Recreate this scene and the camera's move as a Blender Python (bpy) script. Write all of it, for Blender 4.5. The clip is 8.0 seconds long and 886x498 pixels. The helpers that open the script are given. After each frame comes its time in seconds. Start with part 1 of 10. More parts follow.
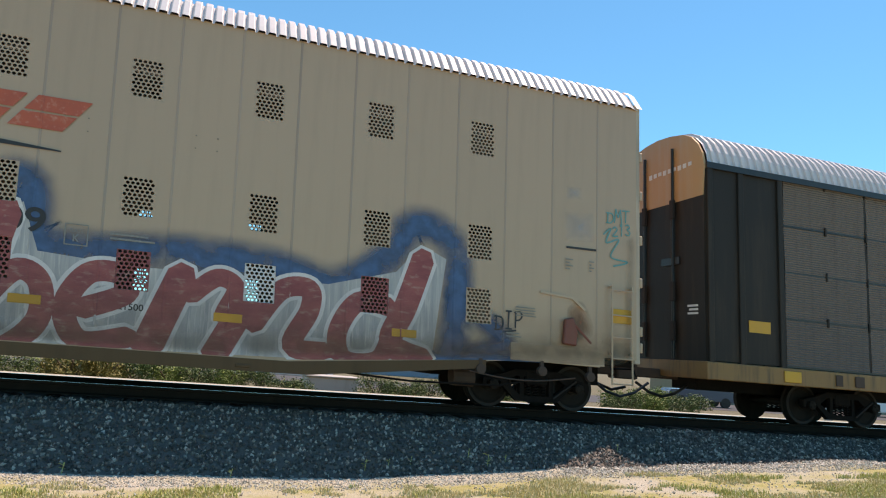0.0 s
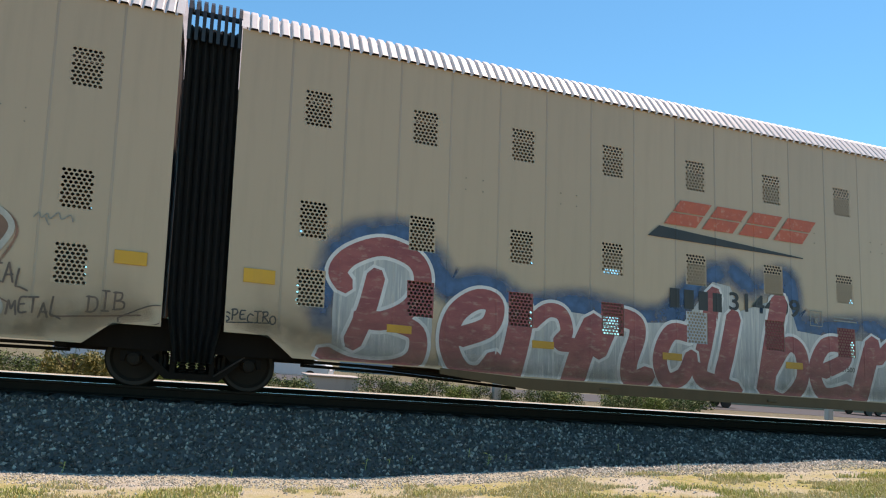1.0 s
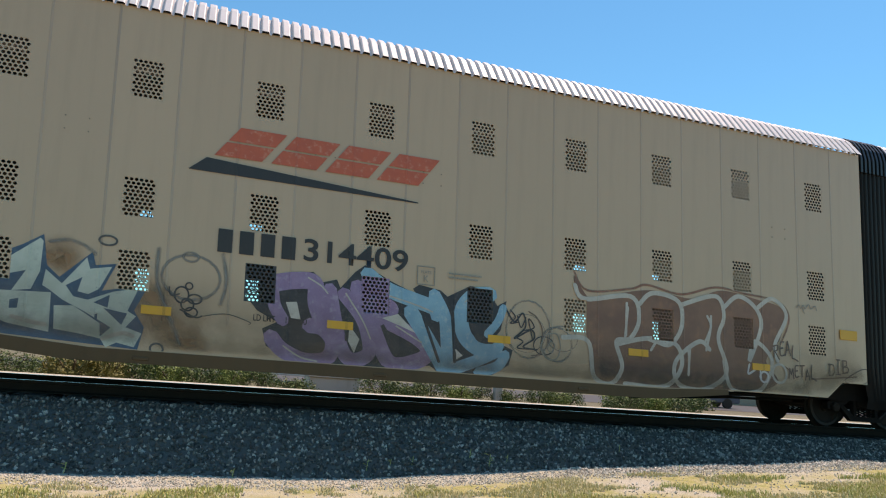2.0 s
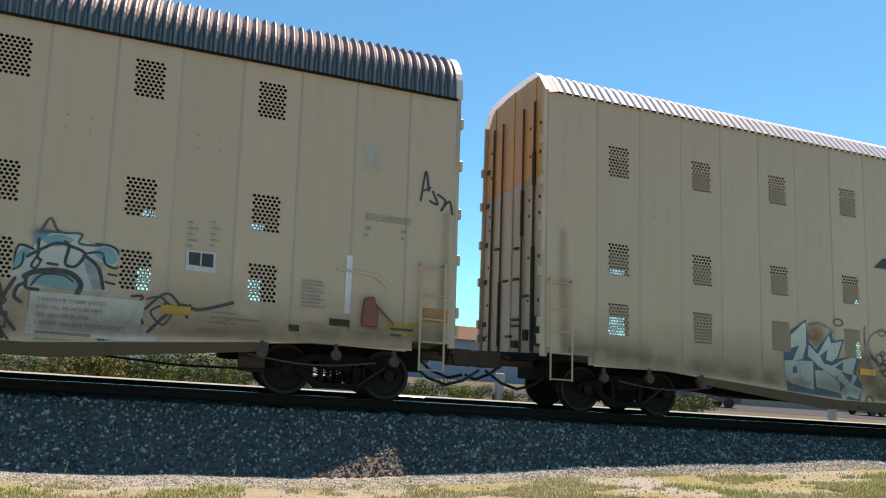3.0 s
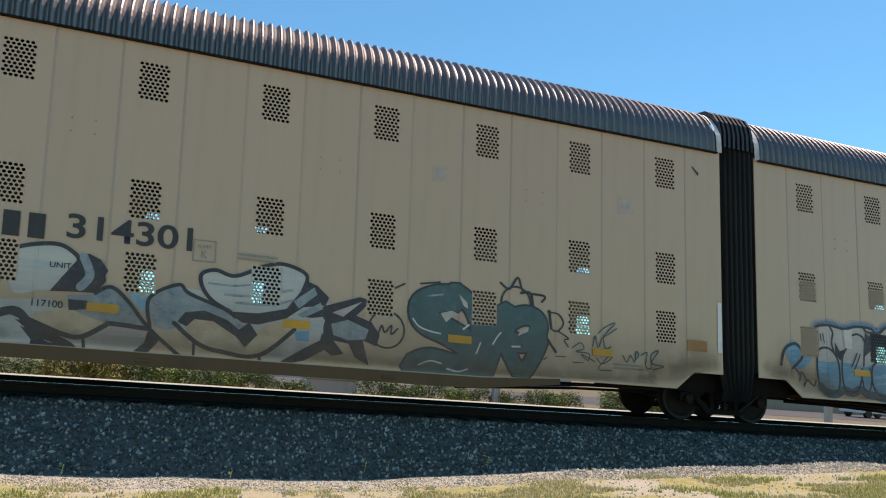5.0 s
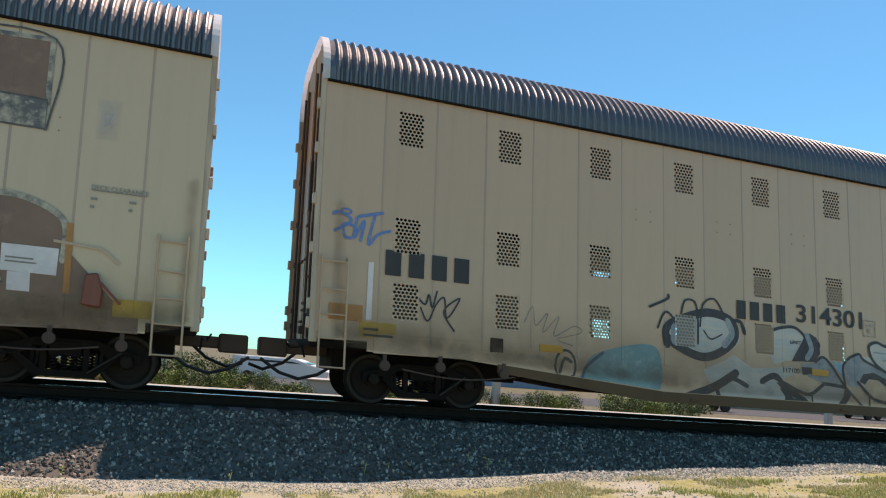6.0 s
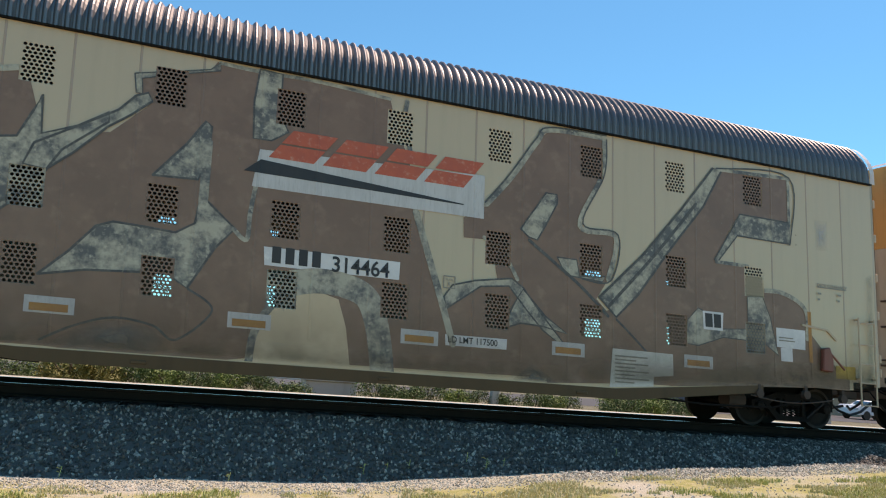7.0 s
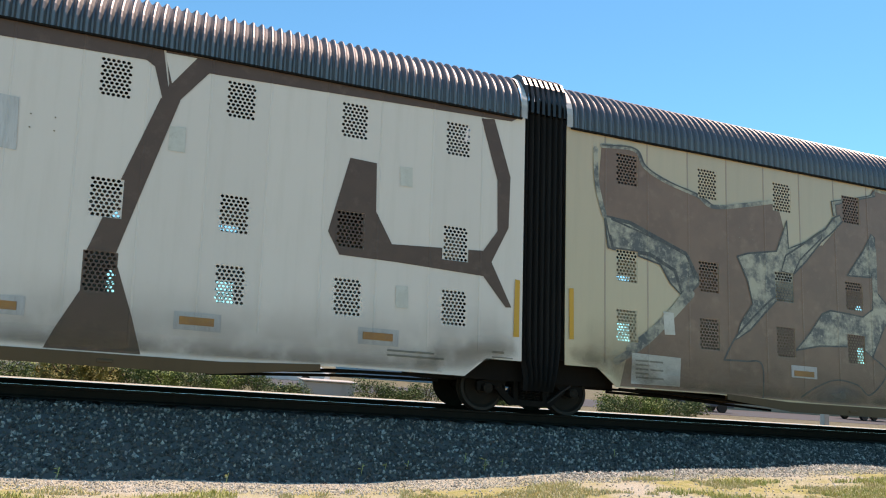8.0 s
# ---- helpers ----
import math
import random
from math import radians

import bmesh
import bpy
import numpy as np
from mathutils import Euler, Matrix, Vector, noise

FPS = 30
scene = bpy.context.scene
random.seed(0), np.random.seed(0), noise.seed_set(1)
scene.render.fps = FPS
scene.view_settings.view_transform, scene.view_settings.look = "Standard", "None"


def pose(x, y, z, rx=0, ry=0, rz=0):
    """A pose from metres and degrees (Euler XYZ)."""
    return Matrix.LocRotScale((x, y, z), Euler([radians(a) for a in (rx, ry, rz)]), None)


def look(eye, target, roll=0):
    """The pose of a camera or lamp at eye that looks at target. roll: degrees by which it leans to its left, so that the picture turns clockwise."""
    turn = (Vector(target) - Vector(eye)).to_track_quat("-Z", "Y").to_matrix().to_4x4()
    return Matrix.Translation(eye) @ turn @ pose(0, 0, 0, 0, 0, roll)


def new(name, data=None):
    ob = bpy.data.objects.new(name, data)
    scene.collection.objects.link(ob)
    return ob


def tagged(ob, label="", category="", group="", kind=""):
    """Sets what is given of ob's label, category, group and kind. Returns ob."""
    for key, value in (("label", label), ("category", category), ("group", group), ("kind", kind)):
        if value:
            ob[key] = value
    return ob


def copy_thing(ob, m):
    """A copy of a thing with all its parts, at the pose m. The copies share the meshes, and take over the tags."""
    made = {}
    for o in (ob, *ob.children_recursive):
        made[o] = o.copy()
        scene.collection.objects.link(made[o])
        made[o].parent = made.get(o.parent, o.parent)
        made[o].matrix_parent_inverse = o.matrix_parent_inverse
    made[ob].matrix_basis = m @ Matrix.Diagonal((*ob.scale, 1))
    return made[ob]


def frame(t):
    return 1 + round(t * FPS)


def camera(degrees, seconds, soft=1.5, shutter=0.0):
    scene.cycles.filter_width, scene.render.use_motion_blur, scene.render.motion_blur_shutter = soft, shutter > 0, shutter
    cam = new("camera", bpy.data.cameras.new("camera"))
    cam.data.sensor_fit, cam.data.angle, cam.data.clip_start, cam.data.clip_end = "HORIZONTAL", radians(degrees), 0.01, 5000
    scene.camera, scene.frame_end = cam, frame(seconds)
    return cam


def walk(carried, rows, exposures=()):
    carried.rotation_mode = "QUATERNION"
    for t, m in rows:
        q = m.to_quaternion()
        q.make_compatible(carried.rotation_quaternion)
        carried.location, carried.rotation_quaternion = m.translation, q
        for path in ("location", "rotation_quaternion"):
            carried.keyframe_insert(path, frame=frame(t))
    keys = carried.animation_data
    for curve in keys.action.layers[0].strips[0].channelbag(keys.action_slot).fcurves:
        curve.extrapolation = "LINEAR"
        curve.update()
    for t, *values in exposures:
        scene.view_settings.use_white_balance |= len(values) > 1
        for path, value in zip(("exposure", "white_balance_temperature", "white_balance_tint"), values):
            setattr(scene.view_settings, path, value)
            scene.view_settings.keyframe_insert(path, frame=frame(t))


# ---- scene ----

# ---- camera ----
EYE = (0.0, 0.0, 0.776)
cam = camera(62.2, 8.0, soft=1.1, shutter=0.96)
# the sensor is read line by line from the top, as in a phone
scene.cycles.rolling_shutter_type = "TOP"
scene.cycles.rolling_shutter_duration = 0.01


def aim(right, up, roll=4.43):
    a, b = radians(right), radians(up)
    way = Vector((math.sin(a) * math.cos(b), math.cos(a) * math.cos(b), math.sin(b)))
    return look(EYE, Vector(EYE) + way * 10, roll)


walk(cam, [
    (0.0, aim(18.26, 8.50)), (0.5, aim(18.22, 8.45)), (1.0, aim(18.22, 8.45)), (1.5, aim(18.13, 8.45)),
    (2.0, aim(18.13, 8.50)), (2.7, aim(18.06, 8.47)), (3.5, aim(18.00, 8.45)), (4.0, aim(18.13, 8.58)),
    (4.5, aim(18.22, 8.58)), (5.0, aim(18.26, 8.63)), (5.8, aim(18.26, 8.75)), (6.5, aim(18.26, 8.80)),
    (7.0, aim(18.35, 8.78)), (7.5, aim(18.40, 8.83)), (8.0, aim(18.48, 8.85)),
], exposures=[(0.0, 0.10, 9250, 36), (0.6, 0.11, 9250, 36), (1.5, 0.0, 9250, 36), (4.6, 0.0, 9250, 36), (6.5, -0.05, 9250, 36), (7.2, 0.10, 9250, 36), (8.0, 0.20, 9250, 36)])

# ---- world and light ----
SUN = Vector((0.40, 0.225, 1.0)).normalized()
world = bpy.data.worlds.new("world")
scene.world = world
world.use_nodes = True
wt = world.node_tree
wt.nodes.clear()
sky = wt.nodes.new("ShaderNodeTexSky")
sky.sky_type = "NISHITA"
sky.sun_disc = False
sky.sun_elevation = math.asin(SUN.z)
sky.sun_rotation = math.atan2(SUN.x, SUN.y)
sky.altitude = 200
sky.air_density, sky.dust_density, sky.ozone_density = 1.0, 0.1, 1.2
bg = wt.nodes.new("ShaderNodeBackground")
bg.inputs["Strength"].default_value = 0.15
wo = wt.nodes.new("ShaderNodeOutputWorld")
deep = wt.nodes.new("ShaderNodeMix")
deep.data_type, deep.blend_type = "RGBA", "MULTIPLY"
deep.inputs["Factor"].default_value = 1.0
deep.inputs["B"].default_value = (0.26, 1.12, 1.42, 1)
wt.links.new(sky.outputs[0], deep.inputs["A"])
wt.links.new(deep.outputs["Result"], bg.inputs[0])
wt.links.new(bg.outputs[0], wo.inputs[0])
sun_data = bpy.data.lights.new("sun", "SUN")
sun_data.energy, sun_data.angle, sun_data.color = 5.0, radians(0.53), (1.0, 0.99, 0.94)
sun = new("sun", sun_data)
sun.matrix_world = look(SUN * 60, (0, 0, 0))

# ---- materials ----


def nodes_of(name):
    m = bpy.data.materials.new(name)
    m.use_nodes = True
    t = m.node_tree
    return m, t, t.nodes["Principled BSDF"]


def mixed(t, fac, a, b, mode="MIX"):
    n = t.nodes.new("ShaderNodeMix")
    n.data_type, n.blend_type = "RGBA", mode
    for socket, value in ((n.inputs["Factor"], fac), (n.inputs["A"], a), (n.inputs["B"], b)):
        if isinstance(value, (float, int)):
            socket.default_value = value
        elif isinstance(value, tuple):
            socket.default_value = (*value, 1)
        else:
            t.links.new(value, socket)
    return n.outputs["Result"]


def noise_of(t, scale, detail=4.0, stretch=(1, 1, 1), rough=0.55, low=0.35, high=0.65, space="Object"):
    c = t.nodes.new("ShaderNodeTexCoord")
    mp = t.nodes.new("ShaderNodeMapping")
    mp.inputs["Scale"].default_value = stretch
    n = t.nodes.new("ShaderNodeTexNoise")
    n.inputs["Scale"].default_value, n.inputs["Detail"].default_value = scale, detail
    n.inputs["Roughness"].default_value = rough
    r = t.nodes.new("ShaderNodeMapRange")
    r.inputs["From Min"].default_value, r.inputs["From Max"].default_value = low, high
    t.links.new(c.outputs[space], mp.inputs["Vector"])
    t.links.new(mp.outputs["Vector"], n.inputs["Vector"])
    t.links.new(n.outputs["Fac"], r.inputs["Value"])
    return r.outputs["Result"]


def times(t, a, b):
    n = t.nodes.new("ShaderNodeMath")
    n.operation = "MULTIPLY"
    for s, v in zip(n.inputs, (a, b)):
        if isinstance(v, (float, int)):
            s.default_value = v
        else:
            t.links.new(v, s)
    return n.outputs[0]


def bumped(t, p, height, strength=0.3, dist=0.01):
    b = t.nodes.new("ShaderNodeBump")
    b.inputs["Strength"].default_value, b.inputs["Distance"].default_value = strength, dist
    t.links.new(height, b.inputs["Height"])
    t.links.new(b.outputs["Normal"], p.inputs["Normal"])


def paint(name, colour, dirt=(0.16, 0.12, 0.08), dirty=0.35, rough=0.5, metal=0.0, vary=0.08, scale=1.0, dents=0.15, gloss=0.5):
    """Weathered paint: a tone that differs from piece to piece, streaks that run down, fine speckle."""
    m, t, p = nodes_of(name)
    p.inputs["Roughness"].default_value, p.inputs["Metallic"].default_value = rough, metal
    p.inputs["Specular IOR Level"].default_value = gloss
    info = t.nodes.new("ShaderNodeObjectInfo")
    dark = tuple(c * (1 - vary) for c in colour)
    light = tuple(min(1, c * (1 + vary)) for c in colour)
    base = mixed(t, info.outputs["Random"], dark, light)
    streak = noise_of(t, 2.6 * scale, 6, (1.6, 1.6, 0.16), 0.6, 0.48, 0.80)
    base = mixed(t, times(t, streak, dirty), base, dirt)
    speck = noise_of(t, 38 * scale, 3, (1, 1, 1), 0.6, 0.62, 0.78)
    base = mixed(t, times(t, speck, dirty * 0.7), base, dirt)
    cloud = noise_of(t, 1.3 * scale, 3, (1, 1, 1), 0.5, 0.3, 0.7)
    base = mixed(t, times(t, cloud, dirty * 0.25), base, tuple(c * 0.72 for c in colour))
    t.links.new(base, p.inputs["Base Color"])
    bumped(t, p, noise_of(t, 2.2 * scale, 2, (1, 1, 0.5), 0.5, 0.2, 0.8), dents, 0.02)
    return m


BEIGE = paint("beige_paint", (0.462, 0.304, 0.198), dirty=0.18, vary=0.03, rough=0.34, gloss=0.7)
PALE = paint("pale_beige_paint", (0.468, 0.310, 0.204), dirty=0.16, vary=0.03, rough=0.34, gloss=0.7)
SEAM = paint("dirty_seam_paint", (0.385, 0.25, 0.165), dirty=0.3, rough=0.35, gloss=0.9)
CREAM = paint("cream_paint", (0.51, 0.362, 0.222), dirty=0.15, vary=0.03, rough=0.32, gloss=1.0)
SILVER = paint("grey_white_paint", (0.65, 0.57, 0.515), dirty=0.22, vary=0.03, dirt=(0.36, 0.30, 0.22))
DOORPAINT = paint("grimy_door_paint", (0.46, 0.37, 0.28), dirt=(0.10, 0.07, 0.05), dirty=0.75, scale=0.8)
SILL = paint("sill_paint", (0.115, 0.066, 0.034), dirty=0.5, dirt=(0.06, 0.036, 0.02), gloss=0.2)
GALV = paint("galvanised_roof", (0.185, 0.18, 0.18), dirt=(0.13, 0.13, 0.13), dirty=0.25, rough=0.52, metal=1.0, vary=0.04, dents=0.0)
WHITEROOF = paint("white_ribbed_roof", (0.56, 0.57, 0.58), dirt=(0.22, 0.21, 0.2), dirty=0.3, rough=0.5, vary=0.04)
ORANGE = paint("faded_orange_paint", (0.62, 0.30, 0.08), dirty=0.45, dirt=(0.22, 0.10, 0.05))
BLACK = paint("black_rubber", (0.016, 0.015, 0.015), dirt=(0.05, 0.045, 0.04), dirty=0.3, rough=0.36)
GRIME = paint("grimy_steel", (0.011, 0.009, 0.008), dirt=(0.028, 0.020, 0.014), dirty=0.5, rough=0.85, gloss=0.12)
RUST = paint("rusty_steel", (0.075, 0.045, 0.032), dirt=(0.04, 0.03, 0.025), dirty=0.6, rough=0.8)
WHEEL = paint("wheel_steel", (0.018, 0.014, 0.011), dirt=(0.05, 0.036, 0.026), dirty=0.4, rough=0.7, gloss=0.15)
RIM = paint("worn_wheel_rim", (0.034, 0.029, 0.025), dirt=(0.02, 0.016, 0.012), dirty=0.5, rough=0.7, gloss=0.2)
SOOT = paint("sooty_steel", (0.04, 0.034, 0.032), dirt=(0.10, 0.075, 0.055), dirty=0.4, rough=0.8, gloss=0.2)
# near-black inner faces: the shade inside the wagons put into the colour
INSIDE = paint("shaded_inside", (0.03, 0.028, 0.027), dirty=0.3, rough=0.8)
MAROON = paint("dark_brown_paint", (0.021, 0.017, 0.014), dirt=(0.085, 0.055, 0.035), dirty=0.5, rough=0.6, gloss=0.3)
YELLOW = paint("yellow_reflector", (0.66, 0.30, 0.016), dirty=0.2, rough=0.35)
DECKYELLOW = paint("worn_yellow_deck", (0.30, 0.145, 0.045), dirty=1.0, dirt=(0.04, 0.027, 0.018), scale=1.6)
WHITE = paint("white_lettering", (0.78, 0.77, 0.74), dirty=0.2)
LETTER = paint("black_lettering", (0.02, 0.02, 0.022), dirty=0.1)

# ---- mesh helpers ----


def part(name, bm, material, parent, label=""):
    me = bpy.data.meshes.new(name)
    bm.to_mesh(me)
    bm.free()
    me.materials.append(material)
    ob = new(name, me)
    ob.parent = parent
    if label:
        tagged(ob, label)
    return ob


def reuse(name, me, parent, m):
    ob = new(name, me)
    ob.parent = parent
    ob.matrix_local = m
    return ob


def box(bm, x0, x1, y0, y1, z0, z1):
    if x0 > x1:
        x0, x1 = x1, x0
    v = [bm.verts.new(c) for c in ((x0, y0, z0), (x1, y0, z0), (x1, y1, z0), (x0, y1, z0),
                                   (x0, y0, z1), (x1, y0, z1), (x1, y1, z1), (x0, y1, z1))]
    for f in ((3, 2, 1, 0), (4, 5, 6, 7), (0, 1, 5, 4), (1, 2, 6, 5), (2, 3, 7, 6), (3, 0, 4, 7)):
        bm.faces.new([v[i] for i in f])
    return v


def bevelled(bm, w=0.01, seg=1):
    bmesh.ops.bevel(bm, geom=bm.edges[:], offset=w, segments=seg, affect="EDGES", clamp_overlap=True)
    return bm


def slab(bm, outline, y0, y1):
    """A plate with an outline in x and z, from y0 to y1."""
    a = [bm.verts.new((x, y0, z)) for x, z in outline]
    b = [bm.verts.new((x, y1, z)) for x, z in outline]
    bm.faces.new(a)
    bm.faces.new(b[::-1])
    for i in range(len(a)):
        j = (i + 1) % len(a)
        bm.faces.new((a[j], a[i], b[i], b[j]))
    bmesh.ops.recalc_face_normals(bm, faces=bm.faces[:])
    return bm


def tube(bm, pts, r, n=8):
    """A round bar along points."""
    rings = []
    for i, p in enumerate(pts):
        p = Vector(p)
        d = (Vector(pts[min(i + 1, len(pts) - 1)]) - Vector(pts[max(i - 1, 0)])).normalized()
        q = d.to_track_quat("Z", "Y")
        rings.append([bm.verts.new(p + q @ Vector((r * math.cos(a), r * math.sin(a), 0)))
                      for a in (2 * math.pi * k / n for k in range(n))])
    for a, b in zip(rings, rings[1:]):
        for k in range(n):
            bm.faces.new((a[k], a[(k + 1) % n], b[(k + 1) % n], b[k]))
    bm.faces.new(rings[0][::-1])
    bm.faces.new(rings[-1])


def turned(bm, profile, centre, n=28):
    """A body turned about the y axis: profile of (radius, y)."""
    rings = [[bm.verts.new((centre[0] + r * math.cos(a), centre[1] + y, centre[2] + r * math.sin(a)))
              for a in (2 * math.pi * k / n for k in range(n))] for r, y in profile]
    for a, b in zip(rings, rings[1:]):
        for k in range(n):
            bm.faces.new((a[k], a[(k + 1) % n], b[(k + 1) % n], b[k]))
    bm.faces.new(rings[0])
    bm.faces.new(rings[-1][::-1])
    bmesh.ops.recalc_face_normals(bm, faces=bm.faces[:])


def thing(name, label, category, at=(0, 0, 0), group="", kind=""):
    ob = new(name)
    ob.location = at
    return tagged(ob, label, category, group, kind)


# ---- autorack units ----
TRACK_Y = 13.25          # middle of the track
HALF = 1.525             # half the width of a wagon
PITCH, FIRST = 1.829, 1.69
VENT_Z = (1.72, 2.82, 4.66)
VW, VH = 0.235, 0.295    # half the size of a vent screen
BASE_Z = 1.02            # foot of the panels
END = 21.27              # right-hand units; left-hand ones are a little longer
LEN = [END]
MESHES = {}


def screen_mesh():
    """A perforated steel sheet: ten staggered rows of round holes, with their depth."""
    if "screen" in MESHES:
        return MESHES["screen"]
    bm = bmesh.new()
    rows, cols, px, r, deep = 10, 6, 0.07, 0.0248, 0.003
    rh = 2 * VH / rows
    for i in range(rows):
        zc = -VH + (i + 0.5) * rh
        x0 = -VW + (0.009 if i % 2 else 0.041)
        for xa, xb in ((-VW, x0), (x0 + cols * px, VW)):
            v = [bm.verts.new(c) for c in ((xa, 0, zc - rh / 2), (xb, 0, zc - rh / 2), (xb, 0, zc + rh / 2), (xa, 0, zc + rh / 2))]
            bm.faces.new(v)
        for j in range(cols):
            xc = x0 + (j + 0.5) * px
            outer = [bm.verts.new((xc + a * px / 2, 0, zc + b * rh / 2)) for a, b in
                     ((1, 0), (1, 1), (0, 1), (-1, 1), (-1, 0), (-1, -1), (0, -1), (1, -1))]
            ring = [bm.verts.new((xc + 1.10 * r * math.cos(k * math.pi / 4), 0, zc + r * math.sin(k * math.pi / 4))) for k in range(8)]
            back = [bm.verts.new(v.co + Vector((0, deep, 0))) for v in ring]
            for k in range(8):
                q = (k + 1) % 8
                bm.faces.new((outer[k], outer[q], ring[q], ring[k]))
                bm.faces.new((ring[k], ring[q], back[q], back[k]))
    me = bpy.data.meshes.new("vent_screen")
    bm.to_mesh(me)
    bm.free()
    MESHES["screen"] = me
    return me


def coated(me, material, key):
    """The same mesh with its own paint."""
    k = (me.name, material.name, key)
    if k not in MESHES:
        c = me.copy()
        c.materials.clear()
        c.materials.append(material)
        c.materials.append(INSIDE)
        MESHES[k] = c
    return MESHES[k]


def panel_mesh(width, top, vents):
    k = ("panel", round(width, 3), top, vents)
    if k in MESHES:
        return MESHES[k]
    bm = bmesh.new()
    w = width / 2
    xs = [-w, -VW, VW, w] if vents else [-w, w]
    zs = sorted([BASE_Z, top] + ([z + k for z in VENT_Z for k in (-VH, VH)] if vents else []))
    at = {(i, j): bm.verts.new((x, 0, z)) for i, x in enumerate(xs) for j, z in enumerate(zs)}
    for i in range(len(xs) - 1):
        for j in range(len(zs) - 1):
            if not (vents and i == 1 and j % 2):
                bm.faces.new((at[i, j], at[i + 1, j], at[i + 1, j + 1], at[i, j + 1]))
    ext = bmesh.ops.extrude_face_region(bm, geom=bm.faces[:], use_keep_orig=True)
    for v in ext["geom"]:
        if isinstance(v, bmesh.types.BMVert):
            v.co.y += 0.02
    bmesh.ops.recalc_face_normals(bm, faces=bm.faces[:])
    # back faces get the darkened inside colour, not the wall paint
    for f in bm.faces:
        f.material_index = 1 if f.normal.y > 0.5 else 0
    me = bpy.data.meshes.new("panel")
    bm.to_mesh(me)
    bm.free()
    MESHES[k] = me
    return me


def rib_mesh(top):
    k = ("rib", top)
    if k not in MESHES:
        bm = bmesh.new()
        slab(bm, [(-0.022, BASE_Z), (0.022, BASE_Z), (0.022, top), (-0.022, top)], 0, 0.009)
        for v in bm.verts:
            if v.co.y < 0.001:
                v.co.x *= 0.45
        me = bpy.data.meshes.new("seam_rib")
        bm.to_mesh(me)
        bm.free()
        MESHES[k] = me
    return MESHES[k]


def spans():
    """Where the panels of a unit begin and end, and whether they hold vents."""
    out = [(0.42, FIRST - 0.457, False)]
    for i in range(10):
        c = FIRST + i * PITCH
        out += [(c - 0.457, c + 0.457, True), (c + 0.457, c + PITCH - 0.457, False)]
    last = FIRST + 10 * PITCH - 0.457
    return out + [(last, last + 0.915, LEN[0] != END), (last + 0.915, LEN[0], False)]


def side_wall(unit, s, near, top, paint_, screen_paint):
    y = -HALF if near else HALF
    bm = bmesh.new()
    low = [(0.42, 0.92), (1.08, 0.92), (1.47, 0.60), (3.7, 0.60), (5.4, 0.50), (14.8, 0.50), (18.3, 0.80), (19.0, 0.86), (20.6, 0.86), (20.6, 1.02),
           (LEN[0], 1.02), (LEN[0], BASE_Z + 0.03), (0.42, BASE_Z + 0.03)]
    slab(bm, [(s * x, z) for x, z in low], y - 0.004 if near else y - 0.016, y + 0.016 if near else y + 0.004)
    wall = part("side_wall", bm, paint_, unit)
    turn = 0 if near else 180
    for a, b, vents in spans():
        m = pose(s * (a + b) / 2, y, 0, 0, 0, turn)
        reuse("panel", coated(panel_mesh(b - a, top, vents), paint_, ""), wall, m)
        if vents:
            for z in VENT_Z:
                reuse("vent_screen", coated(screen_mesh(), screen_paint, ""), wall,
                      pose(s * (a + b) / 2, y + (0.003 if near else -0.003), z, 0, 0, turn))
        if a > 0.6:
            reuse("seam_rib", coated(rib_mesh(top), SILVER if paint_ is SILVER else SEAM, ""), wall, pose(s * a, y - 0.007 if near else y + 0.007, 0, 0, 0, turn))
    return wall


def roof_profile(kind):
    """Points (y, z) from the near eave to the ridge, with the rib's outward direction."""
    if kind == "round":
        pts = [(-HALF - 0.005, 5.26), (-HALF, 5.50), (-HALF + 0.02, 5.61), (-HALF + 0.062, 5.72), (-HALF + 0.13, 5.83), (-HALF + 0.215, 5.935),
               (-HALF + 0.312, 6.032), (-HALF + 0.42, 6.115), (-HALF + 0.56, 6.18), (-0.55, 6.225), (0, 6.24)]
    else:
        pts = [(-HALF - 0.03, 5.74), (-HALF + 0.10, 5.90), (-HALF + 0.26, 6.09), (-HALF + 0.42, 6.20), (-0.6, 6.23), (0, 6.24)]
    return pts + [(-y, z) for y, z in pts[-2::-1]]


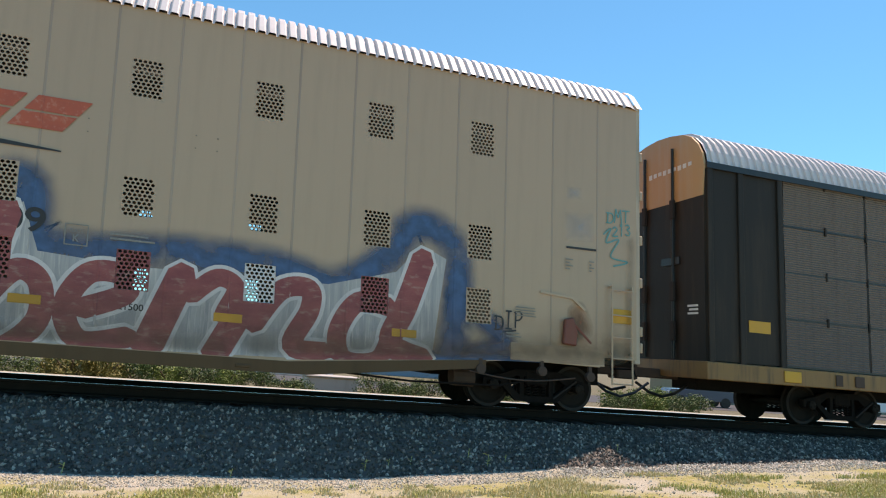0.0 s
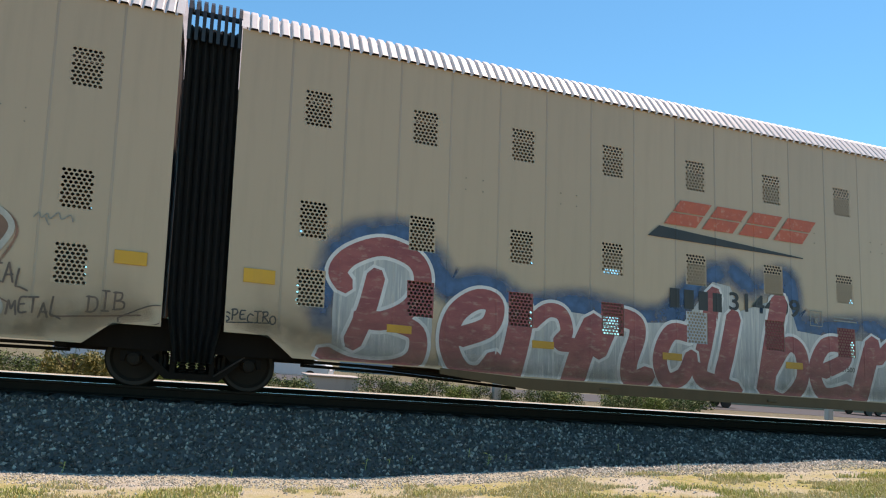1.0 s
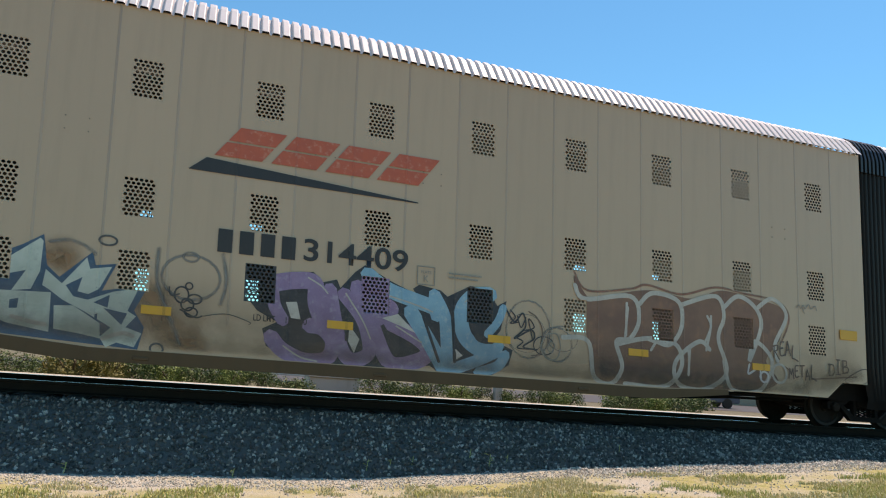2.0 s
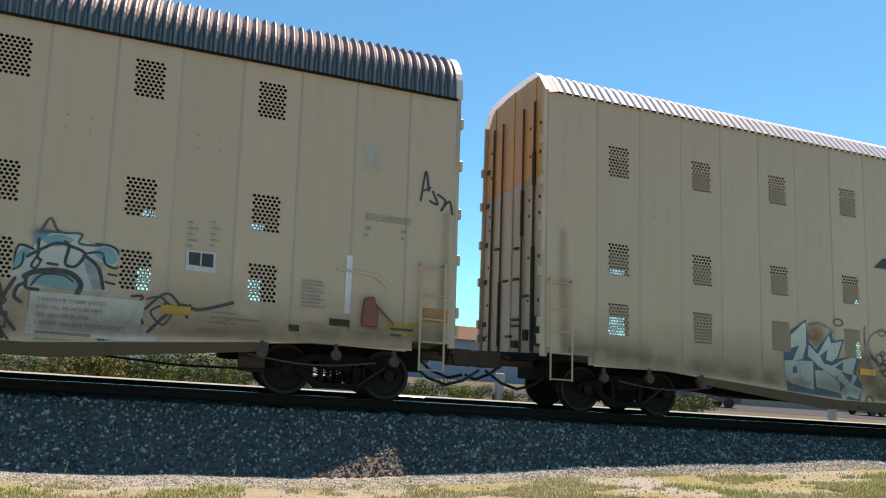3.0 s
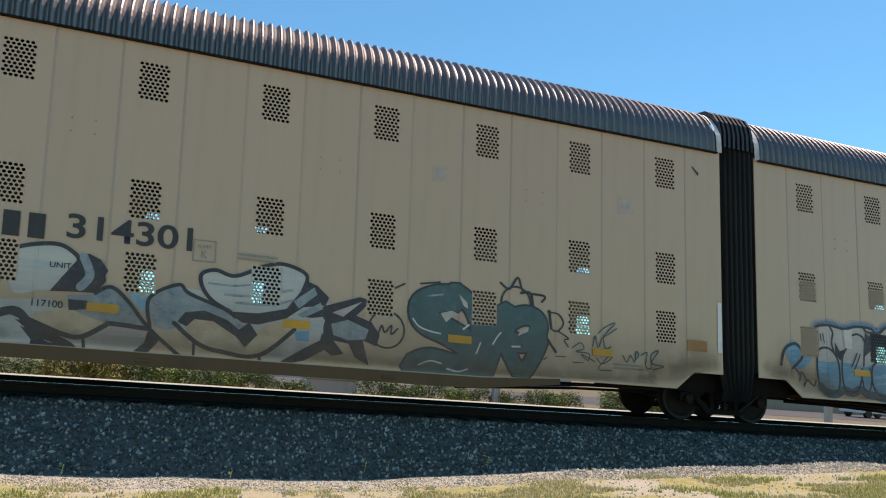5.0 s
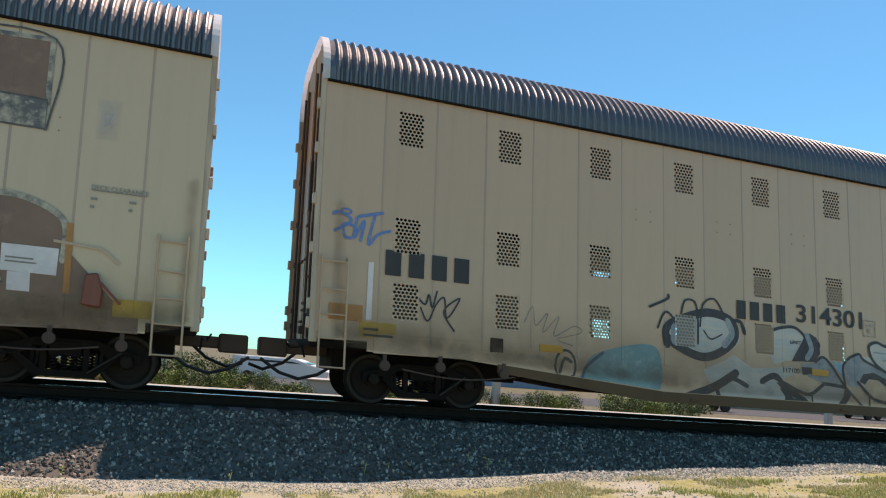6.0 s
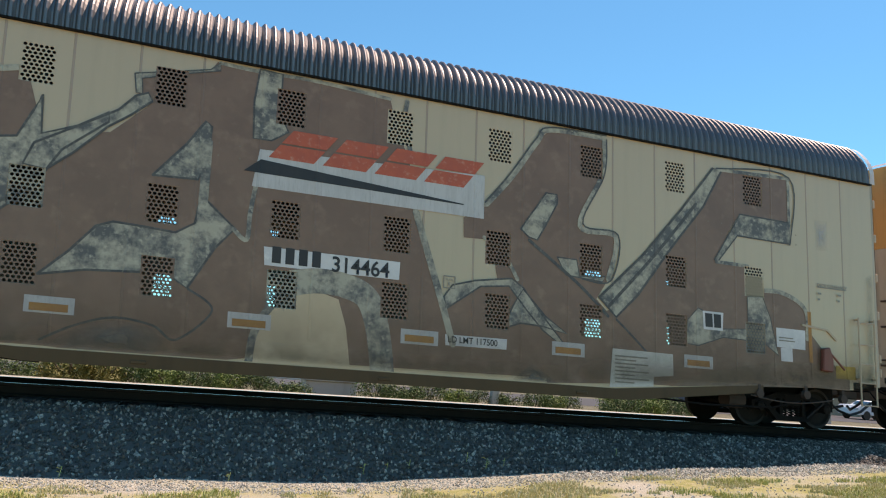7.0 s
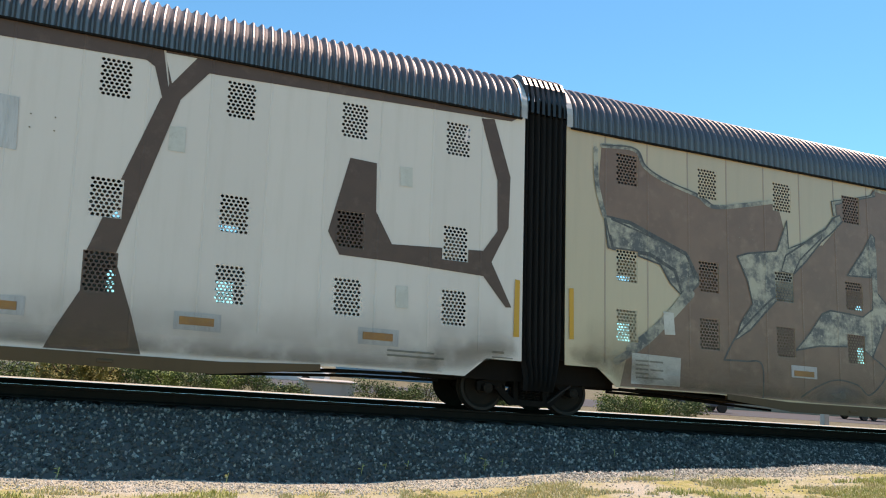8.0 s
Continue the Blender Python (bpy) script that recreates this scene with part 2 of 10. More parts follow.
def roof(unit, s, kind):
    pitch, deep = (0.150, 0.062) if kind == "round" else (0.165, 0.055)
    pts = roof_profile(kind)
    shape = ((0.0, 0.0), (0.18, 0.0), (0.30, 0.40), (0.42, 0.82), (0.56, 1.0), (0.70, 0.82), (0.82, 0.40)) if kind == "round" else \
        ((0.0, 0.0), (0.20, 0.0), (0.28, 0.85), (0.36, 1.0), (0.86, 1.0), (0.94, 0.85))
    xs = []
    n = int((LEN[0] - 0.54) / pitch)
    for i in range(n):
        xs += [(0.50 + (i + f) * pitch, h * deep) for f, h in shape]
    xs.append((LEN[0], 0.0))
    normals = []
    for i, (y, z) in enumerate(pts):
        a, b = pts[max(i - 1, 0)], pts[min(i + 1, len(pts) - 1)]
        d = Vector((b[0] - a[0], b[1] - a[1])).normalized()
        normals.append((-d.y, d.x))
    verts = [(s * x, y + h * ny, z + h * nz) for x, h in xs for (y, z), (ny, nz) in zip(pts, normals)]
    m = len(pts)
    faces = [(i * m + j, i * m + j + 1, (i + 1) * m + j + 1, (i + 1) * m + j) for i in range(len(xs) - 1) for j in range(m - 1)]
    me = bpy.data.meshes.new("roof")
    me.from_pydata(verts, [], faces)
    me.materials.append(GALV if kind == "round" else WHITEROOF)
    ob = new("roof", me)
    ob.parent = unit
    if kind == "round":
        # dark strip added to cover bounced light and draw the eave's dark line
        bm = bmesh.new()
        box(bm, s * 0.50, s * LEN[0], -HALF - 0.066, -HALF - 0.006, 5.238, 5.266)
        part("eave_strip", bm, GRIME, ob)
    # the end hoop
    for xe in (0.46, LEN[0] + 0.03):
        bm = bmesh.new()
        strip = [[bm.verts.new((s * (xe + dx), y + 0.05 * ny, z + 0.05 * nz)) for dx in (-0.06, 0.06)] for (y, z), (ny, nz) in zip(pts, normals)]
        for a, b in zip(strip, strip[1:]):
            bm.faces.new((a[0], a[1], b[1], b[0]))
        bmesh.ops.solidify(bm, geom=bm.faces[:], thickness=0.03)
        part("roof_hoop", bm, WHITEROOF, ob)
    return ob


def bellows(unit, z_top):
    """Black pleated cover between the two units, with open curved fins over the shoulders."""
    n = 7
    for sy in (-1, 1):
        prof = [(HALF - 0.10, 0.42, 0.70), (HALF - 0.03, 0.62, 0.75), (HALF - 0.03, 0.95, 0.92), (HALF - 0.03, 1.25, 1.0), (HALF - 0.02, 5.55, 1.0), (HALF - 0.10, 5.70, 1.0)]
        bm = bmesh.new()
        rings = []
        for i in range(2 * n + 1):
            x = -0.41 + i * 0.82 / (2 * n)
            sink = 0.12 if i % 2 == 0 else 0.0
            rings.append([bm.verts.new((x * k, sy * (y - sink), z)) for y, z, k in prof])
        for a, b in zip(rings, rings[1:]):
            for j in range(len(prof) - 1):
                bm.faces.new((a[j], a[j + 1], b[j + 1], b[j]))
        cover = part("bellows", bm, BLACK, unit, "black pleated rubber bellows between the units")
        outer = [(HALF - 0.0, 5.42), (HALF - 0.0, 5.72), (HALF - 0.06, 5.95), (HALF - 0.20, 6.14), (HALF - 0.42, 6.27), (0.62, 6.33)]
        inner = [(HALF - 0.10, 5.42), (HALF - 0.10, 5.70), (HALF - 0.15, 5.88), (HALF - 0.27, 6.05), (HALF - 0.46, 6.18), (0.62, 6.24)]
        for i in range(8):
            x = -0.385 + 0.11 * i
            bm = bmesh.new()
            sides = [[bm.verts.new((x + dx, sy * y, z)) for y, z in outer + inner[::-1]] for dx in (-0.027, 0.027)]
            m = len(outer)
            for side in sides:
                for j in range(m - 1):
                    bm.faces.new((side[j], side[j + 1], side[2 * m - 2 - j], side[2 * m - 1 - j]))
            for j in range(2 * m):
                k = (j + 1) % (2 * m)
                bm.faces.new((sides[0][j], sides[0][k], sides[1][k], sides[1][j]))
            bmesh.ops.recalc_face_normals(bm, faces=bm.faces[:])
            part("fin", bm, BLACK, cover)
        bm = bmesh.new()
        box(bm, -0.42, 0.42, sy * 0.62 - 0.03, sy * 0.62 + 0.03, 6.22, 6.30)
        part("ridge_bar", bevelled(bm, 0.008), BLACK, cover)


WHEEL_R = 0.415
AXLES = []


def wheelset(truck_, x):
    """Two wheels pressed on one axle, with the bolted caps of its bearings: one rigid piece that rolls."""
    bm = bmesh.new()
    r = WHEEL_R
    for k in (-1, 1):
        turned(bm, [(0.05, 0.05 * k), (0.11, 0.045 * k), (0.12, 0.015 * k), (0.31, 0.0), (r - 0.065, 0.03 * k), (r - 0.06, 0.042 * k), (r - 0.008, 0.042 * k),
                    (r, 0.03 * k), (r, -0.055 * k), (r + 0.027, -0.075 * k), (r + 0.027, -0.10 * k), (0.33, -0.10 * k), (0.05, -0.06 * k)], (0, 0.755 * k, 0), 36)
        turned(bm, [(0.05, 0.05 * k), (0.09, 0.06 * k), (0.09, 0.16 * k), (0.05, 0.17 * k)], (0, 0.93 * k, 0), 14)
        for j in range(3):
            a = 2 * math.pi * j / 3
            turned(bm, [(0.016, 0.15 * k), (0.016, 0.185 * k)], (0.055 * math.cos(a), 0.93 * k, 0.055 * math.sin(a)), 6)
    tube(bm, [(0, -1.0, 0), (0, 1.0, 0)], 0.075, 12)
    for f in bm.faces:
        c = f.calc_center_median()
        f.material_index = 1 if r - 0.045 < math.hypot(c.x, c.z) < r - 0.001 and 0.78 < abs(c.y) < 0.80 and abs(f.normal.y) > 0.9 else 0
    ob = part("wheelset", bm, WHEEL, truck_, "dark steel wheelset with worn bright rims")
    ob.data.materials.append(RIM)
    ob.location = (x, 0, r)
    AXLES.append(ob)


def truck(unit, xc):
    """A two-axle bogie with cast side frames, springs and brake rods."""
    bm = bmesh.new()
    box(bm, xc - 0.22, xc + 0.22, -1.05, 1.05, 0.44, 0.68)
    tr = part("truck", bevelled(bm, 0.02), GRIME, unit, "grimy cast-steel bogie with two axles")
    for sy in (-1, 1):
        y = 0.98 * sy
        bm = bmesh.new()
        slab(bm, [(xc + x, z) for x, z in ((-1.04, 0.52), (-0.70, 0.60), (-0.42, 0.70), (0.42, 0.70), (0.70, 0.60), (1.04, 0.52), (1.04, 0.37), (0.98, 0.37), (0.96, 0.47),
                                           (0.72, 0.47), (0.64, 0.42), (0.42, 0.58), (-0.42, 0.58), (-0.64, 0.42), (-0.72, 0.47), (-0.96, 0.47), (-0.98, 0.37), (-1.04, 0.37))], y - 0.06, y + 0.06)
        slab(bm, [(xc + x, z) for x, z in ((-0.72, 0.44), (-0.60, 0.46), (-0.32, 0.24), (0.32, 0.24), (0.60, 0.46), (0.72, 0.44), (0.40, 0.14), (-0.40, 0.14))], y - 0.055, y + 0.055)
        for x in (-0.33, 0.25):
            box(bm, xc + x, xc + x + 0.08, y - 0.05, y + 0.05, 0.23, 0.60)
        part("side_frame", bm, GRIME, tr)
        for k in range(3):
            bm = bmesh.new()
            x = xc - 0.15 + 0.15 * k
            tube(bm, [(x + 0.05 * math.cos(a), y + 0.05 * math.sin(a), 0.24 + 0.20 * a / 25.2) for a in (2.1 * j / 2 for j in range(25))], 0.014, 5)
            part("spring", bm, GRIME, tr)
        bm = bmesh.new()
        tube(bm, [(xc + 0.32, y - 0.09 * (1 if sy > 0 else 1), 0.22), (xc + 0.78, y - 0.10, 0.55)], 0.016, 6)
        part("brake_rod", bm, SOOT, tr)
        for sx in (-1, 1):
            bm = bmesh.new()
            box(bm, xc + sx * 0.85 - 0.11, xc + sx * 0.85 + 0.11, y - 0.07, y + 0.07, 0.46, 0.53)
            part("bearing_adapter", bevelled(bm, 0.015), GRIME, tr)
            bm = bmesh.new()
            slab(bm, [(xc + sx * (0.85 - 0.47 * math.cos(radians(a))), WHEEL_R + 0.47 * math.sin(radians(a))) for a in (-28, -8, 12)] +
                 [(xc + sx * (0.85 - 0.43 * math.cos(radians(a))), WHEEL_R + 0.43 * math.sin(radians(a))) for a in (12, -8, -28)], 0.755 * sy - 0.04, 0.755 * sy + 0.04)
            part("brake_shoe", bm, SOOT, tr)
    for sx in (-1, 1):
        wheelset(tr, xc + sx * 0.85)


def end_wall(unit, s, kind, top):
    """End doors of tall folds, orange above, with hinge posts, locking bars, bolts and plates."""
    x = LEN[0] - 0.02
    profile = [(y * 0.97, z) for y, z in roof_profile(kind)]
    edges = (-HALF + 0.06, -1.02, -0.52, 0.0, 0.52, 1.02, HALF - 0.06)

    def crown(y):
        for (ya, za), (yb, zb) in zip(profile, profile[1:]):
            if ya <= y <= yb:
                return za + (zb - za) * (y - ya) / (yb - ya)
        return profile[0][1]

    bm = bmesh.new()
    box(bm, s * (x - 0.03), s * x, -HALF + 0.06, HALF - 0.06, 0.95, 5.2)
    door = part("end_door", bm, SOOT, unit, "dirty off-white folding end door with an orange head")
    for i, (a, b) in enumerate(zip(edges, edges[1:])):
        proud = 0.035 if i % 2 else 0.022
        bm = bmesh.new()
        box(bm, s * x, s * (x + proud), a + 0.012, b - 0.012, 0.98, 4.25)
        part("door_fold", bevelled(bm, 0.006), DOORPAINT, door)
        ys = [a + 0.012 + (b - a - 0.024) * k / 6 for k in range(7)]
        outline = [(y, crown(y)) for y in ys] + [(ys[-1], 4.254), (ys[0], 4.254)]
        bm = bmesh.new()
        vs = [[bm.verts.new((s * (x + d), y, z)) for y, z in outline] for d in (0.0, proud)]
        bm.faces.new(vs[0])
        bm.faces.new(vs[1][::-1])
        for k in range(len(outline)):
            j = (k + 1) % len(outline)
            bm.faces.new((vs[0][k], vs[0][j], vs[1][j], vs[1][k]))
        bmesh.ops.recalc_face_normals(bm, faces=bm.faces[:])
        part("door_head", bm, ORANGE, door)
    for y in (-1.02, -0.52, 0.52, 1.02):
        bm = bmesh.new()
        tube(bm, [(s * (x + 0.06), y, 1.0), (s * (x + 0.06), y, 5.72)], 0.022)
        part("door_rod", bm, RUST, door)
    for y, z0, z1 in ((-1.0, 1.02, 2.95), (-1.0, 4.10, 4.75), (-0.50, 3.2, 4.1), (0.55, 1.1, 2.4)):
        bm = bmesh.new()
        box(bm, s * (x + 0.03), s * (x + 0.085), y - 0.055, y + 0.02, z0, z1)
        part("rod_cover", bevelled(bm, 0.01), SOOT, door)
    for sy in (-1, 1):
        bm = bmesh.new()
        box(bm, s * (x - 0.02), s * (x + 0.11), sy * (HALF - 0.05) - 0.035, sy * (HALF - 0.05) + 0.035, 0.95, top + 0.1)
        post = part("hinge_post", bevelled(bm, 0.012), DOORPAINT, door)
        for z in (1.25, 1.55, 2.45, 3.25, 4.1, 4.85):
            bm = bmesh.new()
            box(bm, s * (x + 0.10), s * (x + 0.16), sy * (HALF - 0.05) - 0.05, sy * (HALF - 0.05) + 0.05, z - 0.09, z + 0.09)
            part("hinge", bevelled(bm, 0.012), PALE, post)
            bm = bmesh.new()
            box(bm, s * (x + 0.03), s * (x + 0.06), sy * 1.36 - 0.10, sy * 1.36 + 0.04, z - 0.05, z + 0.05)
            part("hinge_strap", bevelled(bm, 0.008), RUST, post)
    for y in (-1.24, 1.2, -0.8):
        for z in (1.30, 1.95, 2.75, 3.55, 3.85, 4.7, 5.25):
            bm = bmesh.new()
            box(bm, s * (x + 0.02), s * (x + 0.05), y - 0.028, y + 0.028, z - 0.028, z + 0.028)
            part("door_bolt", bevelled(bm, 0.01), RUST, door)
    for y, z, w in ((-0.25, 2.4, 0.12), (0.25, 2.4, 0.12), (-0.25, 3.0, 0.10), (-0.7, 2.05, 0.14), (-0.25, 1.62, 0.16), (-0.25, 1.50, 0.16), (0.05, 1.3, 0.12), (0.75, 3.1, 0.1)):
        bm = bmesh.new()
        box(bm, s * (x + 0.02), s * (x + 0.07), y - w, y + w, z - 0.022, z + 0.022)
        part("latch", bevelled(bm, 0.008), RUST, door)
    for y, z, w, h in ((-1.30, 1.50, 0.09, 0.16), (-1.30, 1.22, 0.09, 0.10), (-0.78, 1.32, 0.07, 0.10), (-0.3, 1.15, 0.10, 0.07)):
        bm = bmesh.new()
        box(bm, s * (x + 0.03), s * (x + 0.11), y - w, y + w, z - h, z + h)
        part("lock_box", bevelled(bm, 0.015), SOOT, door)


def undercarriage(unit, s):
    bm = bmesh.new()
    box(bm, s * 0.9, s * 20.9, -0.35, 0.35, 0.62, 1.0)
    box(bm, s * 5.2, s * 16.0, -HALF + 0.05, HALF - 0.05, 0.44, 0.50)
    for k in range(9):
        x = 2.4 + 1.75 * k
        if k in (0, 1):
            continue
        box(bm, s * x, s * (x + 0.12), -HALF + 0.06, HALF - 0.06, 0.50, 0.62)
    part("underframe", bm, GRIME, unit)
    for y in (-HALF - 0.02, HALF - 0.05):
        bm = bmesh.new()
        slab(bm, [(s * a, b) for a, b in ((3.9, 0.52), (5.5, 0.36), (15.3, 0.37), (18.3, 0.68), (18.3, 0.82), (15.0, 0.56), (5.4, 0.55), (3.9, 0.62))], y, y + 0.07)
        part("side_sill", bm, SILL, unit)
    for y, z in ((-1.25, 0.50), (-0.8, 0.42), (0.9, 0.46)):
        bm = bmesh.new()
        tube(bm, [(s * 1.7, y, z + 0.06), (s * 3.2, y, z + 0.04), (s * 5.6, y, z - 0.08)], 0.028, 6)
        part("brake_pipe", bm, GRIME, unit)
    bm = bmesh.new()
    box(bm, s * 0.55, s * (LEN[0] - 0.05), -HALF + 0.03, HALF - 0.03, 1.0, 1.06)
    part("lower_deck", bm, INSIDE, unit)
    # plate added across the open passage to stop stray light at the vents
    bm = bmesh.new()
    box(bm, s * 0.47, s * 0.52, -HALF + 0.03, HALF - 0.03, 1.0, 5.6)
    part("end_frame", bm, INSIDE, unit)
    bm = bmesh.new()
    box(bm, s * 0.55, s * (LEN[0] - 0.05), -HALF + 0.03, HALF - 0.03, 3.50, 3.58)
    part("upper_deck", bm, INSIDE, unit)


def coupler(unit, s):
    bm = bmesh.new()
    box(bm, s * 20.6, s * 21.75, -0.11, 0.11, 0.72, 0.92)
    box(bm, s * 21.70, s * 22.18, -0.20, 0.20, 0.66, 0.98)
    part("coupler", bevelled(bm, 0.03), RUST, unit)
    bm = bmesh.new()
    pts = [(s * (20.9 + 0.32 * k), -0.55, 0.62 - 0.30 * math.sin(math.pi * k / 4)) for k in range(5)]
    tube(bm, pts, 0.028)
    part("brake_hose", bm, BLACK, unit)
    x = LEN[0]
    bm = bmesh.new()
    box(bm, s * (x - 0.9), s * (x + 0.05), -HALF + 0.12, HALF - 0.12, 0.88, 1.0)
    part("end_sill", bevelled(bm, 0.02), GRIME, unit)
    bm = bmesh.new()
    tube(bm, [(s * (x + 0.12), -1.35, 0.70), (s * (x + 0.14), -1.2, 0.86), (s * (x + 0.22), -0.3, 0.84), (s * (x + 0.30), -0.1, 0.95)], 0.018, 6)
    part("uncoupling_lever", bm, GRIME, unit)
    bm = bmesh.new()
    tube(bm, [(s * (x - 0.1), 0.35, 0.85), (s * (x + 0.25), 0.38, 0.55), (s * (x + 0.6), 0.3, 0.42), (s * (x + 0.85), 0.15, 0.5)], 0.03, 8)
    part("air_hose", bm, BLACK, unit)
    for xx, z in ((19.35, 0.70), (20.3, 0.66), (18.2, 0.66)):
        bm = bmesh.new()
        turned(bm, [(0.03, -0.05), (0.085, -0.045), (0.085, 0.045), (0.03, 0.05)], (s * xx, -HALF - 0.01, z), 14)
        box(bm, s * xx - 0.03, s * xx + 0.03, -HALF - 0.03, -HALF + 0.03, z, z + 0.18)
        part("brake_rigging", bm, RUST, unit)
    bm = bmesh.new()
    tube(bm, [(s * (18.0 + 0.25 * k), -HALF - 0.02, 0.62 - 0.10 * math.sin(math.pi * k / 8)) for k in range(9)], 0.014, 6)
    part("chain", bm, RUST, unit)


def autorack(name, label, right, kind, wall_paint, with_truck):
    s = 1 if right else -1
    LEN[0] = END if right else 21.45
    top = 5.30 if kind == "round" else 5.77
    unit = thing(name, label, "railcar", group="autorack units of the train")
    side_wall(unit, s, True, top, wall_paint, wall_paint)
    side_wall(unit, s, False, top, wall_paint, wall_paint)
    roof(unit, s, kind)
    undercarriage(unit, s)
    end_wall(unit, s, kind, top)
    coupler(unit, s)
    truck(unit, s * 19.5)
    if with_truck:
        truck(unit, 0.0)
        bellows(unit, top)
    return unit


UNITS = {
    "A1": autorack("autorack", "beige autorack unit with red script graffiti and a ribbed white roof", True, "flat", BEIGE, True),
    "A2": autorack("autorack", "beige autorack unit with brown and purple graffiti, ribbed white roof", False, "flat", BEIGE, False),
    "B1": autorack("autorack", "beige autorack unit with pale blue bubble graffiti, rounded ribbed roof", True, "round", PALE, True),
    "B2": autorack("autorack", "beige autorack unit with dark teal graffiti and a rounded ribbed roof", False, "round", PALE, False),
    "C1": autorack("autorack", "cream autorack unit covered by large brown block graffiti, rounded ribbed roof", True, "round", CREAM, True),
    "C2": autorack("autorack", "grey-white autorack unit with brown outline graffiti, rounded ribbed roof", False, "round", SILVER, False),
}
CENTRE = {"A": -13.61, "B": -58.15, "C": -102.69}

def lead_wagon():
    """The older wagon ahead: dark ends, corrugated brown side sheets, a yellow deck edge."""
    unit = thing("enclosed_autorack", "dark enclosed autorack with corrugated brown side sheets on a yellow deck", "railcar", group="older autoracks of the train")
    length = 27.0
    for y in (-HALF, HALF - 0.04):
        bm = bmesh.new()
        box(bm, 0.0, 1.85, y, y + 0.04, 1.14, 4.98)
        part("corner_panel", bm, MAROON, unit)
        for x in (0.02, 0.75, 1.72):
            bm = bmesh.new()
            box(bm, x, x + 0.13, y - 0.05, y + 0.09, 1.10, 4.95)
            part("post", bevelled(bm, 0.012), MAROON, unit)
    bm = bmesh.new()
    n = 40
    prof = []
    for i in range(n + 1):
        z = -0.465 + 0.93 * i / n
        prof.append((z, -0.012 if (i // 1) % 2 else 0.0))
    vs = [[bm.verts.new((x, y, z)) for z, y in prof] for x in (-1.07, 1.07)]
    for i in range(n):
        bm.faces.new((vs[0][i], vs[1][i], vs[1][i + 1], vs[0][i + 1]))
    me = bpy.data.meshes.new("side_sheet")
    bm.to_mesh(me)
    bm.free()
    me.materials.append(SHEET)
    for y, turn in ((-HALF + 0.02, 0), (HALF - 0.02, 180)):
        for i in range(11):
            for k in range(4):
                tilt = 0.5 * math.sin(3.7 * i + 2.3 * k)
                reuse("side_sheet", me, unit, pose(2.98 + 2.2 * i, y, 1.62 + 0.945 * k, tilt * 2.0, tilt * 0.35, turn))
                for dx in (0.0, 1.10):
                    bm = bmesh.new()
                    box(bm, 2.98 + 2.2 * i + dx - 0.022, 2.98 + 2.2 * i + dx + 0.022, y - 0.035, y + 0.02, 2.00 + 0.945 * k, 2.18 + 0.945 * k)
                    part("sheet_tab", bevelled(bm, 0.008), MAROON, unit)
            bm = bmesh.new()
            box(bm, 4.06 + 2.2 * i, 4.10 + 2.2 * i, y - 0.004, y + 0.03, 1.14, 4.95)
            part("post", bm, MAROON, unit)
        for k in range(5):
            bm = bmesh.new()
            box(bm, 1.88, length, y - 0.012, y + 0.012, 1.135 + 0.945 * k, 1.165 + 0.945 * k)
            part("girt", bm, BLACK, unit)
    bm = bmesh.new()
    box(bm, -0.05, length, -HALF - 0.06, HALF + 0.06, 0.78, 1.12)
    deck = part("deck", bevelled(bm, 0.015), DECKYELLOW, unit, "rust-streaked yellow deck edge")
    for x, w, m in ((1.75, 0.42, YELLOW), (3.05, 0.18, RUST), (3.55, 0.25, RUST)):
        bm = bmesh.new()
        box(bm, x, x + w, -HALF - 0.085, -HALF - 0.064, 0.84, 1.06)
        part("deck_fitting", bevelled(bm, 0.01), m, deck)
    bm = bmesh.new()
    box(bm, 0.98, 1.5, -HALF - 0.012, -HALF - 0.002, 1.75, 1.98)
    part("reflector", bm, YELLOW, unit, "yellow plate with small print")
    bm = bmesh.new()
    box(bm, 0.6, length - 0.6, -0.4, 0.4, 0.55, 0.8)
    part("underframe", bm, GRIME, unit)
    half = [(-HALF - 0.03, 4.96), (-HALF + 0.03, 5.20), (-HALF + 0.16, 5.42), (-HALF + 0.36, 5.60), (-HALF + 0.62, 5.72), (-0.45, 5.80)]
    pts = half + [(0, 5.83)] + [(-y, z) for y, z in half[::-1]]
    verts, xs = [], []
    for i in range(int(length / 0.18)):
        xs += [(0.18 * (i + f), h) for f, h in ((0, 0), (0.42, 0), (0.5, 0.045), (0.85, 0.045), (0.94, 0))]
    for x, h in xs:
        verts += [(x + 0.05, y * (1 + h * 0.5), z + h) for y, z in pts]
    m = len(pts)
    me = bpy.data.meshes.new("roof")
    me.from_pydata(verts, [], [(i * m + j, i * m + j + 1, (i + 1) * m + j + 1, (i + 1) * m + j) for i in range(len(xs) - 1) for j in range(m - 1)])
    me.materials.append(WHITEROOF)
    ob = new("roof", me)
    ob.parent = unit
    bm = bmesh.new()
    box(bm, 0.0, length, -HALF - 0.07, -HALF - 0.03, 4.88, 5.0)
    part("eave_rail", bm, BLACK, unit)
    bm = bmesh.new()
    box(bm, -0.02, 0.02, -HALF + 0.02, HALF - 0.02, 1.1, 4.35)
    door = part("end_door", bm, MAROON, unit, "dark curved end door with a faded orange head")
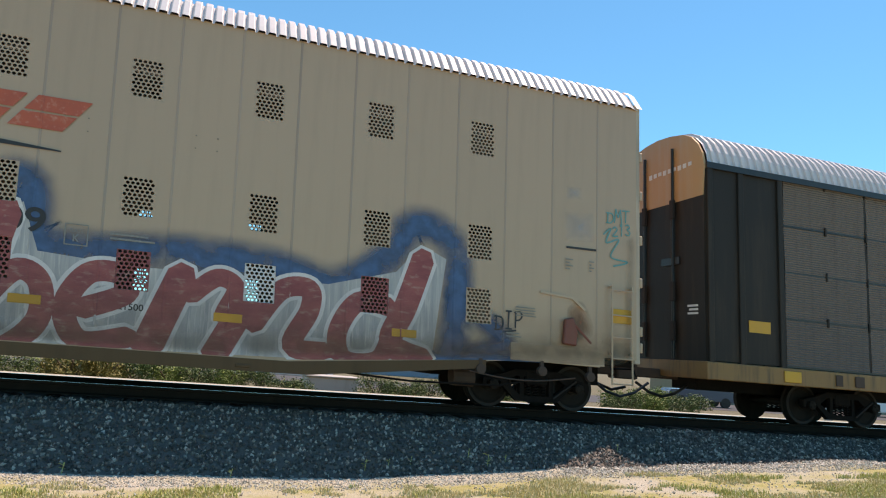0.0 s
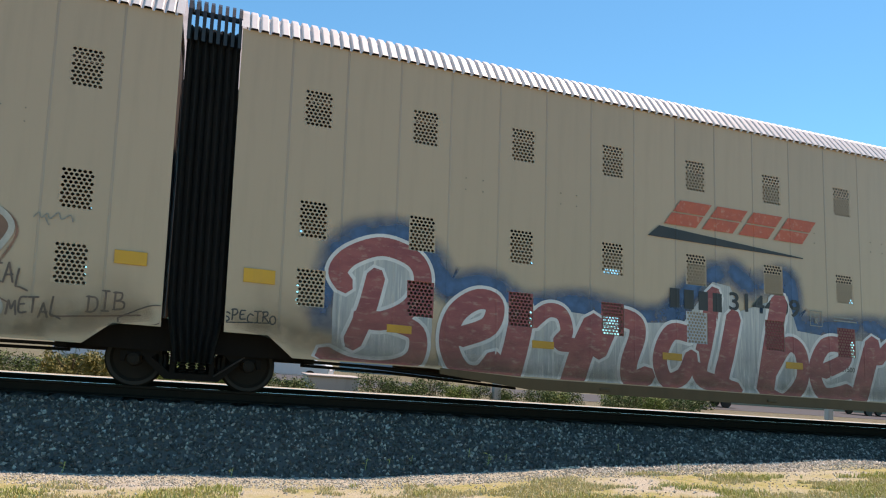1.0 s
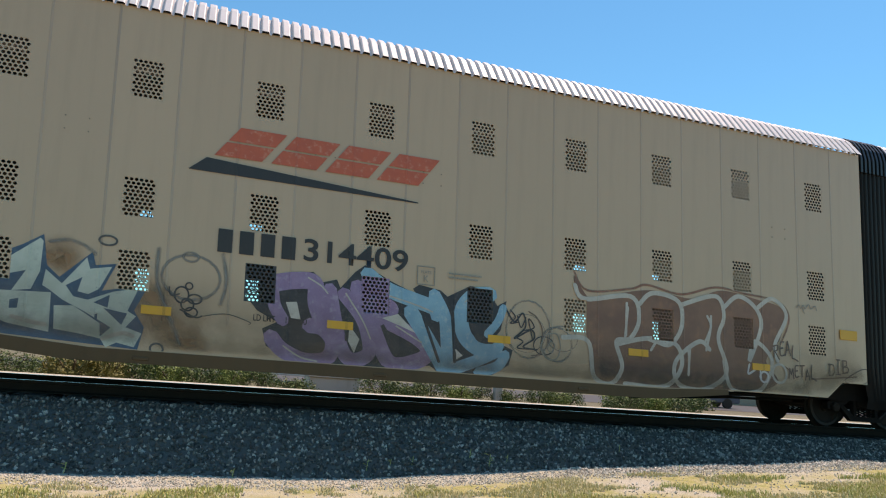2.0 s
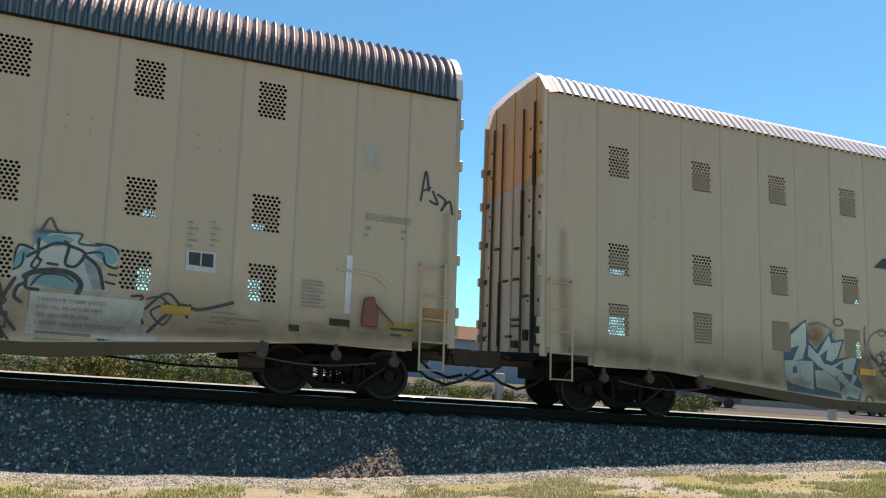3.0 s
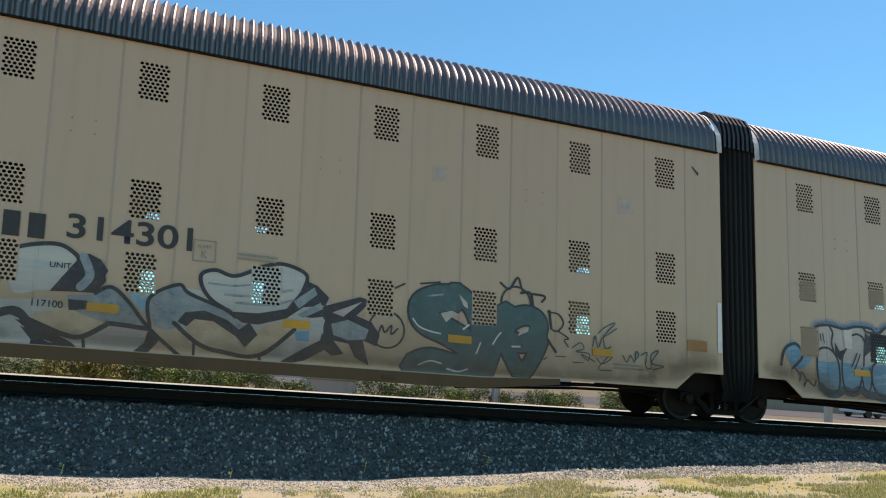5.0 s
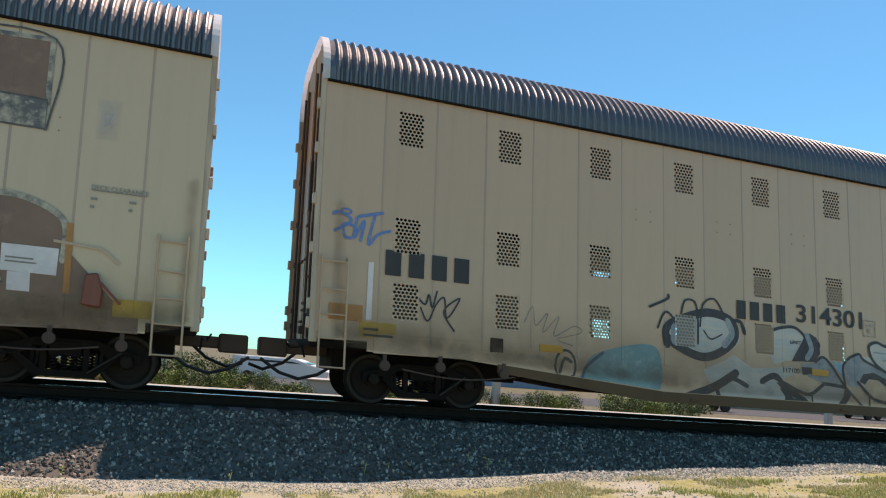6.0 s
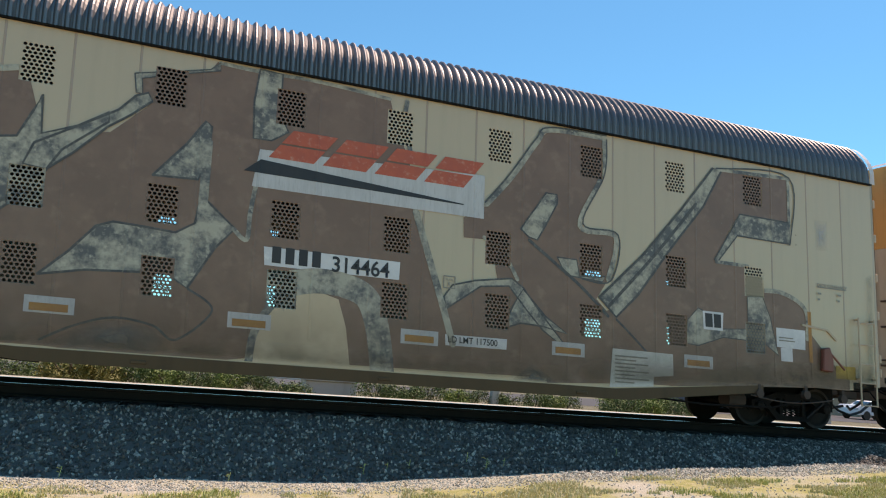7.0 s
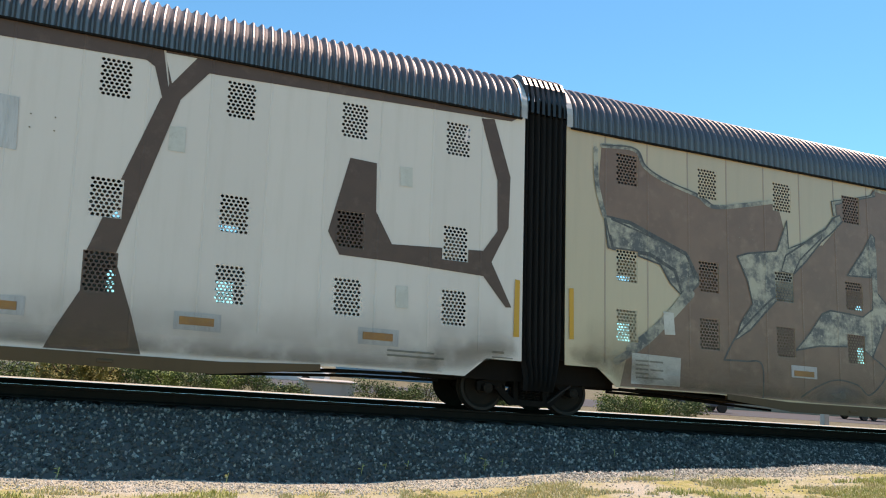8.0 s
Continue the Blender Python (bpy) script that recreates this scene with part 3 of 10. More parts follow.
    for a, b in ((0.02, -0.02),):
        bm = bmesh.new()
        out = [(HALF - 0.02, 4.35), (-HALF + 0.02, 4.35)] + pts
        v2 = [[bm.verts.new((x, y * 0.985, z)) for y, z in out] for x in (a, b - 0.005)]
        bm.faces.new(v2[0])
        bm.faces.new(v2[1][::-1])
        for i in range(len(out)):
            j = (i + 1) % len(out)
            bm.faces.new((v2[0][i], v2[0][j], v2[1][j], v2[1][i]))
        bmesh.ops.recalc_face_normals(bm, faces=bm.faces[:])
        part("door_head", bm, FADED, door, "faded orange sheet with worn white marks")
    for y in (-0.55, 0.45):
        for z in (1.7, 2.5, 4.2):
            bm = bmesh.new()
            box(bm, -0.10, -0.03, y - 0.06, y + 0.06, z - 0.20, z + 0.20)
            part("rod_bracket", bevelled(bm, 0.01), SOOT, door)
        bm = bmesh.new()
        tube(bm, [(-0.06, y, 1.15), (-0.06, y, 5.5)], 0.03, 8)
        part("door_rod", bm, BLACK, door)
    bm = bmesh.new()
    box(bm, -0.05, -0.02, -0.75, -0.15, 3.05, 3.2)
    part("door_slot", bm, BLACK, door)
    for k in range(9):
        bm = bmesh.new()
        box(bm, -0.034, -0.027, -1.15 + 0.17 * k, -1.04 + 0.17 * k, 5.02 - 0.012 * (k % 3), 5.10)
        part("worn_print", bm, WHITE, door)
    for k in range(3):
        bm = bmesh.new()
        box(bm, -0.028, -0.021, -1.30, -0.98 - 0.05 * (k % 2), 2.02 + 0.075 * k, 2.06 + 0.075 * k)
        part("small_print", bm, WHITE, door)
    truck(unit, 3.8)
    truck(unit, length - 3.8)
    bm = bmesh.new()
    box(bm, -0.95, 0.4, -0.11, 0.11, 0.72, 0.92)
    part("coupler", bevelled(bm, 0.03), RUST, unit)
    bm = bmesh.new()
    tube(bm, [(-0.9 + 0.3 * k, -0.5, 0.62 - 0.25 * math.sin(math.pi * k / 4)) for k in range(5)], 0.03)
    part("brake_hose", bm, BLACK, unit)
    return unit


SHEET = paint("brown_corrugated_sheet", (0.125, 0.102, 0.088), dirt=(0.05, 0.04, 0.035), dirty=0.6, rough=0.6, scale=1.5)
FADED = paint("faded_orange_sheet", (0.60, 0.33, 0.15), dirty=0.5, dirt=(0.5, 0.45, 0.38))
LEAD = lead_wagon()


# ---- paint, lettering and fittings on the wagons' sides ----


def sprayed(name, colour, soft=True, grain=9.0, strength=0.85):
    """Thin sprayed paint that fades towards the edge of its stroke and lets the wall show."""
    m, t, p = nodes_of(name)
    p.inputs["Roughness"].default_value = 0.6
    tint = mixed(t, noise_of(t, 6, 4), colour, tuple(c * 0.7 for c in colour))
    t.links.new(tint, p.inputs["Base Color"])
    uv = t.nodes.new("ShaderNodeUVMap")
    s = t.nodes.new("ShaderNodeSeparateXYZ")
    t.links.new(uv.outputs[0], s.inputs[0])
    edge = t.nodes.new("ShaderNodeMapRange")
    edge.inputs["From Min"].default_value, edge.inputs["From Max"].default_value = 1.0, 0.0
    edge.interpolation_type = "SMOOTHSTEP"
    t.links.new(s.outputs["X"], edge.inputs["Value"])
    puff = noise_of(t, 2.2, 5, low=0.10, high=0.55)
    fac = times(t, times(t, edge.outputs[0], puff), strength)
    clear = t.nodes.new("ShaderNodeBsdfTransparent")
    mix = t.nodes.new("ShaderNodeMixShader")
    t.links.new(fac, mix.inputs[0])
    t.links.new(clear.outputs[0], mix.inputs[1])
    t.links.new(p.outputs[0], mix.inputs[2])
    t.links.new(mix.outputs[0], t.nodes["Material Output"].inputs["Surface"])
    return m


def mottled(name, a, b, c, scale=3.0, stretch=(1, 1, 1), rough=0.55):
    """Uneven hand-sprayed paint of three tones."""
    m, t, p = nodes_of(name)
    p.inputs["Roughness"].default_value = rough
    base = mixed(t, noise_of(t, scale, 5, stretch, 0.65, 0.40, 0.60), a, b)
    base = mixed(t, noise_of(t, scale * 2.7, 4, stretch, 0.6, 0.55, 0.72), base, c)
    t.links.new(base, p.inputs["Base Color"])
    bumped(t, p, noise_of(t, 40, 3), 0.05, 0.004)
    return m


HAZE = sprayed("blue_haze", (0.03, 0.12, 0.25), strength=1.1)
BLUEHAZE = sprayed("pale_blue_haze", (0.10, 0.30, 0.48), strength=0.9)
REDHAZE = sprayed("red_haze", (0.33, 0.13, 0.09), strength=0.9)
SMOKE = sprayed("smoke_haze", (0.22, 0.22, 0.21), strength=0.75)
PATCH2 = sprayed("pale_overpaint", (0.55, 0.55, 0.56), strength=0.5)
RUSTPAINT = sprayed("rust_stain", (0.36, 0.12, 0.05), strength=0.9)
RED = mottled("red_spray", (0.36, 0.085, 0.08), (0.27, 0.055, 0.06), (0.42, 0.22, 0.18), 2.4, (0.7, 1, 1.8))
PWHITE = mottled("white_spray", (0.62, 0.61, 0.60), (0.54, 0.54, 0.54), (0.66, 0.65, 0.63), 3.0)
PGREY = mottled("streaked_grey_spray", (0.42, 0.42, 0.41), (0.31, 0.33, 0.34), (0.60, 0.57, 0.53), 5.0, (2.2, 2.2, 0.12))
TAGBROWN = mottled("faded_brown_marker", (0.12, 0.075, 0.06), (0.16, 0.10, 0.08), (0.10, 0.06, 0.05), 6.0)
INK = mottled("black_spray", (0.022, 0.026, 0.032), (0.03, 0.035, 0.042), (0.06, 0.06, 0.065), 5.0)
STENCIL = mottled("faded_stencil", (0.20, 0.185, 0.16), (0.26, 0.24, 0.20), (0.36, 0.33, 0.27), 30.0)
STENCIL2 = mottled("placard_grey", (0.5, 0.5, 0.5), (0.42, 0.42, 0.42), (0.3, 0.3, 0.3), 12.0)
PATCH = mottled("patch_paint", (0.55, 0.53, 0.48), (0.49, 0.47, 0.42), (0.44, 0.41, 0.36), 4.0)
PATCH3 = mottled("grey_patch_paint", (0.50, 0.49, 0.48), (0.44, 0.43, 0.42), (0.38, 0.36, 0.35), 4.0, (3, 3, 0.4))
LOGORED = mottled("faded_red_lettering", (0.56, 0.10, 0.05), (0.50, 0.09, 0.05), (0.58, 0.22, 0.15), 4.0)
TEAL = mottled("teal_marker", (0.05, 0.27, 0.26), (0.06, 0.30, 0.30), (0.2, 0.35, 0.3), 8.0)
TAGBLUE = mottled("blue_marker", (0.06, 0.17, 0.40), (0.07, 0.20, 0.44), (0.2, 0.3, 0.45), 8.0)
PURPLE = mottled("purple_spray", (0.24, 0.15, 0.27), (0.28, 0.19, 0.32), (0.34, 0.28, 0.37), 4.0)
SKYBLUE = mottled("sky_blue_spray", (0.12, 0.33, 0.44), (0.16, 0.38, 0.48), (0.30, 0.44, 0.48), 4.0)
PALEGREEN = mottled("pale_green_spray", (0.40, 0.48, 0.42), (0.46, 0.53, 0.47), (0.33, 0.40, 0.36), 4.0)
PEACH = mottled("peach_spray", (0.52, 0.38, 0.25), (0.58, 0.45, 0.30), (0.48, 0.32, 0.20), 3.0)
BROWN = mottled("brown_spray", (0.225, 0.11, 0.072), (0.18, 0.085, 0.06), (0.29, 0.13, 0.075), 1.6)
LILAC = mottled("pale_lilac_spray", (0.45, 0.42, 0.37), (0.39, 0.36, 0.32), (0.51, 0.48, 0.42), 5.0)
AQUA = mottled("aqua_spray", (0.10, 0.30, 0.32), (0.085, 0.26, 0.29), (0.17, 0.37, 0.37), 2.5)
DKBLUE = mottled("dark_blue_spray", (0.02, 0.075, 0.13), (0.025, 0.09, 0.15), (0.04, 0.12, 0.18), 5.0)
MIDBLUE = mottled("mid_blue_spray", (0.06, 0.26, 0.38), (0.09, 0.31, 0.42), (0.20, 0.40, 0.47), 3.0, (0.5, 1, 3))
PALEFILL = mottled("pale_grey_spray", (0.40, 0.36, 0.32), (0.45, 0.41, 0.37), (0.36, 0.33, 0.31), 3.0, (0.6, 1, 3))
HEADGREY = mottled("lavender_grey_spray", (0.36, 0.33, 0.33), (0.40, 0.37, 0.37), (0.43, 0.40, 0.38), 2.0)
WASH = mottled("washed_blue_grey", (0.46, 0.45, 0.39), (0.36, 0.41, 0.41), (0.50, 0.47, 0.39), 4.0, (0.3, 1, 4))
STEEL = mottled("steel_blue_spray", (0.17, 0.24, 0.27), (0.26, 0.31, 0.31), (0.09, 0.14, 0.17), 5.0)
DKTEAL = mottled("dark_teal_spray", (0.03, 0.09, 0.092), (0.038, 0.105, 0.108), (0.055, 0.135, 0.135), 4.0)
BLOCKBROWN = mottled("brown_roller_paint", (0.225, 0.122, 0.082), (0.195, 0.104, 0.070), (0.255, 0.145, 0.10), 1.6, rough=0.40)
DARKBROWN = mottled("dark_brown_roller_paint", (0.10, 0.053, 0.037), (0.085, 0.045, 0.032), (0.125, 0.07, 0.05), 2.0)
MARBLE = mottled("marbled_grey_paint", (0.40, 0.36, 0.28), (0.10, 0.10, 0.098), (0.46, 0.41, 0.32), 3.6)
CREAMFILL = mottled("bare_cream_paint", (0.57, 0.425, 0.283), (0.545, 0.405, 0.27), (0.52, 0.385, 0.258), 1.2)
CAUTION = mottled("caution_yellow", (0.50, 0.30, 0.04), (0.45, 0.27, 0.04), (0.36, 0.22, 0.05), 6.0)
AMBER = mottled("amber_reflector", (0.45, 0.19, 0.05), (0.40, 0.165, 0.05), (0.36, 0.17, 0.08), 5.0)
CHARCOAL = mottled("charcoal_spray", (0.055, 0.055, 0.055), (0.09, 0.088, 0.08), (0.17, 0.155, 0.13), 6.0)
DIRT = sprayed("road_dirt", (0.22, 0.12, 0.055), strength=0.28)
DIRTBROWN = mottled("brown_grime", (0.17, 0.105, 0.07), (0.22, 0.14, 0.095), (0.12, 0.075, 0.05), 3.0)
PLUM = sprayed("plum_shade_spray", (0.085, 0.05, 0.052), strength=0.75)
FILM = sprayed("thin_dirt_film", (0.20, 0.12, 0.07), strength=0.30)
PEACHHAZE = sprayed("peach_haze", (0.40, 0.20, 0.10), strength=0.7)
SOFT = {m.name for m in (PEACHHAZE, FILM, DIRT, PLUM, HAZE, BLUEHAZE, REDHAZE, SMOKE, PATCH2, RUSTPAINT)}
FACE = -HALF - 0.0045
SEAMS = [a for a, b, c in spans() if a > 0.6]
LOW = ((0.4, 0.94), (1.08, 0.94), (1.47, 0.62), (3.7, 0.62), (5.4, 0.57), (14.8, 0.57), (18.3, 0.82), (20.6, 0.88), (22, 1.04))
PAINTED = {k: [] for k in UNITS}
COUNT = {k: 0 for k in UNITS}


def lowest(x):
    x = abs(x)
    for (a, za), (b, zb) in zip(LOW, LOW[1:]):
        if a <= x <= b:
            return za + (zb - za) * (x - a) / (b - a)
    return 1.0


def curve_through(pts, closed=False, n=7):
    """A smooth line through points."""
    if len(pts) < 3:
        return pts
    out = []
    k = len(pts)
    for i in range(k if closed else k - 1):
        p0, p1, p2, p3 = (pts[j % k] if closed else pts[min(max(j, 0), k - 1)] for j in (i - 1, i, i + 1, i + 2))
        for s in range(n):
            t = s / n
            out.append(tuple(0.5 * (2 * b + (c - a) * t + (2 * a - 5 * b + 4 * c - d) * t * t + (3 * b - a - 3 * c + d) * t ** 3)
                             for a, b, c, d in zip(p0, p1, p2, p3)))
    return out if closed else out + [pts[-1]]


def add_fill(bm, uv, pts, y, slot, soft):
    from mathutils.geometry import tessellate_polygon
    if soft:
        mx, mz = sum(p[0] for p in pts) / len(pts), sum(p[1] for p in pts) / len(pts)
        c = bm.verts.new((mx, y, mz))
        ring = [bm.verts.new((x, y, z)) for x, z in pts]
        for a, b in zip(ring, ring[1:] + ring[:1]):
            f = bm.faces.new((c, a, b))
            f.material_index = slot
            for lp in f.loops:
                lp[uv].uv = (0.0 if lp.vert is c else 0.8, 0)
        return
    vs = [bm.verts.new((x, y, z)) for x, z in pts]
    for tri in tessellate_polygon([[Vector((x, 0, z)) for x, z in pts]]):
        try:
            bm.faces.new([vs[i] for i in tri]).material_index = slot
        except ValueError:
            pass


def add_line(bm, uv, pts, width, y, slot, closed=False):
    n = len(pts)
    rows = []
    for i, (x, z) in enumerate(pts):
        a = pts[(i - 1) % n] if closed else pts[max(i - 1, 0)]
        b = pts[(i + 1) % n] if closed else pts[min(i + 1, n - 1)]
        d = Vector((b[0] - a[0], b[1] - a[1]))
        d = d.normalized() if d.length > 1e-6 else Vector((1, 0))
        s = Vector((-d.y, d.x)) * width / 2
        if not closed and i == 0:
            rows.append((Vector((x, z)) - d * width * 0.40, s * 0.45))
        rows.append((Vector((x, z)), s))
        if not closed and i == n - 1:
            rows.append((Vector((x, z)) + d * width * 0.40, s * 0.45))
    rings = []
    for i, (c, s) in enumerate(rows):
        yy = y - 0.00002 * i
        rings.append([bm.verts.new((p.x, yy, p.y)) for p in (c + s, c, c - s)])
    pairs = list(zip(range(len(rings)), range(1, len(rings)))) + ([(len(rings) - 1, 0)] if closed else [])
    for i, j in pairs:
        for k in (0, 1):
            f = bm.faces.new((rings[i][k], rings[i][k + 1], rings[j][k + 1], rings[j][k]))
            f.material_index = slot
            for lp in f.loops:
                tip = (not closed) and (lp.vert in rings[0] or lp.vert in rings[-1])
                lp[uv].uv = (1.0 if tip or lp.vert not in (rings[i][1], rings[j][1]) else 0.0, 0)


def cut_lines(bm, x_cuts, z_cuts):
    for axis, values in ((0, x_cuts), (2, z_cuts)):
        for v in values:
            co, no = [0, 0, 0], [0, 0, 0]
            co[axis], no[axis] = v, 1
            bmesh.ops.bisect_plane(bm, geom=bm.verts[:] + bm.edges[:] + bm.faces[:], plane_co=co, plane_no=no, dist=1e-6)


def fitted(bm, s):
    """Lets paint follow the raised seams and leaves the vents' openings free."""
    xs = [v.co.x for v in bm.verts]
    zs = [v.co.z for v in bm.verts]
    x0, x1, z0, z1 = min(xs), max(xs), min(zs), max(zs)
    for i in range(11 if s < 0 else 10):
        c = s * (FIRST + i * PITCH)
        if c + VW < x0 or c - VW > x1:
            continue
        rows = [z for z in VENT_Z if not (z + VH < z0 or z - VH > z1)]
        if rows:
            cut_lines(bm, (c - VW, c + VW), [z + k for z in rows for k in (-VH, VH)])
            gone = [f for f in bm.faces if abs(f.calc_center_median().x - c) < VW and
                    any(abs(f.calc_center_median().z - z) < VH for z in rows)]
            bmesh.ops.delete(bm, geom=gone, context="FACES")
    for a in SEAMS:
        if x0 < s * a < x1:
            cut_lines(bm, [s * a + k for k in (-0.023, -0.011, 0.011, 0.023)], ())
    for v in bm.verts:
        if any(abs(v.co.x - s * a) < 0.012 for a in SEAMS) and v.co.z > BASE_Z:
            v.co.y -= 0.0075


def painted(key, name, label, ops):
    """Each stroke or fill is a piece of its own."""
    for op in ops:
        patch(key, name, label, [op])


def patch(key, name, label, ops):
    """One patch of paint on a wagon's near side: fills, lines and ovals, layer over layer."""
    s = 1 if key[1] == "1" else -1
    bm = bmesh.new()
    uv = bm.loops.layers.uv.new("across")
    mats = []
    for op, data, mat, layer, extra in ops:
        if mat not in mats:
            mats.append(mat)
        slot, y = mats.index(mat), FACE - 0.003 * layer - 0.00012 * (COUNT[key] % 24)
        COUNT[key] += 1
        if op == "oval":
            x, z, rx, rz = data
            pts = [(x + rx * math.cos(2 * math.pi * k / 20), z + rz * math.sin(2 * math.pi * k / 20)) for k in range(20)]
            if extra:
                add_line(bm, uv, pts, extra, y, slot, True)
            else:
                add_fill(bm, uv, pts, y, slot, False)
        elif op == "edge":
            add_line(bm, uv, data, extra, y, slot)
        elif op == "fill":
            pts = curve_through(data, True) if extra else data
            add_fill(bm, uv, pts, y, slot, mat.name in SOFT)
            if mat.name not in SOFT:
                PAINTED[key].append((pts, mat, layer))
        else:
            add_line(bm, uv, curve_through(data), extra, y, slot)
            if extra > 0.2 and mat.name not in SOFT:
                PAINTED[key].append((curve_through(data), mat, layer, extra))
    for v in bm.verts:
        v.co.z = max(v.co.z, lowest(v.co.x))
        v.co.x = s * min(max(s * v.co.x, 0.44), 21.26)
    fitted(bm, s)
    me = bpy.data.meshes.new(name)
    bm.to_mesh(me)
    bm.free()
    for m in mats:
        me.materials.append(m)
    ob = new(name, me)
    ob.parent = UNITS[key]
    if label:
        tagged(ob, label)
    return ob


def words(key, text, x, z, height, width, mat, layer=3, name="lettering"):
    cu = bpy.data.curves.new("letters", "FONT")
    cu.body, cu.size, cu.offset = text, 1.0, 0.016 if height > 0.2 else 0.012
    tmp = bpy.data.objects.new("letters", cu)
    scene.collection.objects.link(tmp)
    bpy.context.view_layer.update()
    me = bpy.data.meshes.new_from_object(tmp.evaluated_get(bpy.context.evaluated_depsgraph_get()))
    bpy.data.objects.remove(tmp)
    xs, ys = [v.co.x for v in me.vertices], [v.co.y for v in me.vertices]
    kx, ky = width / (max(xs) - min(xs)), height / (max(ys) - min(ys))
    for v in me.vertices:
        v.co = ((v.co.x - min(xs)) * kx, 0, (v.co.y - min(ys)) * ky)
    bm = bmesh.new()
    bm.from_mesh(me)
    for v in bm.verts:
        v.co += Vector((x, FACE - 0.003 * layer - 0.0029, z))
    s = 1 if key[1] == "1" else -1
    bmesh.ops.triangulate(bm, faces=bm.faces[:])
    fitted(bm, s)
    bpy.data.meshes.remove(me)
    return part(name, bm, mat, UNITS[key], 'stencilled lettering "%s"' % text)


def bars(key, x, z, rows, height, width, mat, gap):
    """Small print too small to read: plain bars."""
    ops = []
    for k in range(rows):
        w = width * (0.75 + 0.25 * math.sin(3.1 * k + x))
        zz = z - k * height * gap
        ops.append(("fill", [(x, zz), (x + w, zz), (x + w, zz + height * 0.8), (x, zz + height * 0.8)], mat, 6, False))
    painted(key, "small_print", "", ops)


def logo(key, x, z, length):
    """The owner's sign as plain shapes: four slanted red blocks, each split by a slot, over a black wedge."""
    h = length * 0.135
    ops = [("fill", [(x, z), (x + length * 0.07, z + length * 0.06), (x + length, z - 0.01), (x + length, z - 0.03)], LETTER, 4, False)]
    x0 = x + length * 0.10
    w = length * 0.195
    for k in range(4):
        a = x0 + k * w * 1.20
        b = z + length * 0.075
        for lo, hi in ((0.0, 0.47), (0.53, 1.0)):
            ops.append(("fill", [(a + h * 0.75 * lo, b + h * lo), (a + w + h * 0.75 * lo, b + h * lo),
                                 (a + w + h * 0.75 * hi, b + h * hi), (a + h * 0.75 * hi, b + h * hi)], LOGORED, 4, False))
    painted(key, "logo", "faded red slanted blocks over a black wedge", ops)


def mark(key, x, z, height, width):
    """A company's initials as plain black blocks."""
    w = width / 5.6
    ops = [("fill", [(x + k * w * 1.5, z), (x + k * w * 1.5 + w, z), (x + k * w * 1.5 + w, z + height), (x + k * w * 1.5, z + height)], LETTER, 4, False)
           for k in range(4)]
    painted(key, "company_mark", "", ops)


def plate_box(key, x, z, size):
    ops = [("line", [(x, z - size / 2), (x + size, z - size / 2), (x + size, z + size / 2), (x, z + size / 2), (x, z - size / 2)][i:i + 2], STENCIL, 4, 0.018) for i in range(4)]
    painted(key, "stencil_box", "", ops)
    words(key, "PLATE", x + size * 0.2, z + size * 0.12, size * 0.16, size * 0.6, STENCIL, 5)
    words(key, "K", x + size * 0.36, z - size * 0.34, size * 0.36, size * 0.28, STENCIL, 5)


def reflector(key, x, z, width, height, mat):
    bm = bmesh.new()
    box(bm, x, x + width, FACE - 0.022, FACE - 0.008, z, z + height)
    part("reflector", bevelled(bm, 0.003), mat, UNITS[key], "worn yellow reflector strip")


painted("A1", "graffiti_haze", "soft blue sprayed haze behind the lettering", [
    ("line", [(1.92, 1.3), (2.03, 2.03), (2.28, 2.52), (3.03, 2.76), (3.63, 2.5), (4.05, 1.97), (4.77, 2.09), (5.42, 1.76), (6.53, 1.92), (7.94, 1.79), (8.69, 1.97)], HAZE, 0, 0.85),
    ("line", [(8.5, 1.96), (9.07, 2.59), (9.77, 2.87), (10.3, 2.64), (11.17, 2.85), (11.35, 2.06), (12.08, 1.93), (13.38, 2.05), (14.64, 2.01), (15.69, 1.83), (16.53, 2.36), (16.98, 2.97), (17.69, 2.58), (17.61, 0.76), (16.61, 0.59)], HAZE, 0, 0.85),
    ("line", [(17.66, 1.78), (18.67, 1.16), (17.76, 0.76), (19.58, 0.87)], HAZE, 0, 0.6)])
painted("A1", "graffiti_ground", "", [
    ("fill", [(2.07, 0.95), (2.12, 2.04), (2.57, 2.46), (3.24, 2.54), (3.65, 2.02), (3.59, 0.71), (2.18, 0.52)], PGREY, 2, True)])
painted("A1", "graffiti_letter", "", [
    ("line", [(2.24, 1.83), (2.12, 2.04), (2.34, 2.32), (2.85, 2.52), (3.39, 2.37), (3.55, 2.01), (3.35, 1.57), (2.89, 1.31), (2.52, 1.33)], PWHITE, 3, 0.432),
    ("line", [(2.99, 1.32), (3.46, 1.16), (3.44, 0.74), (3.02, 0.53), (2.37, 0.53), (1.95, 0.68)], PWHITE, 3, 0.432),
    ("line", [(2.75, 2.02), (2.61, 1.45), (2.4, 0.93)], PWHITE, 3, 0.432),
    ("line", [(2.24, 1.83), (2.12, 2.04), (2.34, 2.32), (2.85, 2.52), (3.39, 2.37), (3.55, 2.01), (3.35, 1.57), (2.89, 1.31), (2.52, 1.33)], RED, 4, 0.312),
    ("line", [(2.99, 1.32), (3.46, 1.16), (3.44, 0.74), (3.02, 0.53), (2.37, 0.53), (1.95, 0.68)], RED, 4, 0.312),
    ("line", [(2.75, 2.02), (2.61, 1.45), (2.4, 0.93)], RED, 4, 0.312)])
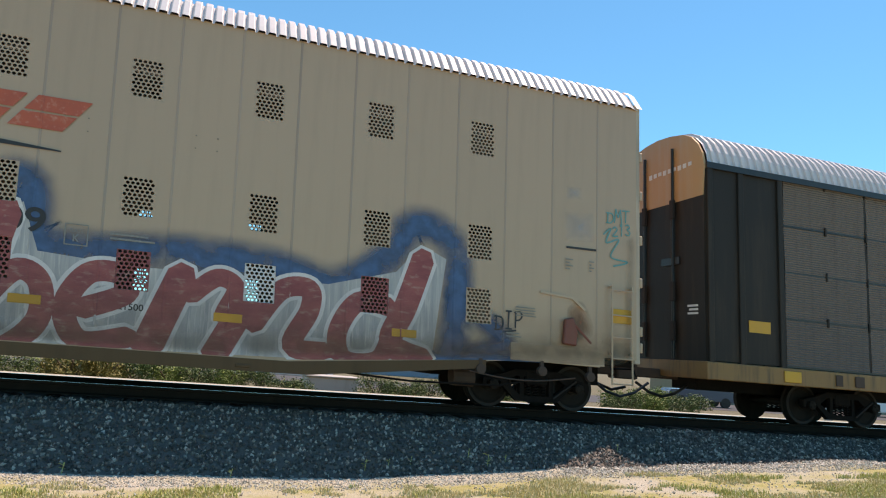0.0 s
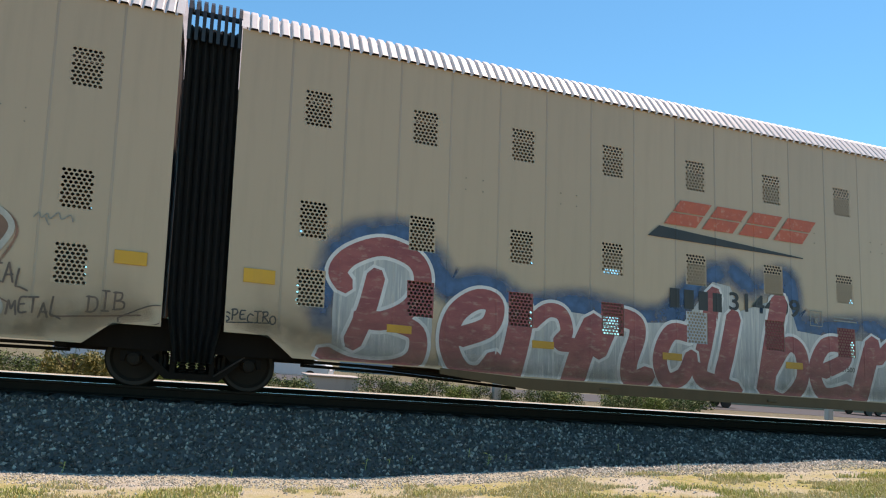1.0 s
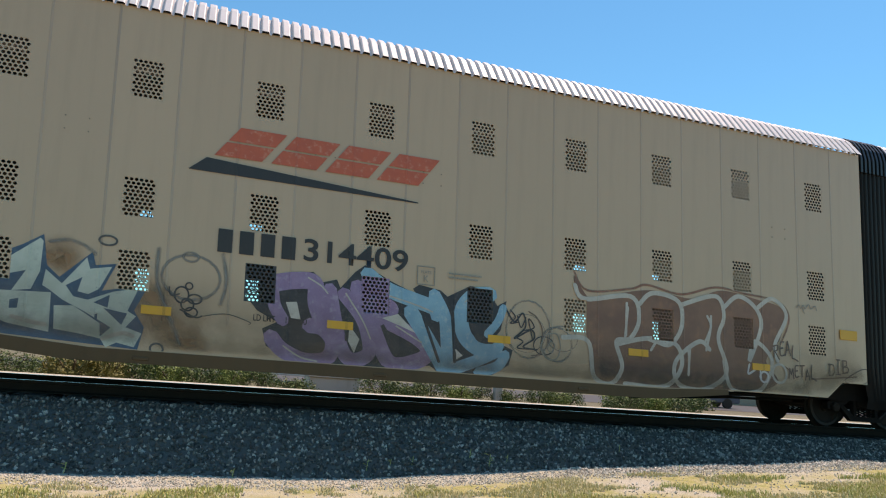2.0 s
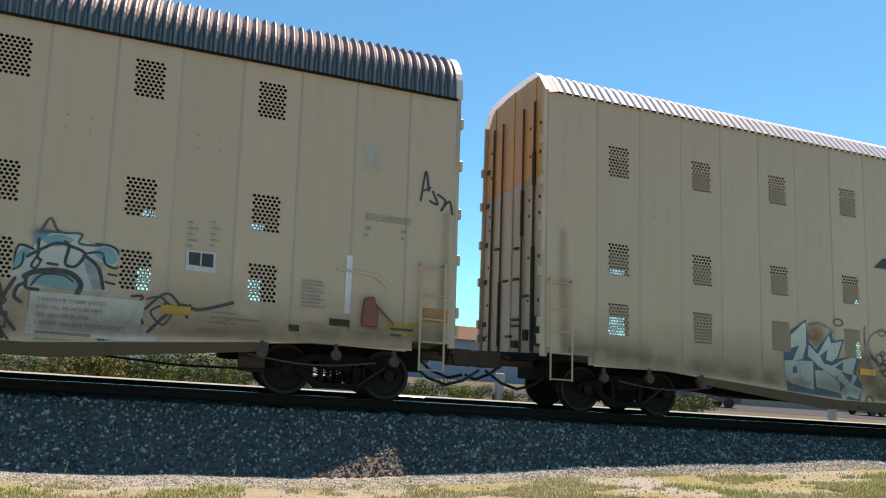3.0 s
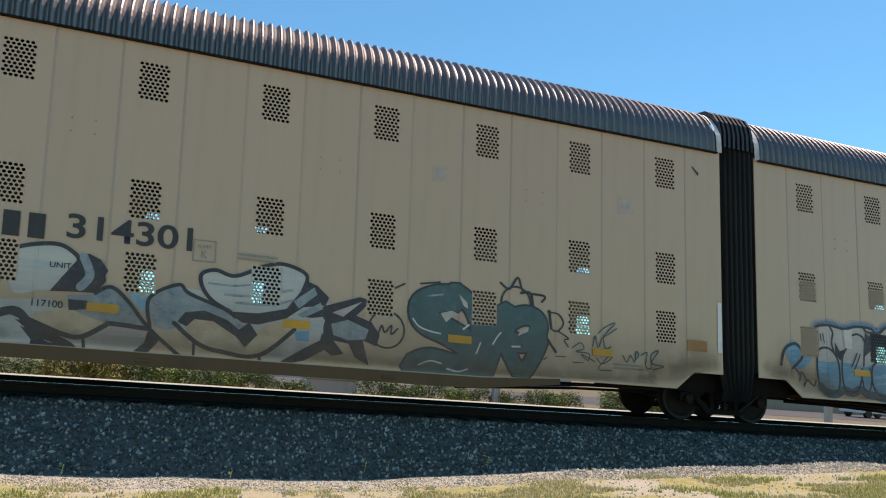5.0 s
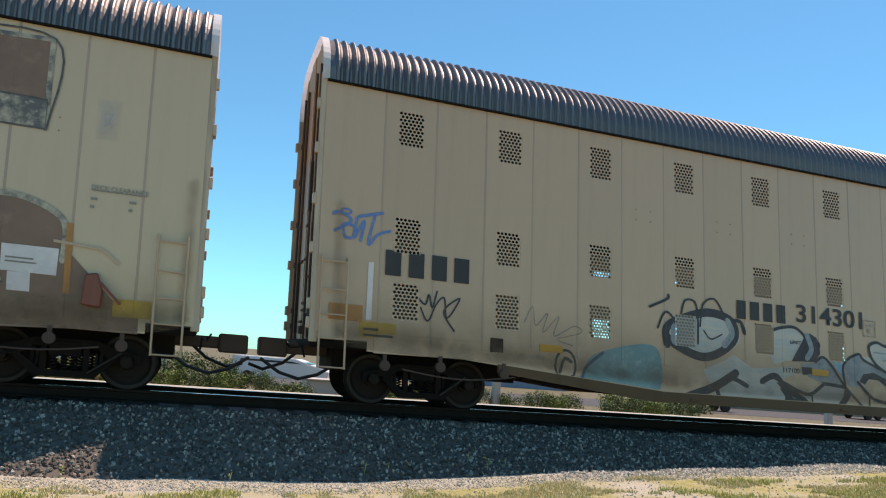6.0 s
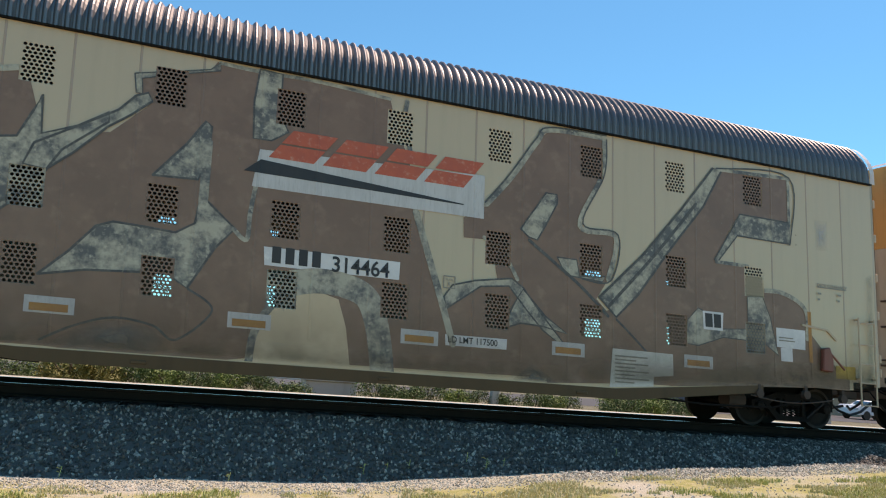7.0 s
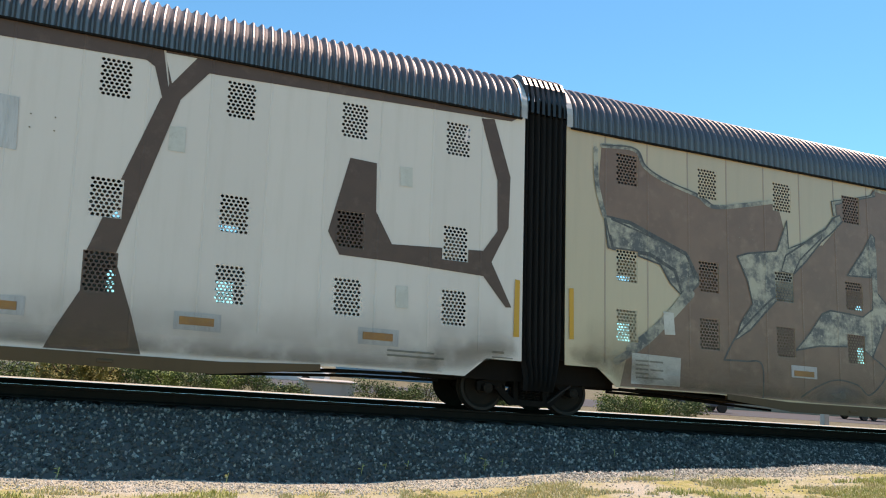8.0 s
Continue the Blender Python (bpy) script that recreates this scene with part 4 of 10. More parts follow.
painted("A1", "graffiti_ground", "", [
    ("fill", [(3.86, 0.66), (3.87, 1.47), (4.52, 1.92), (5.24, 1.79), (5.99, 1.78), (7.21, 1.73), (7.94, 1.72), (8.7, 1.79), (9.37, 2.63), (9.78, 2.58), (10, 2.12), (11.17, 2.54), (11.4, 1.86), (12.66, 1.78), (14, 1.8), (15.56, 1.82), (16.67, 2.14), (17.11, 2.64), (17.54, 2.45), (17.32, 0.74), (15.52, 0.52), (12.78, 0.47), (10.56, 0.43), (7.99, 0.5), (5.09, 0.42), (4.17, 0.48)], PGREY, 2, False)])
painted("A1", "graffiti_letter", "", [
    ("line", [(4.23, 1.15), (4.75, 1.38), (4.85, 1.76), (4.51, 1.81), (4.13, 1.5), (4.04, 1), (4.27, 0.59), (4.62, 0.55), (4.87, 0.82)], PWHITE, 3, 0.467),
    ("line", [(4.23, 1.15), (4.75, 1.38), (4.85, 1.76), (4.51, 1.81), (4.13, 1.5), (4.04, 1), (4.27, 0.59), (4.62, 0.55), (4.87, 0.82)], RED, 4, 0.347)])
painted("A1", "graffiti_letter", "", [
    ("line", [(5.39, 1.7), (5.27, 1.11), (5.1, 0.49)], PWHITE, 3, 0.582),
    ("line", [(5.39, 1.7), (5.27, 1.11), (5.1, 0.49)], RED, 4, 0.462)])
painted("A1", "graffiti_letter", "", [
    ("line", [(5.57, 1.52), (5.86, 1.75), (6.14, 1.71), (6.24, 1.41), (6.09, 1.2), (6.38, 1.19)], PWHITE, 3, 0.374),
    ("line", [(5.57, 1.52), (5.86, 1.75), (6.14, 1.71), (6.24, 1.41), (6.09, 1.2), (6.38, 1.19)], RED, 4, 0.254)])
painted("A1", "graffiti_letter", "", [
    ("line", [(6.79, 1.58), (6.55, 1.09), (6.33, 0.47)], PWHITE, 3, 0.582),
    ("line", [(6.79, 1.58), (6.55, 1.09), (6.33, 0.47)], RED, 4, 0.462)])
painted("A1", "graffiti_letter", "", [
    ("line", [(6.88, 1.12), (7.21, 1.71), (7.62, 1.7), (7.69, 1.46), (7.51, 0.95), (7.55, 0.64), (7.91, 0.76)], PWHITE, 3, 0.467),
    ("line", [(6.88, 1.12), (7.21, 1.71), (7.62, 1.7), (7.69, 1.46), (7.51, 0.95), (7.55, 0.64), (7.91, 0.76)], RED, 4, 0.347)])
painted("A1", "graffiti_letter", "", [
    ("line", [(8.86, 1.57), (8.42, 1.58), (8.17, 1.1), (8.31, 0.7), (8.66, 0.79), (8.87, 1.16)], PWHITE, 3, 0.432),
    ("line", [(8.86, 1.57), (8.42, 1.58), (8.17, 1.1), (8.31, 0.7), (8.66, 0.79), (8.87, 1.16)], RED, 4, 0.312)])
painted("A1", "graffiti_letter", "", [
    ("line", [(9.4, 2.39), (9.18, 1.46), (9.05, 0.85), (9.43, 0.69)], PWHITE, 3, 0.467),
    ("line", [(9.4, 2.39), (9.18, 1.46), (9.05, 0.85), (9.43, 0.69)], RED, 4, 0.347)])
painted("A1", "graffiti_letter", "", [
    ("line", [(9.85, 1.99), (9.69, 1.32), (9.55, 0.74), (9.88, 0.58)], PWHITE, 3, 0.467),
    ("line", [(9.85, 1.99), (9.69, 1.32), (9.55, 0.74), (9.88, 0.58)], RED, 4, 0.347)])
painted("A1", "graffiti_letter", "", [
    ("line", [(10.96, 2.4), (10.75, 1.51), (10.56, 0.62)], PWHITE, 3, 0.536),
    ("line", [(10.96, 2.4), (10.75, 1.51), (10.56, 0.62)], RED, 4, 0.416)])
painted("A1", "graffiti_letter", "", [
    ("line", [(10.71, 1.02), (11.13, 1.56), (11.46, 1.42), (11.47, 0.88), (11.04, 0.46), (10.61, 0.58)], PWHITE, 3, 0.432),
    ("line", [(10.71, 1.02), (11.13, 1.56), (11.46, 1.42), (11.47, 0.88), (11.04, 0.46), (10.61, 0.58)], RED, 4, 0.312)])
painted("A1", "graffiti_letter", "", [
    ("line", [(12.03, 1.1), (12.6, 1.37), (12.52, 1.64), (12.08, 1.61), (11.8, 1.1), (12.03, 0.64), (12.66, 0.74)], PWHITE, 3, 0.432),
    ("line", [(12.03, 1.1), (12.6, 1.37), (12.52, 1.64), (12.08, 1.61), (11.8, 1.1), (12.03, 0.64), (12.66, 0.74)], RED, 4, 0.312)])
painted("A1", "graffiti_letter", "", [
    ("line", [(13.36, 1.72), (13.16, 1.21), (12.9, 0.53)], PWHITE, 3, 0.559),
    ("line", [(13.36, 1.72), (13.16, 1.21), (12.9, 0.53)], RED, 4, 0.439)])
painted("A1", "graffiti_letter", "", [
    ("line", [(13.5, 1.44), (13.87, 1.74), (14.15, 1.6), (13.99, 1.16), (14.31, 1.24)], PWHITE, 3, 0.397),
    ("line", [(13.5, 1.44), (13.87, 1.74), (14.15, 1.6), (13.99, 1.16), (14.31, 1.24)], RED, 4, 0.277)])
painted("A1", "graffiti_letter", "", [
    ("line", [(14.4, 1.53), (14.14, 1.07), (13.86, 0.53)], PWHITE, 3, 0.512),
    ("line", [(14.4, 1.53), (14.14, 1.07), (13.86, 0.53)], RED, 4, 0.392)])
painted("A1", "graffiti_letter", "", [
    ("line", [(14.43, 1.09), (14.83, 1.65), (15.26, 1.71), (15.28, 1.37), (15.03, 0.81), (15.55, 0.74)], PWHITE, 3, 0.432),
    ("line", [(14.43, 1.09), (14.83, 1.65), (15.26, 1.71), (15.28, 1.37), (15.03, 0.81), (15.55, 0.74)], RED, 4, 0.312)])
painted("A1", "graffiti_letter", "", [
    ("line", [(16.57, 1.55), (16.06, 1.59), (15.74, 1.08), (15.86, 0.65), (16.41, 0.68), (16.63, 1.14)], PWHITE, 3, 0.432),
    ("line", [(16.57, 1.55), (16.06, 1.59), (15.74, 1.08), (15.86, 0.65), (16.41, 0.68), (16.63, 1.14)], RED, 4, 0.312)])
painted("A1", "graffiti_letter", "", [
    ("line", [(17.13, 2.41), (16.86, 1.6), (16.62, 0.97), (17.18, 0.73)], PWHITE, 3, 0.512),
    ("line", [(17.13, 2.41), (16.86, 1.6), (16.62, 0.97), (17.18, 0.73)], RED, 4, 0.392)])
logo("A1", 7.92, 3.36, 3.67)
mark("A1", 8.4, 2.06, 0.36, 1.2)
words("A1", "314409", 9.75, 2.12, 0.36, 1.72, LETTER, 3)
plate_box("A1", 11.73, 2.15, 0.3)
bars("A1", 12.33, 2.21, 2, 0.035, 0.75, STENCIL, 1.9)
words("A1", "LD LMT", 11.8, 1.14, 0.1, 0.42, LETTER, 3)
words("A1", "121500", 12.45, 1.13, 0.1, 0.4, LETTER, 3)
reflector("A1", 5.57, 1.08, 0.42, 0.13, YELLOW)
reflector("A1", 8.23, 1.07, 0.42, 0.13, YELLOW)
reflector("A1", 11.08, 1.1, 0.42, 0.13, YELLOW)
reflector("A1", 13.84, 1.08, 0.42, 0.13, YELLOW)
reflector("A1", 16.63, 1.08, 0.42, 0.13, YELLOW)
reflector("A1", 2.96, 1.13, 0.42, 0.13, YELLOW)
reflector("A1", 0.66, 1.71, 0.48, 0.22, YELLOW)
painted("A1", "graffiti_tag", "", [
    ("line", [(0.493, 1.204), (0.462, 1.224), (0.421, 1.211), (0.415, 1.178), (0.477, 1.145), (0.482, 1.108), (0.441, 1.092), (0.405, 1.105)], INK, 3, 0.022),
    ("line", [(0.53, 1.11), (0.535, 1.278)], INK, 3, 0.022),
    ("line", [(0.519, 1.27), (0.586, 1.278), (0.607, 1.236), (0.576, 1.194), (0.535, 1.186)], INK, 3, 0.022),
    ("line", [(0.721, 1.271), (0.659, 1.263), (0.644, 1.203), (0.654, 1.136), (0.726, 1.143)], INK, 3, 0.022),
    ("line", [(0.649, 1.203), (0.701, 1.211)], INK, 3, 0.022),
    ("line", [(0.841, 1.204), (0.794, 1.224), (0.758, 1.171), (0.769, 1.105), (0.835, 1.099)], INK, 3, 0.022),
    ("line", [(0.857, 1.27), (0.96, 1.278)], INK, 3, 0.022),
    ("line", [(0.909, 1.278), (0.903, 1.11)], INK, 3, 0.022),
    ("line", [(0.987, 1.128), (0.992, 1.278)], INK, 3, 0.022),
    ("line", [(0.977, 1.263), (1.049, 1.278), (1.054, 1.226), (0.997, 1.203)], INK, 3, 0.022),
    ("line", [(1.002, 1.203), (1.043, 1.158), (1.085, 1.106)], INK, 3, 0.022),
    ("line", [(1.137, 1.224), (1.096, 1.184), (1.101, 1.118), (1.137, 1.092), (1.178, 1.132), (1.173, 1.198), (1.137, 1.224)], INK, 3, 0.022),
    ("line", [(0.39, 1.07), (1.1, 1.11)], INK, 3, 0.018)])
painted("A1", "graffiti_tag", "", [
    ("line", [(20.66, 3.687), (20.652, 3.494)], TEAL, 3, 0.026),
    ("line", [(20.63, 3.678), (20.75, 3.668), (20.772, 3.571), (20.72, 3.503), (20.63, 3.494)], TEAL, 3, 0.026),
    ("line", [(20.797, 3.52), (20.827, 3.766)], TEAL, 3, 0.026),
    ("line", [(20.827, 3.766), (20.872, 3.619)], TEAL, 3, 0.026),
    ("line", [(20.872, 3.619), (20.924, 3.766)], TEAL, 3, 0.026),
    ("line", [(20.924, 3.766), (20.947, 3.52)], TEAL, 3, 0.026),
    ("line", [(20.963, 3.755), (21.113, 3.766)], TEAL, 3, 0.026),
    ("line", [(21.038, 3.766), (21.031, 3.546)], TEAL, 3, 0.026),
    ("line", [(20.762, 3.397), (20.81, 3.432), (20.852, 3.388), (20.81, 3.326), (20.762, 3.256), (20.864, 3.265)], TEAL, 3, 0.026),
    ("line", [(20.919, 3.459), (20.949, 3.504), (20.943, 3.28)], TEAL, 3, 0.026),
    ("line", [(21.029, 3.484), (21.089, 3.504), (21.113, 3.454), (21.065, 3.414), (21.125, 3.364), (21.089, 3.304), (21.029, 3.324)], TEAL, 3, 0.026),
    ("line", [(20.57, 3.27), (20.72, 3.39), (20.62, 3.12), (20.89, 3.2), (20.72, 2.87), (21.07, 2.8), (20.78, 2.7)], TEAL, 3, 0.03)])
painted("A1", "graffiti_tag", "", [
    ("line", [(18.473, 1.585), (18.465, 1.348)], INK, 3, 0.03),
    ("line", [(18.44, 1.573), (18.572, 1.561), (18.597, 1.443), (18.539, 1.359), (18.44, 1.348)], INK, 3, 0.03),
    ("line", [(18.706, 1.667), (18.698, 1.38)], INK, 3, 0.03),
    ("line", [(18.656, 1.682), (18.755, 1.682)], INK, 3, 0.03),
    ("line", [(18.656, 1.38), (18.755, 1.38)], INK, 3, 0.03),
    ("line", [(18.831, 1.412), (18.84, 1.682)], INK, 3, 0.03),
    ("line", [(18.815, 1.669), (18.922, 1.682), (18.955, 1.615), (18.906, 1.547), (18.84, 1.534)], INK, 3, 0.03),
    ("line", [(18.61, 1.32), (18.84, 1.36)], INK, 3, 0.03)])
reflector("A1", 20.75, 1.66, 0.42, 0.26, YELLOW)
painted("A1", "paint_patch", "", [
    ("fill", [(19.78, 3.58), (20.36, 3.63), (20.39, 3.09), (19.79, 3.05)], PATCH2, 1, False),
    ("fill", [(19.8, 4.06), (20.12, 4.07), (20.12, 3.84), (19.8, 3.83)], PATCH2, 1, False)])
bars("A1", 19.79, 2.71, 4, 0.03, 0.16, STENCIL, 1.9)
bars("A1", 20.27, 2.71, 4, 0.03, 0.1, STENCIL, 1.9)
painted("A1", "stencil_bar", "", [
    ("fill", [(19.81, 2.96), (20.42, 2.97), (20.42, 2.93), (19.81, 2.92)], LETTER, 2, False)])
painted("A1", "rust_stain", "", [
    ("fill", [(19.85, 1.85), (20.14, 1.98), (20.37, 1.55), (20.26, 1.33), (19.97, 1.31), (19.86, 1.6)], RUSTPAINT, 2, True)])
bars("A1", 18.83, 1.76, 4, 0.025, 0.5, STENCIL, 1.9)
bars("A1", 18.66, 1.3, 2, 0.03, 0.35, STENCIL, 1.9)
logo("A2", -13.83, 3.365, 3.67)
mark("A2", -13.33, 2.14, 0.36, 1.2)
words("A2", "314409", -12.02, 2.15, 0.36, 1.72, LETTER, 3)
plate_box("A2", -10.13, 2.13, 0.3)
bars("A2", -9.58, 2.2, 2, 0.035, 0.75, STENCIL, 1.9)
painted("A2", "graffiti_letter", "", [
    ("line", [(-15.61, 1.79), (-15.42, 1.89), (-15.33, 1.7)], PEACHHAZE, 0, 0.6),
    ("line", [(-14.24, 1.4), (-14.14, 1.08), (-13.93, 0.84), (-13.6, 0.69)], PEACHHAZE, 0, 0.9),
    ("fill", [(-16.3, 1.75), (-15.96, 1.93), (-15.7, 2.11), (-15.63, 1.67), (-15.46, 1.52), (-15.05, 1.93), (-15.0, 1.74), (-14.72, 1.79), (-14.89, 1.38), (-14.26, 1.53), (-14.44, 1.13), (-14.29, 0.9), (-14.36, 0.55), (-16.09, 0.48), (-16.2, 0.58)], DKBLUE, 1, False),
    ("fill", [(-16.29, 1.59), (-15.74, 2.05), (-15.7, 2.01), (-15.71, 1.58), (-15.81, 1.31), (-16.05, 1.27), (-15.89, 1.57), (-16.27, 1.45)], PALEGREEN, 2, False),
    ("fill", [(-16.26, 1.26), (-15.55, 1.29), (-15.54, 0.73), (-15.8, 0.77), (-16.1, 0.82), (-16.23, 0.89)], PALEGREEN, 2, False),
    ("fill", [(-16.06, 1.14), (-15.95, 1.17), (-15.96, 1.03), (-16.06, 1.02)], DKBLUE, 3, False),
    ("fill", [(-15.64, 1.61), (-15.42, 1.43), (-15.12, 1.84), (-15.07, 1.68), (-14.78, 1.74), (-14.93, 1.4), (-15.07, 1.31), (-15.21, 1.34), (-15.16, 1.55), (-15.37, 1.41), (-15.26, 1.26), (-15.07, 1.23), (-14.74, 1.38), (-14.4, 1.46), (-14.53, 1.12), (-14.41, 1.05), (-14.54, 0.88), (-14.32, 0.81), (-14.41, 0.6), (-14.65, 0.65), (-14.79, 0.57), (-14.88, 0.71), (-14.74, 0.86), (-15.1, 1.06), (-15.4, 1.2), (-15.58, 1.33), (-15.67, 1.38)], PALEGREEN, 2, False),
    ("fill", [(-15.5, 1.11), (-15.25, 1.13), (-14.89, 0.91), (-14.87, 0.69), (-15.15, 0.74), (-15.48, 0.78)], PALEGREEN, 3, False),
    ("fill", [(-14.99, 1.2), (-14.78, 1.33), (-14.8, 1.14)], DKBLUE, 4, False),
    ("fill", [(-14.85, 1.13), (-14.53, 1.08), (-14.6, 0.91)], DKBLUE, 4, False),
    ("line", [(-16.02, 0.91), (-15.81, 0.86), (-15.59, 0.83)], LILAC, 3, 0.06),
    ("line", [(-14.84, 0.69), (-14.59, 0.79), (-14.43, 0.76)], LILAC, 3, 0.06),
    ("line", [(-15.62, 2.01), (-15.39, 2.06), (-15.17, 2.01), (-15.01, 1.9)], SMOKE, 2, 0.09),
    ("oval", (-14.86, 2.12, 0.12, 0.07), CHARCOAL, 2, 0.03),
    ("line", [(-14.16, 2.09), (-14.15, 1.58), (-13.95, 1.09), (-13.78, 0.69)], SMOKE, 1, 0.1),
    ("line", [(-13.24, 2.11), (-13.17, 1.68), (-13.24, 1.33)], SMOKE, 1, 0.1),
    ("oval", (-13.68, 1.7, 0.42, 0.34), SMOKE, 1, 0.07),
    ("oval", (-13.7, 2.01, 0.11, 0.07), SMOKE, 1, 0.06),
    ("oval", (-13.7, 1.57, 0.05, 0.05), INK, 3, 0.022),
    ("oval", (-13.8, 1.43, 0.1, 0.12), INK, 3, 0.025),
    ("oval", (-13.61, 1.38, 0.1, 0.07), INK, 3, 0.025),
    ("oval", (-13.71, 1.29, 0.09, 0.09), INK, 3, 0.025),
    ("oval", (-13.65, 1.18, 0.09, 0.07), INK, 3, 0.025),
    ("line", [(-13.98, 1.53), (-13.95, 1.41), (-13.83, 1.44)], INK, 3, 0.022),
    ("line", [(-13.81, 1.21), (-13.59, 1.11), (-13.49, 1.14)], INK, 3, 0.022),
    ("oval", (-14.1, 0.6, 0.09, 0.08), CHARCOAL, 3, 0.03),
    ("line", [(-13.47, 1.14), (-13.14, 1.2), (-12.8, 1.11), (-12.8, 1.07)], CHARCOAL, 3, 0.014)])
painted("A2", "graffiti_letter", "", [
    ("fill", [(-12.84, 1.74), (-12.68, 1.86), (-11.85, 1.99), (-11.69, 1.84), (-11.47, 1.91), (-11.41, 1.78), (-11.18, 2.06), (-11.02, 2.19), (-10.59, 1.98), (-10.12, 1.8), (-10.2, 1.89), (-10.09, 1.97), (-9.71, 1.91), (-9.59, 1.82), (-9.19, 2.04), (-8.87, 2.03), (-8.68, 1.75), (-8.51, 1.85), (-8.61, 1.34), (-8.75, 1.16), (-8.38, 1.02), (-8.45, 0.76), (-8.76, 0.52), (-9.17, 0.53), (-9.75, 0.53), (-9.87, 0.65), (-10.64, 0.52), (-11.01, 0.57), (-11.46, 0.46), (-11.77, 0.51), (-12.18, 0.54), (-12.53, 0.77), (-12.6, 1.03), (-12.38, 1.15), (-12.69, 1.3), (-12.9, 1.54)], INK, 1, False),
    ("line", [(-12.51, 1.73), (-12.15, 1.82), (-11.83, 1.81), (-11.78, 1.47), (-11.62, 1.11)], PURPLE, 3, 0.27),
    ("line", [(-12.48, 1.71), (-12.43, 1.41), (-12.29, 1.18)], PURPLE, 3, 0.2),
    ("line", [(-12.47, 0.92), (-12.27, 0.72), (-11.92, 0.59), (-11.58, 0.65), (-11.5, 0.91), (-11.67, 1.11), (-11.89, 1.14)], PURPLE, 3, 0.24),
    ("fill", [(-12.26, 1.47), (-12.09, 1.49), (-12.02, 1.22), (-12.17, 1.23)], PATCH, 4, False),
    ("line", [(-11.58, 1.74), (-11.48, 1.27), (-11.34, 0.79), (-11.15, 0.65), (-10.91, 0.78), (-10.94, 1.08), (-11.06, 1.36), (-11.35, 1.69)], PURPLE, 3, 0.23),
    ("fill", [(-11.24, 1.2), (-11.07, 0.99), (-11.15, 0.76), (-11.25, 0.94)], PATCH, 4, False),
    ("line", [(-11.14, 1.83), (-10.85, 1.19), (-10.55, 0.65), (-10.07, 0.72), (-9.91, 0.9), (-10.13, 1.1), (-10.57, 1.29)], PURPLE, 3, 0.25),
    ("line", [(-11.14, 1.83), (-10.62, 1.58), (-10.56, 1.48), (-10.78, 1.33)], PURPLE, 3, 0.22),
    ("fill", [(-10.71, 1.36), (-10.44, 1.45), (-10.12, 1.16), (-10.4, 1.26)], PATCH, 4, False),
    ("line", [(-10.98, 2.05), (-10.59, 1.82), (-9.82, 1.61), (-9.78, 1.49)], SKYBLUE, 4, 0.25),
    ("line", [(-10.23, 1.51), (-9.93, 1.09), (-9.61, 0.59)], SKYBLUE, 4, 0.26),
    ("line", [(-9.83, 1.83), (-9.64, 1.49), (-9.59, 1.11), (-9.55, 0.6)], SKYBLUE, 4, 0.22),
    ("line", [(-8.81, 1.93), (-9.14, 1.86), (-9.34, 1.56), (-9.25, 1.16), (-8.89, 0.96), (-8.67, 1.07)], SKYBLUE, 4, 0.27),
    ("line", [(-8.57, 1.73), (-8.67, 1.48), (-8.86, 1.25)], SKYBLUE, 4, 0.14),
    ("line", [(-9.43, 0.64), (-9.07, 0.78), (-8.66, 0.98)], SKYBLUE, 4, 0.2),
    ("line", [(-9.02, 0.59), (-8.66, 0.73), (-8.52, 0.93)], SKYBLUE, 4, 0.18),
    ("line", [(-10.01, 1.45), (-9.72, 0.73)], INK, 5, 0.05),
    ("line", [(-9.53, 1.8), (-9.47, 1.22), (-9.44, 0.75)], INK, 5, 0.06),
    ("line", [(-9.17, 1.53), (-9.03, 1.18), (-8.77, 1.14)], INK, 5, 0.1),
    ("fill", [(-9.43, 0.96), (-9.3, 0.86), (-9.42, 0.78)], PATCH, 5, False),
    ("line", [(-10.59, 1.73), (-10.15, 1.63), (-9.85, 1.54)], LILAC, 5, 0.025),
    ("line", [(-11.93, 1.89), (-11.72, 1.78), (-11.61, 1.67)], LILAC, 5, 0.025),
    ("line", [(-12.27, 0.79), (-12.01, 0.64), (-11.74, 0.59)], LILAC, 5, 0.025),
    ("line", [(-11.32, 1.7), (-11.04, 1.31), (-10.89, 1.01)], LILAC, 5, 0.025),
    ("line", [(-10.47, 1.25), (-10.03, 1.02)], LILAC, 5, 0.025),
    ("line", [(-9.28, 1.76), (-9.0, 1.96), (-8.77, 1.96)], LILAC, 5, 0.025),
    ("line", [(-8.44, 1.71), (-8.34, 1.59), (-8.43, 1.48), (-8.27, 1.51)], INK, 3, 0.022),
    ("line", [(-8.3, 1.61), (-8.23, 1.42), (-8.14, 1.6)], INK, 3, 0.022),
    ("line", [(-8.19, 1.37), (-7.98, 1.44), (-8.09, 1.58), (-8.01, 1.24)], INK, 3, 0.022),
    ("oval", (-8.09, 1.4, 0.42, 0.5), SMOKE, 2, 0.05),
    ("oval", (-7.79, 1.14, 0.2, 0.16), INK, 3, 0.02),
    ("line", [(-8.33, 1.24), (-8.19, 1.18), (-8.3, 1.07), (-8.08, 1.06)], INK, 3, 0.022),
    ("oval", (-7.54, 1.18, 0.3, 0.3), SMOKE, 2, 0.06)])
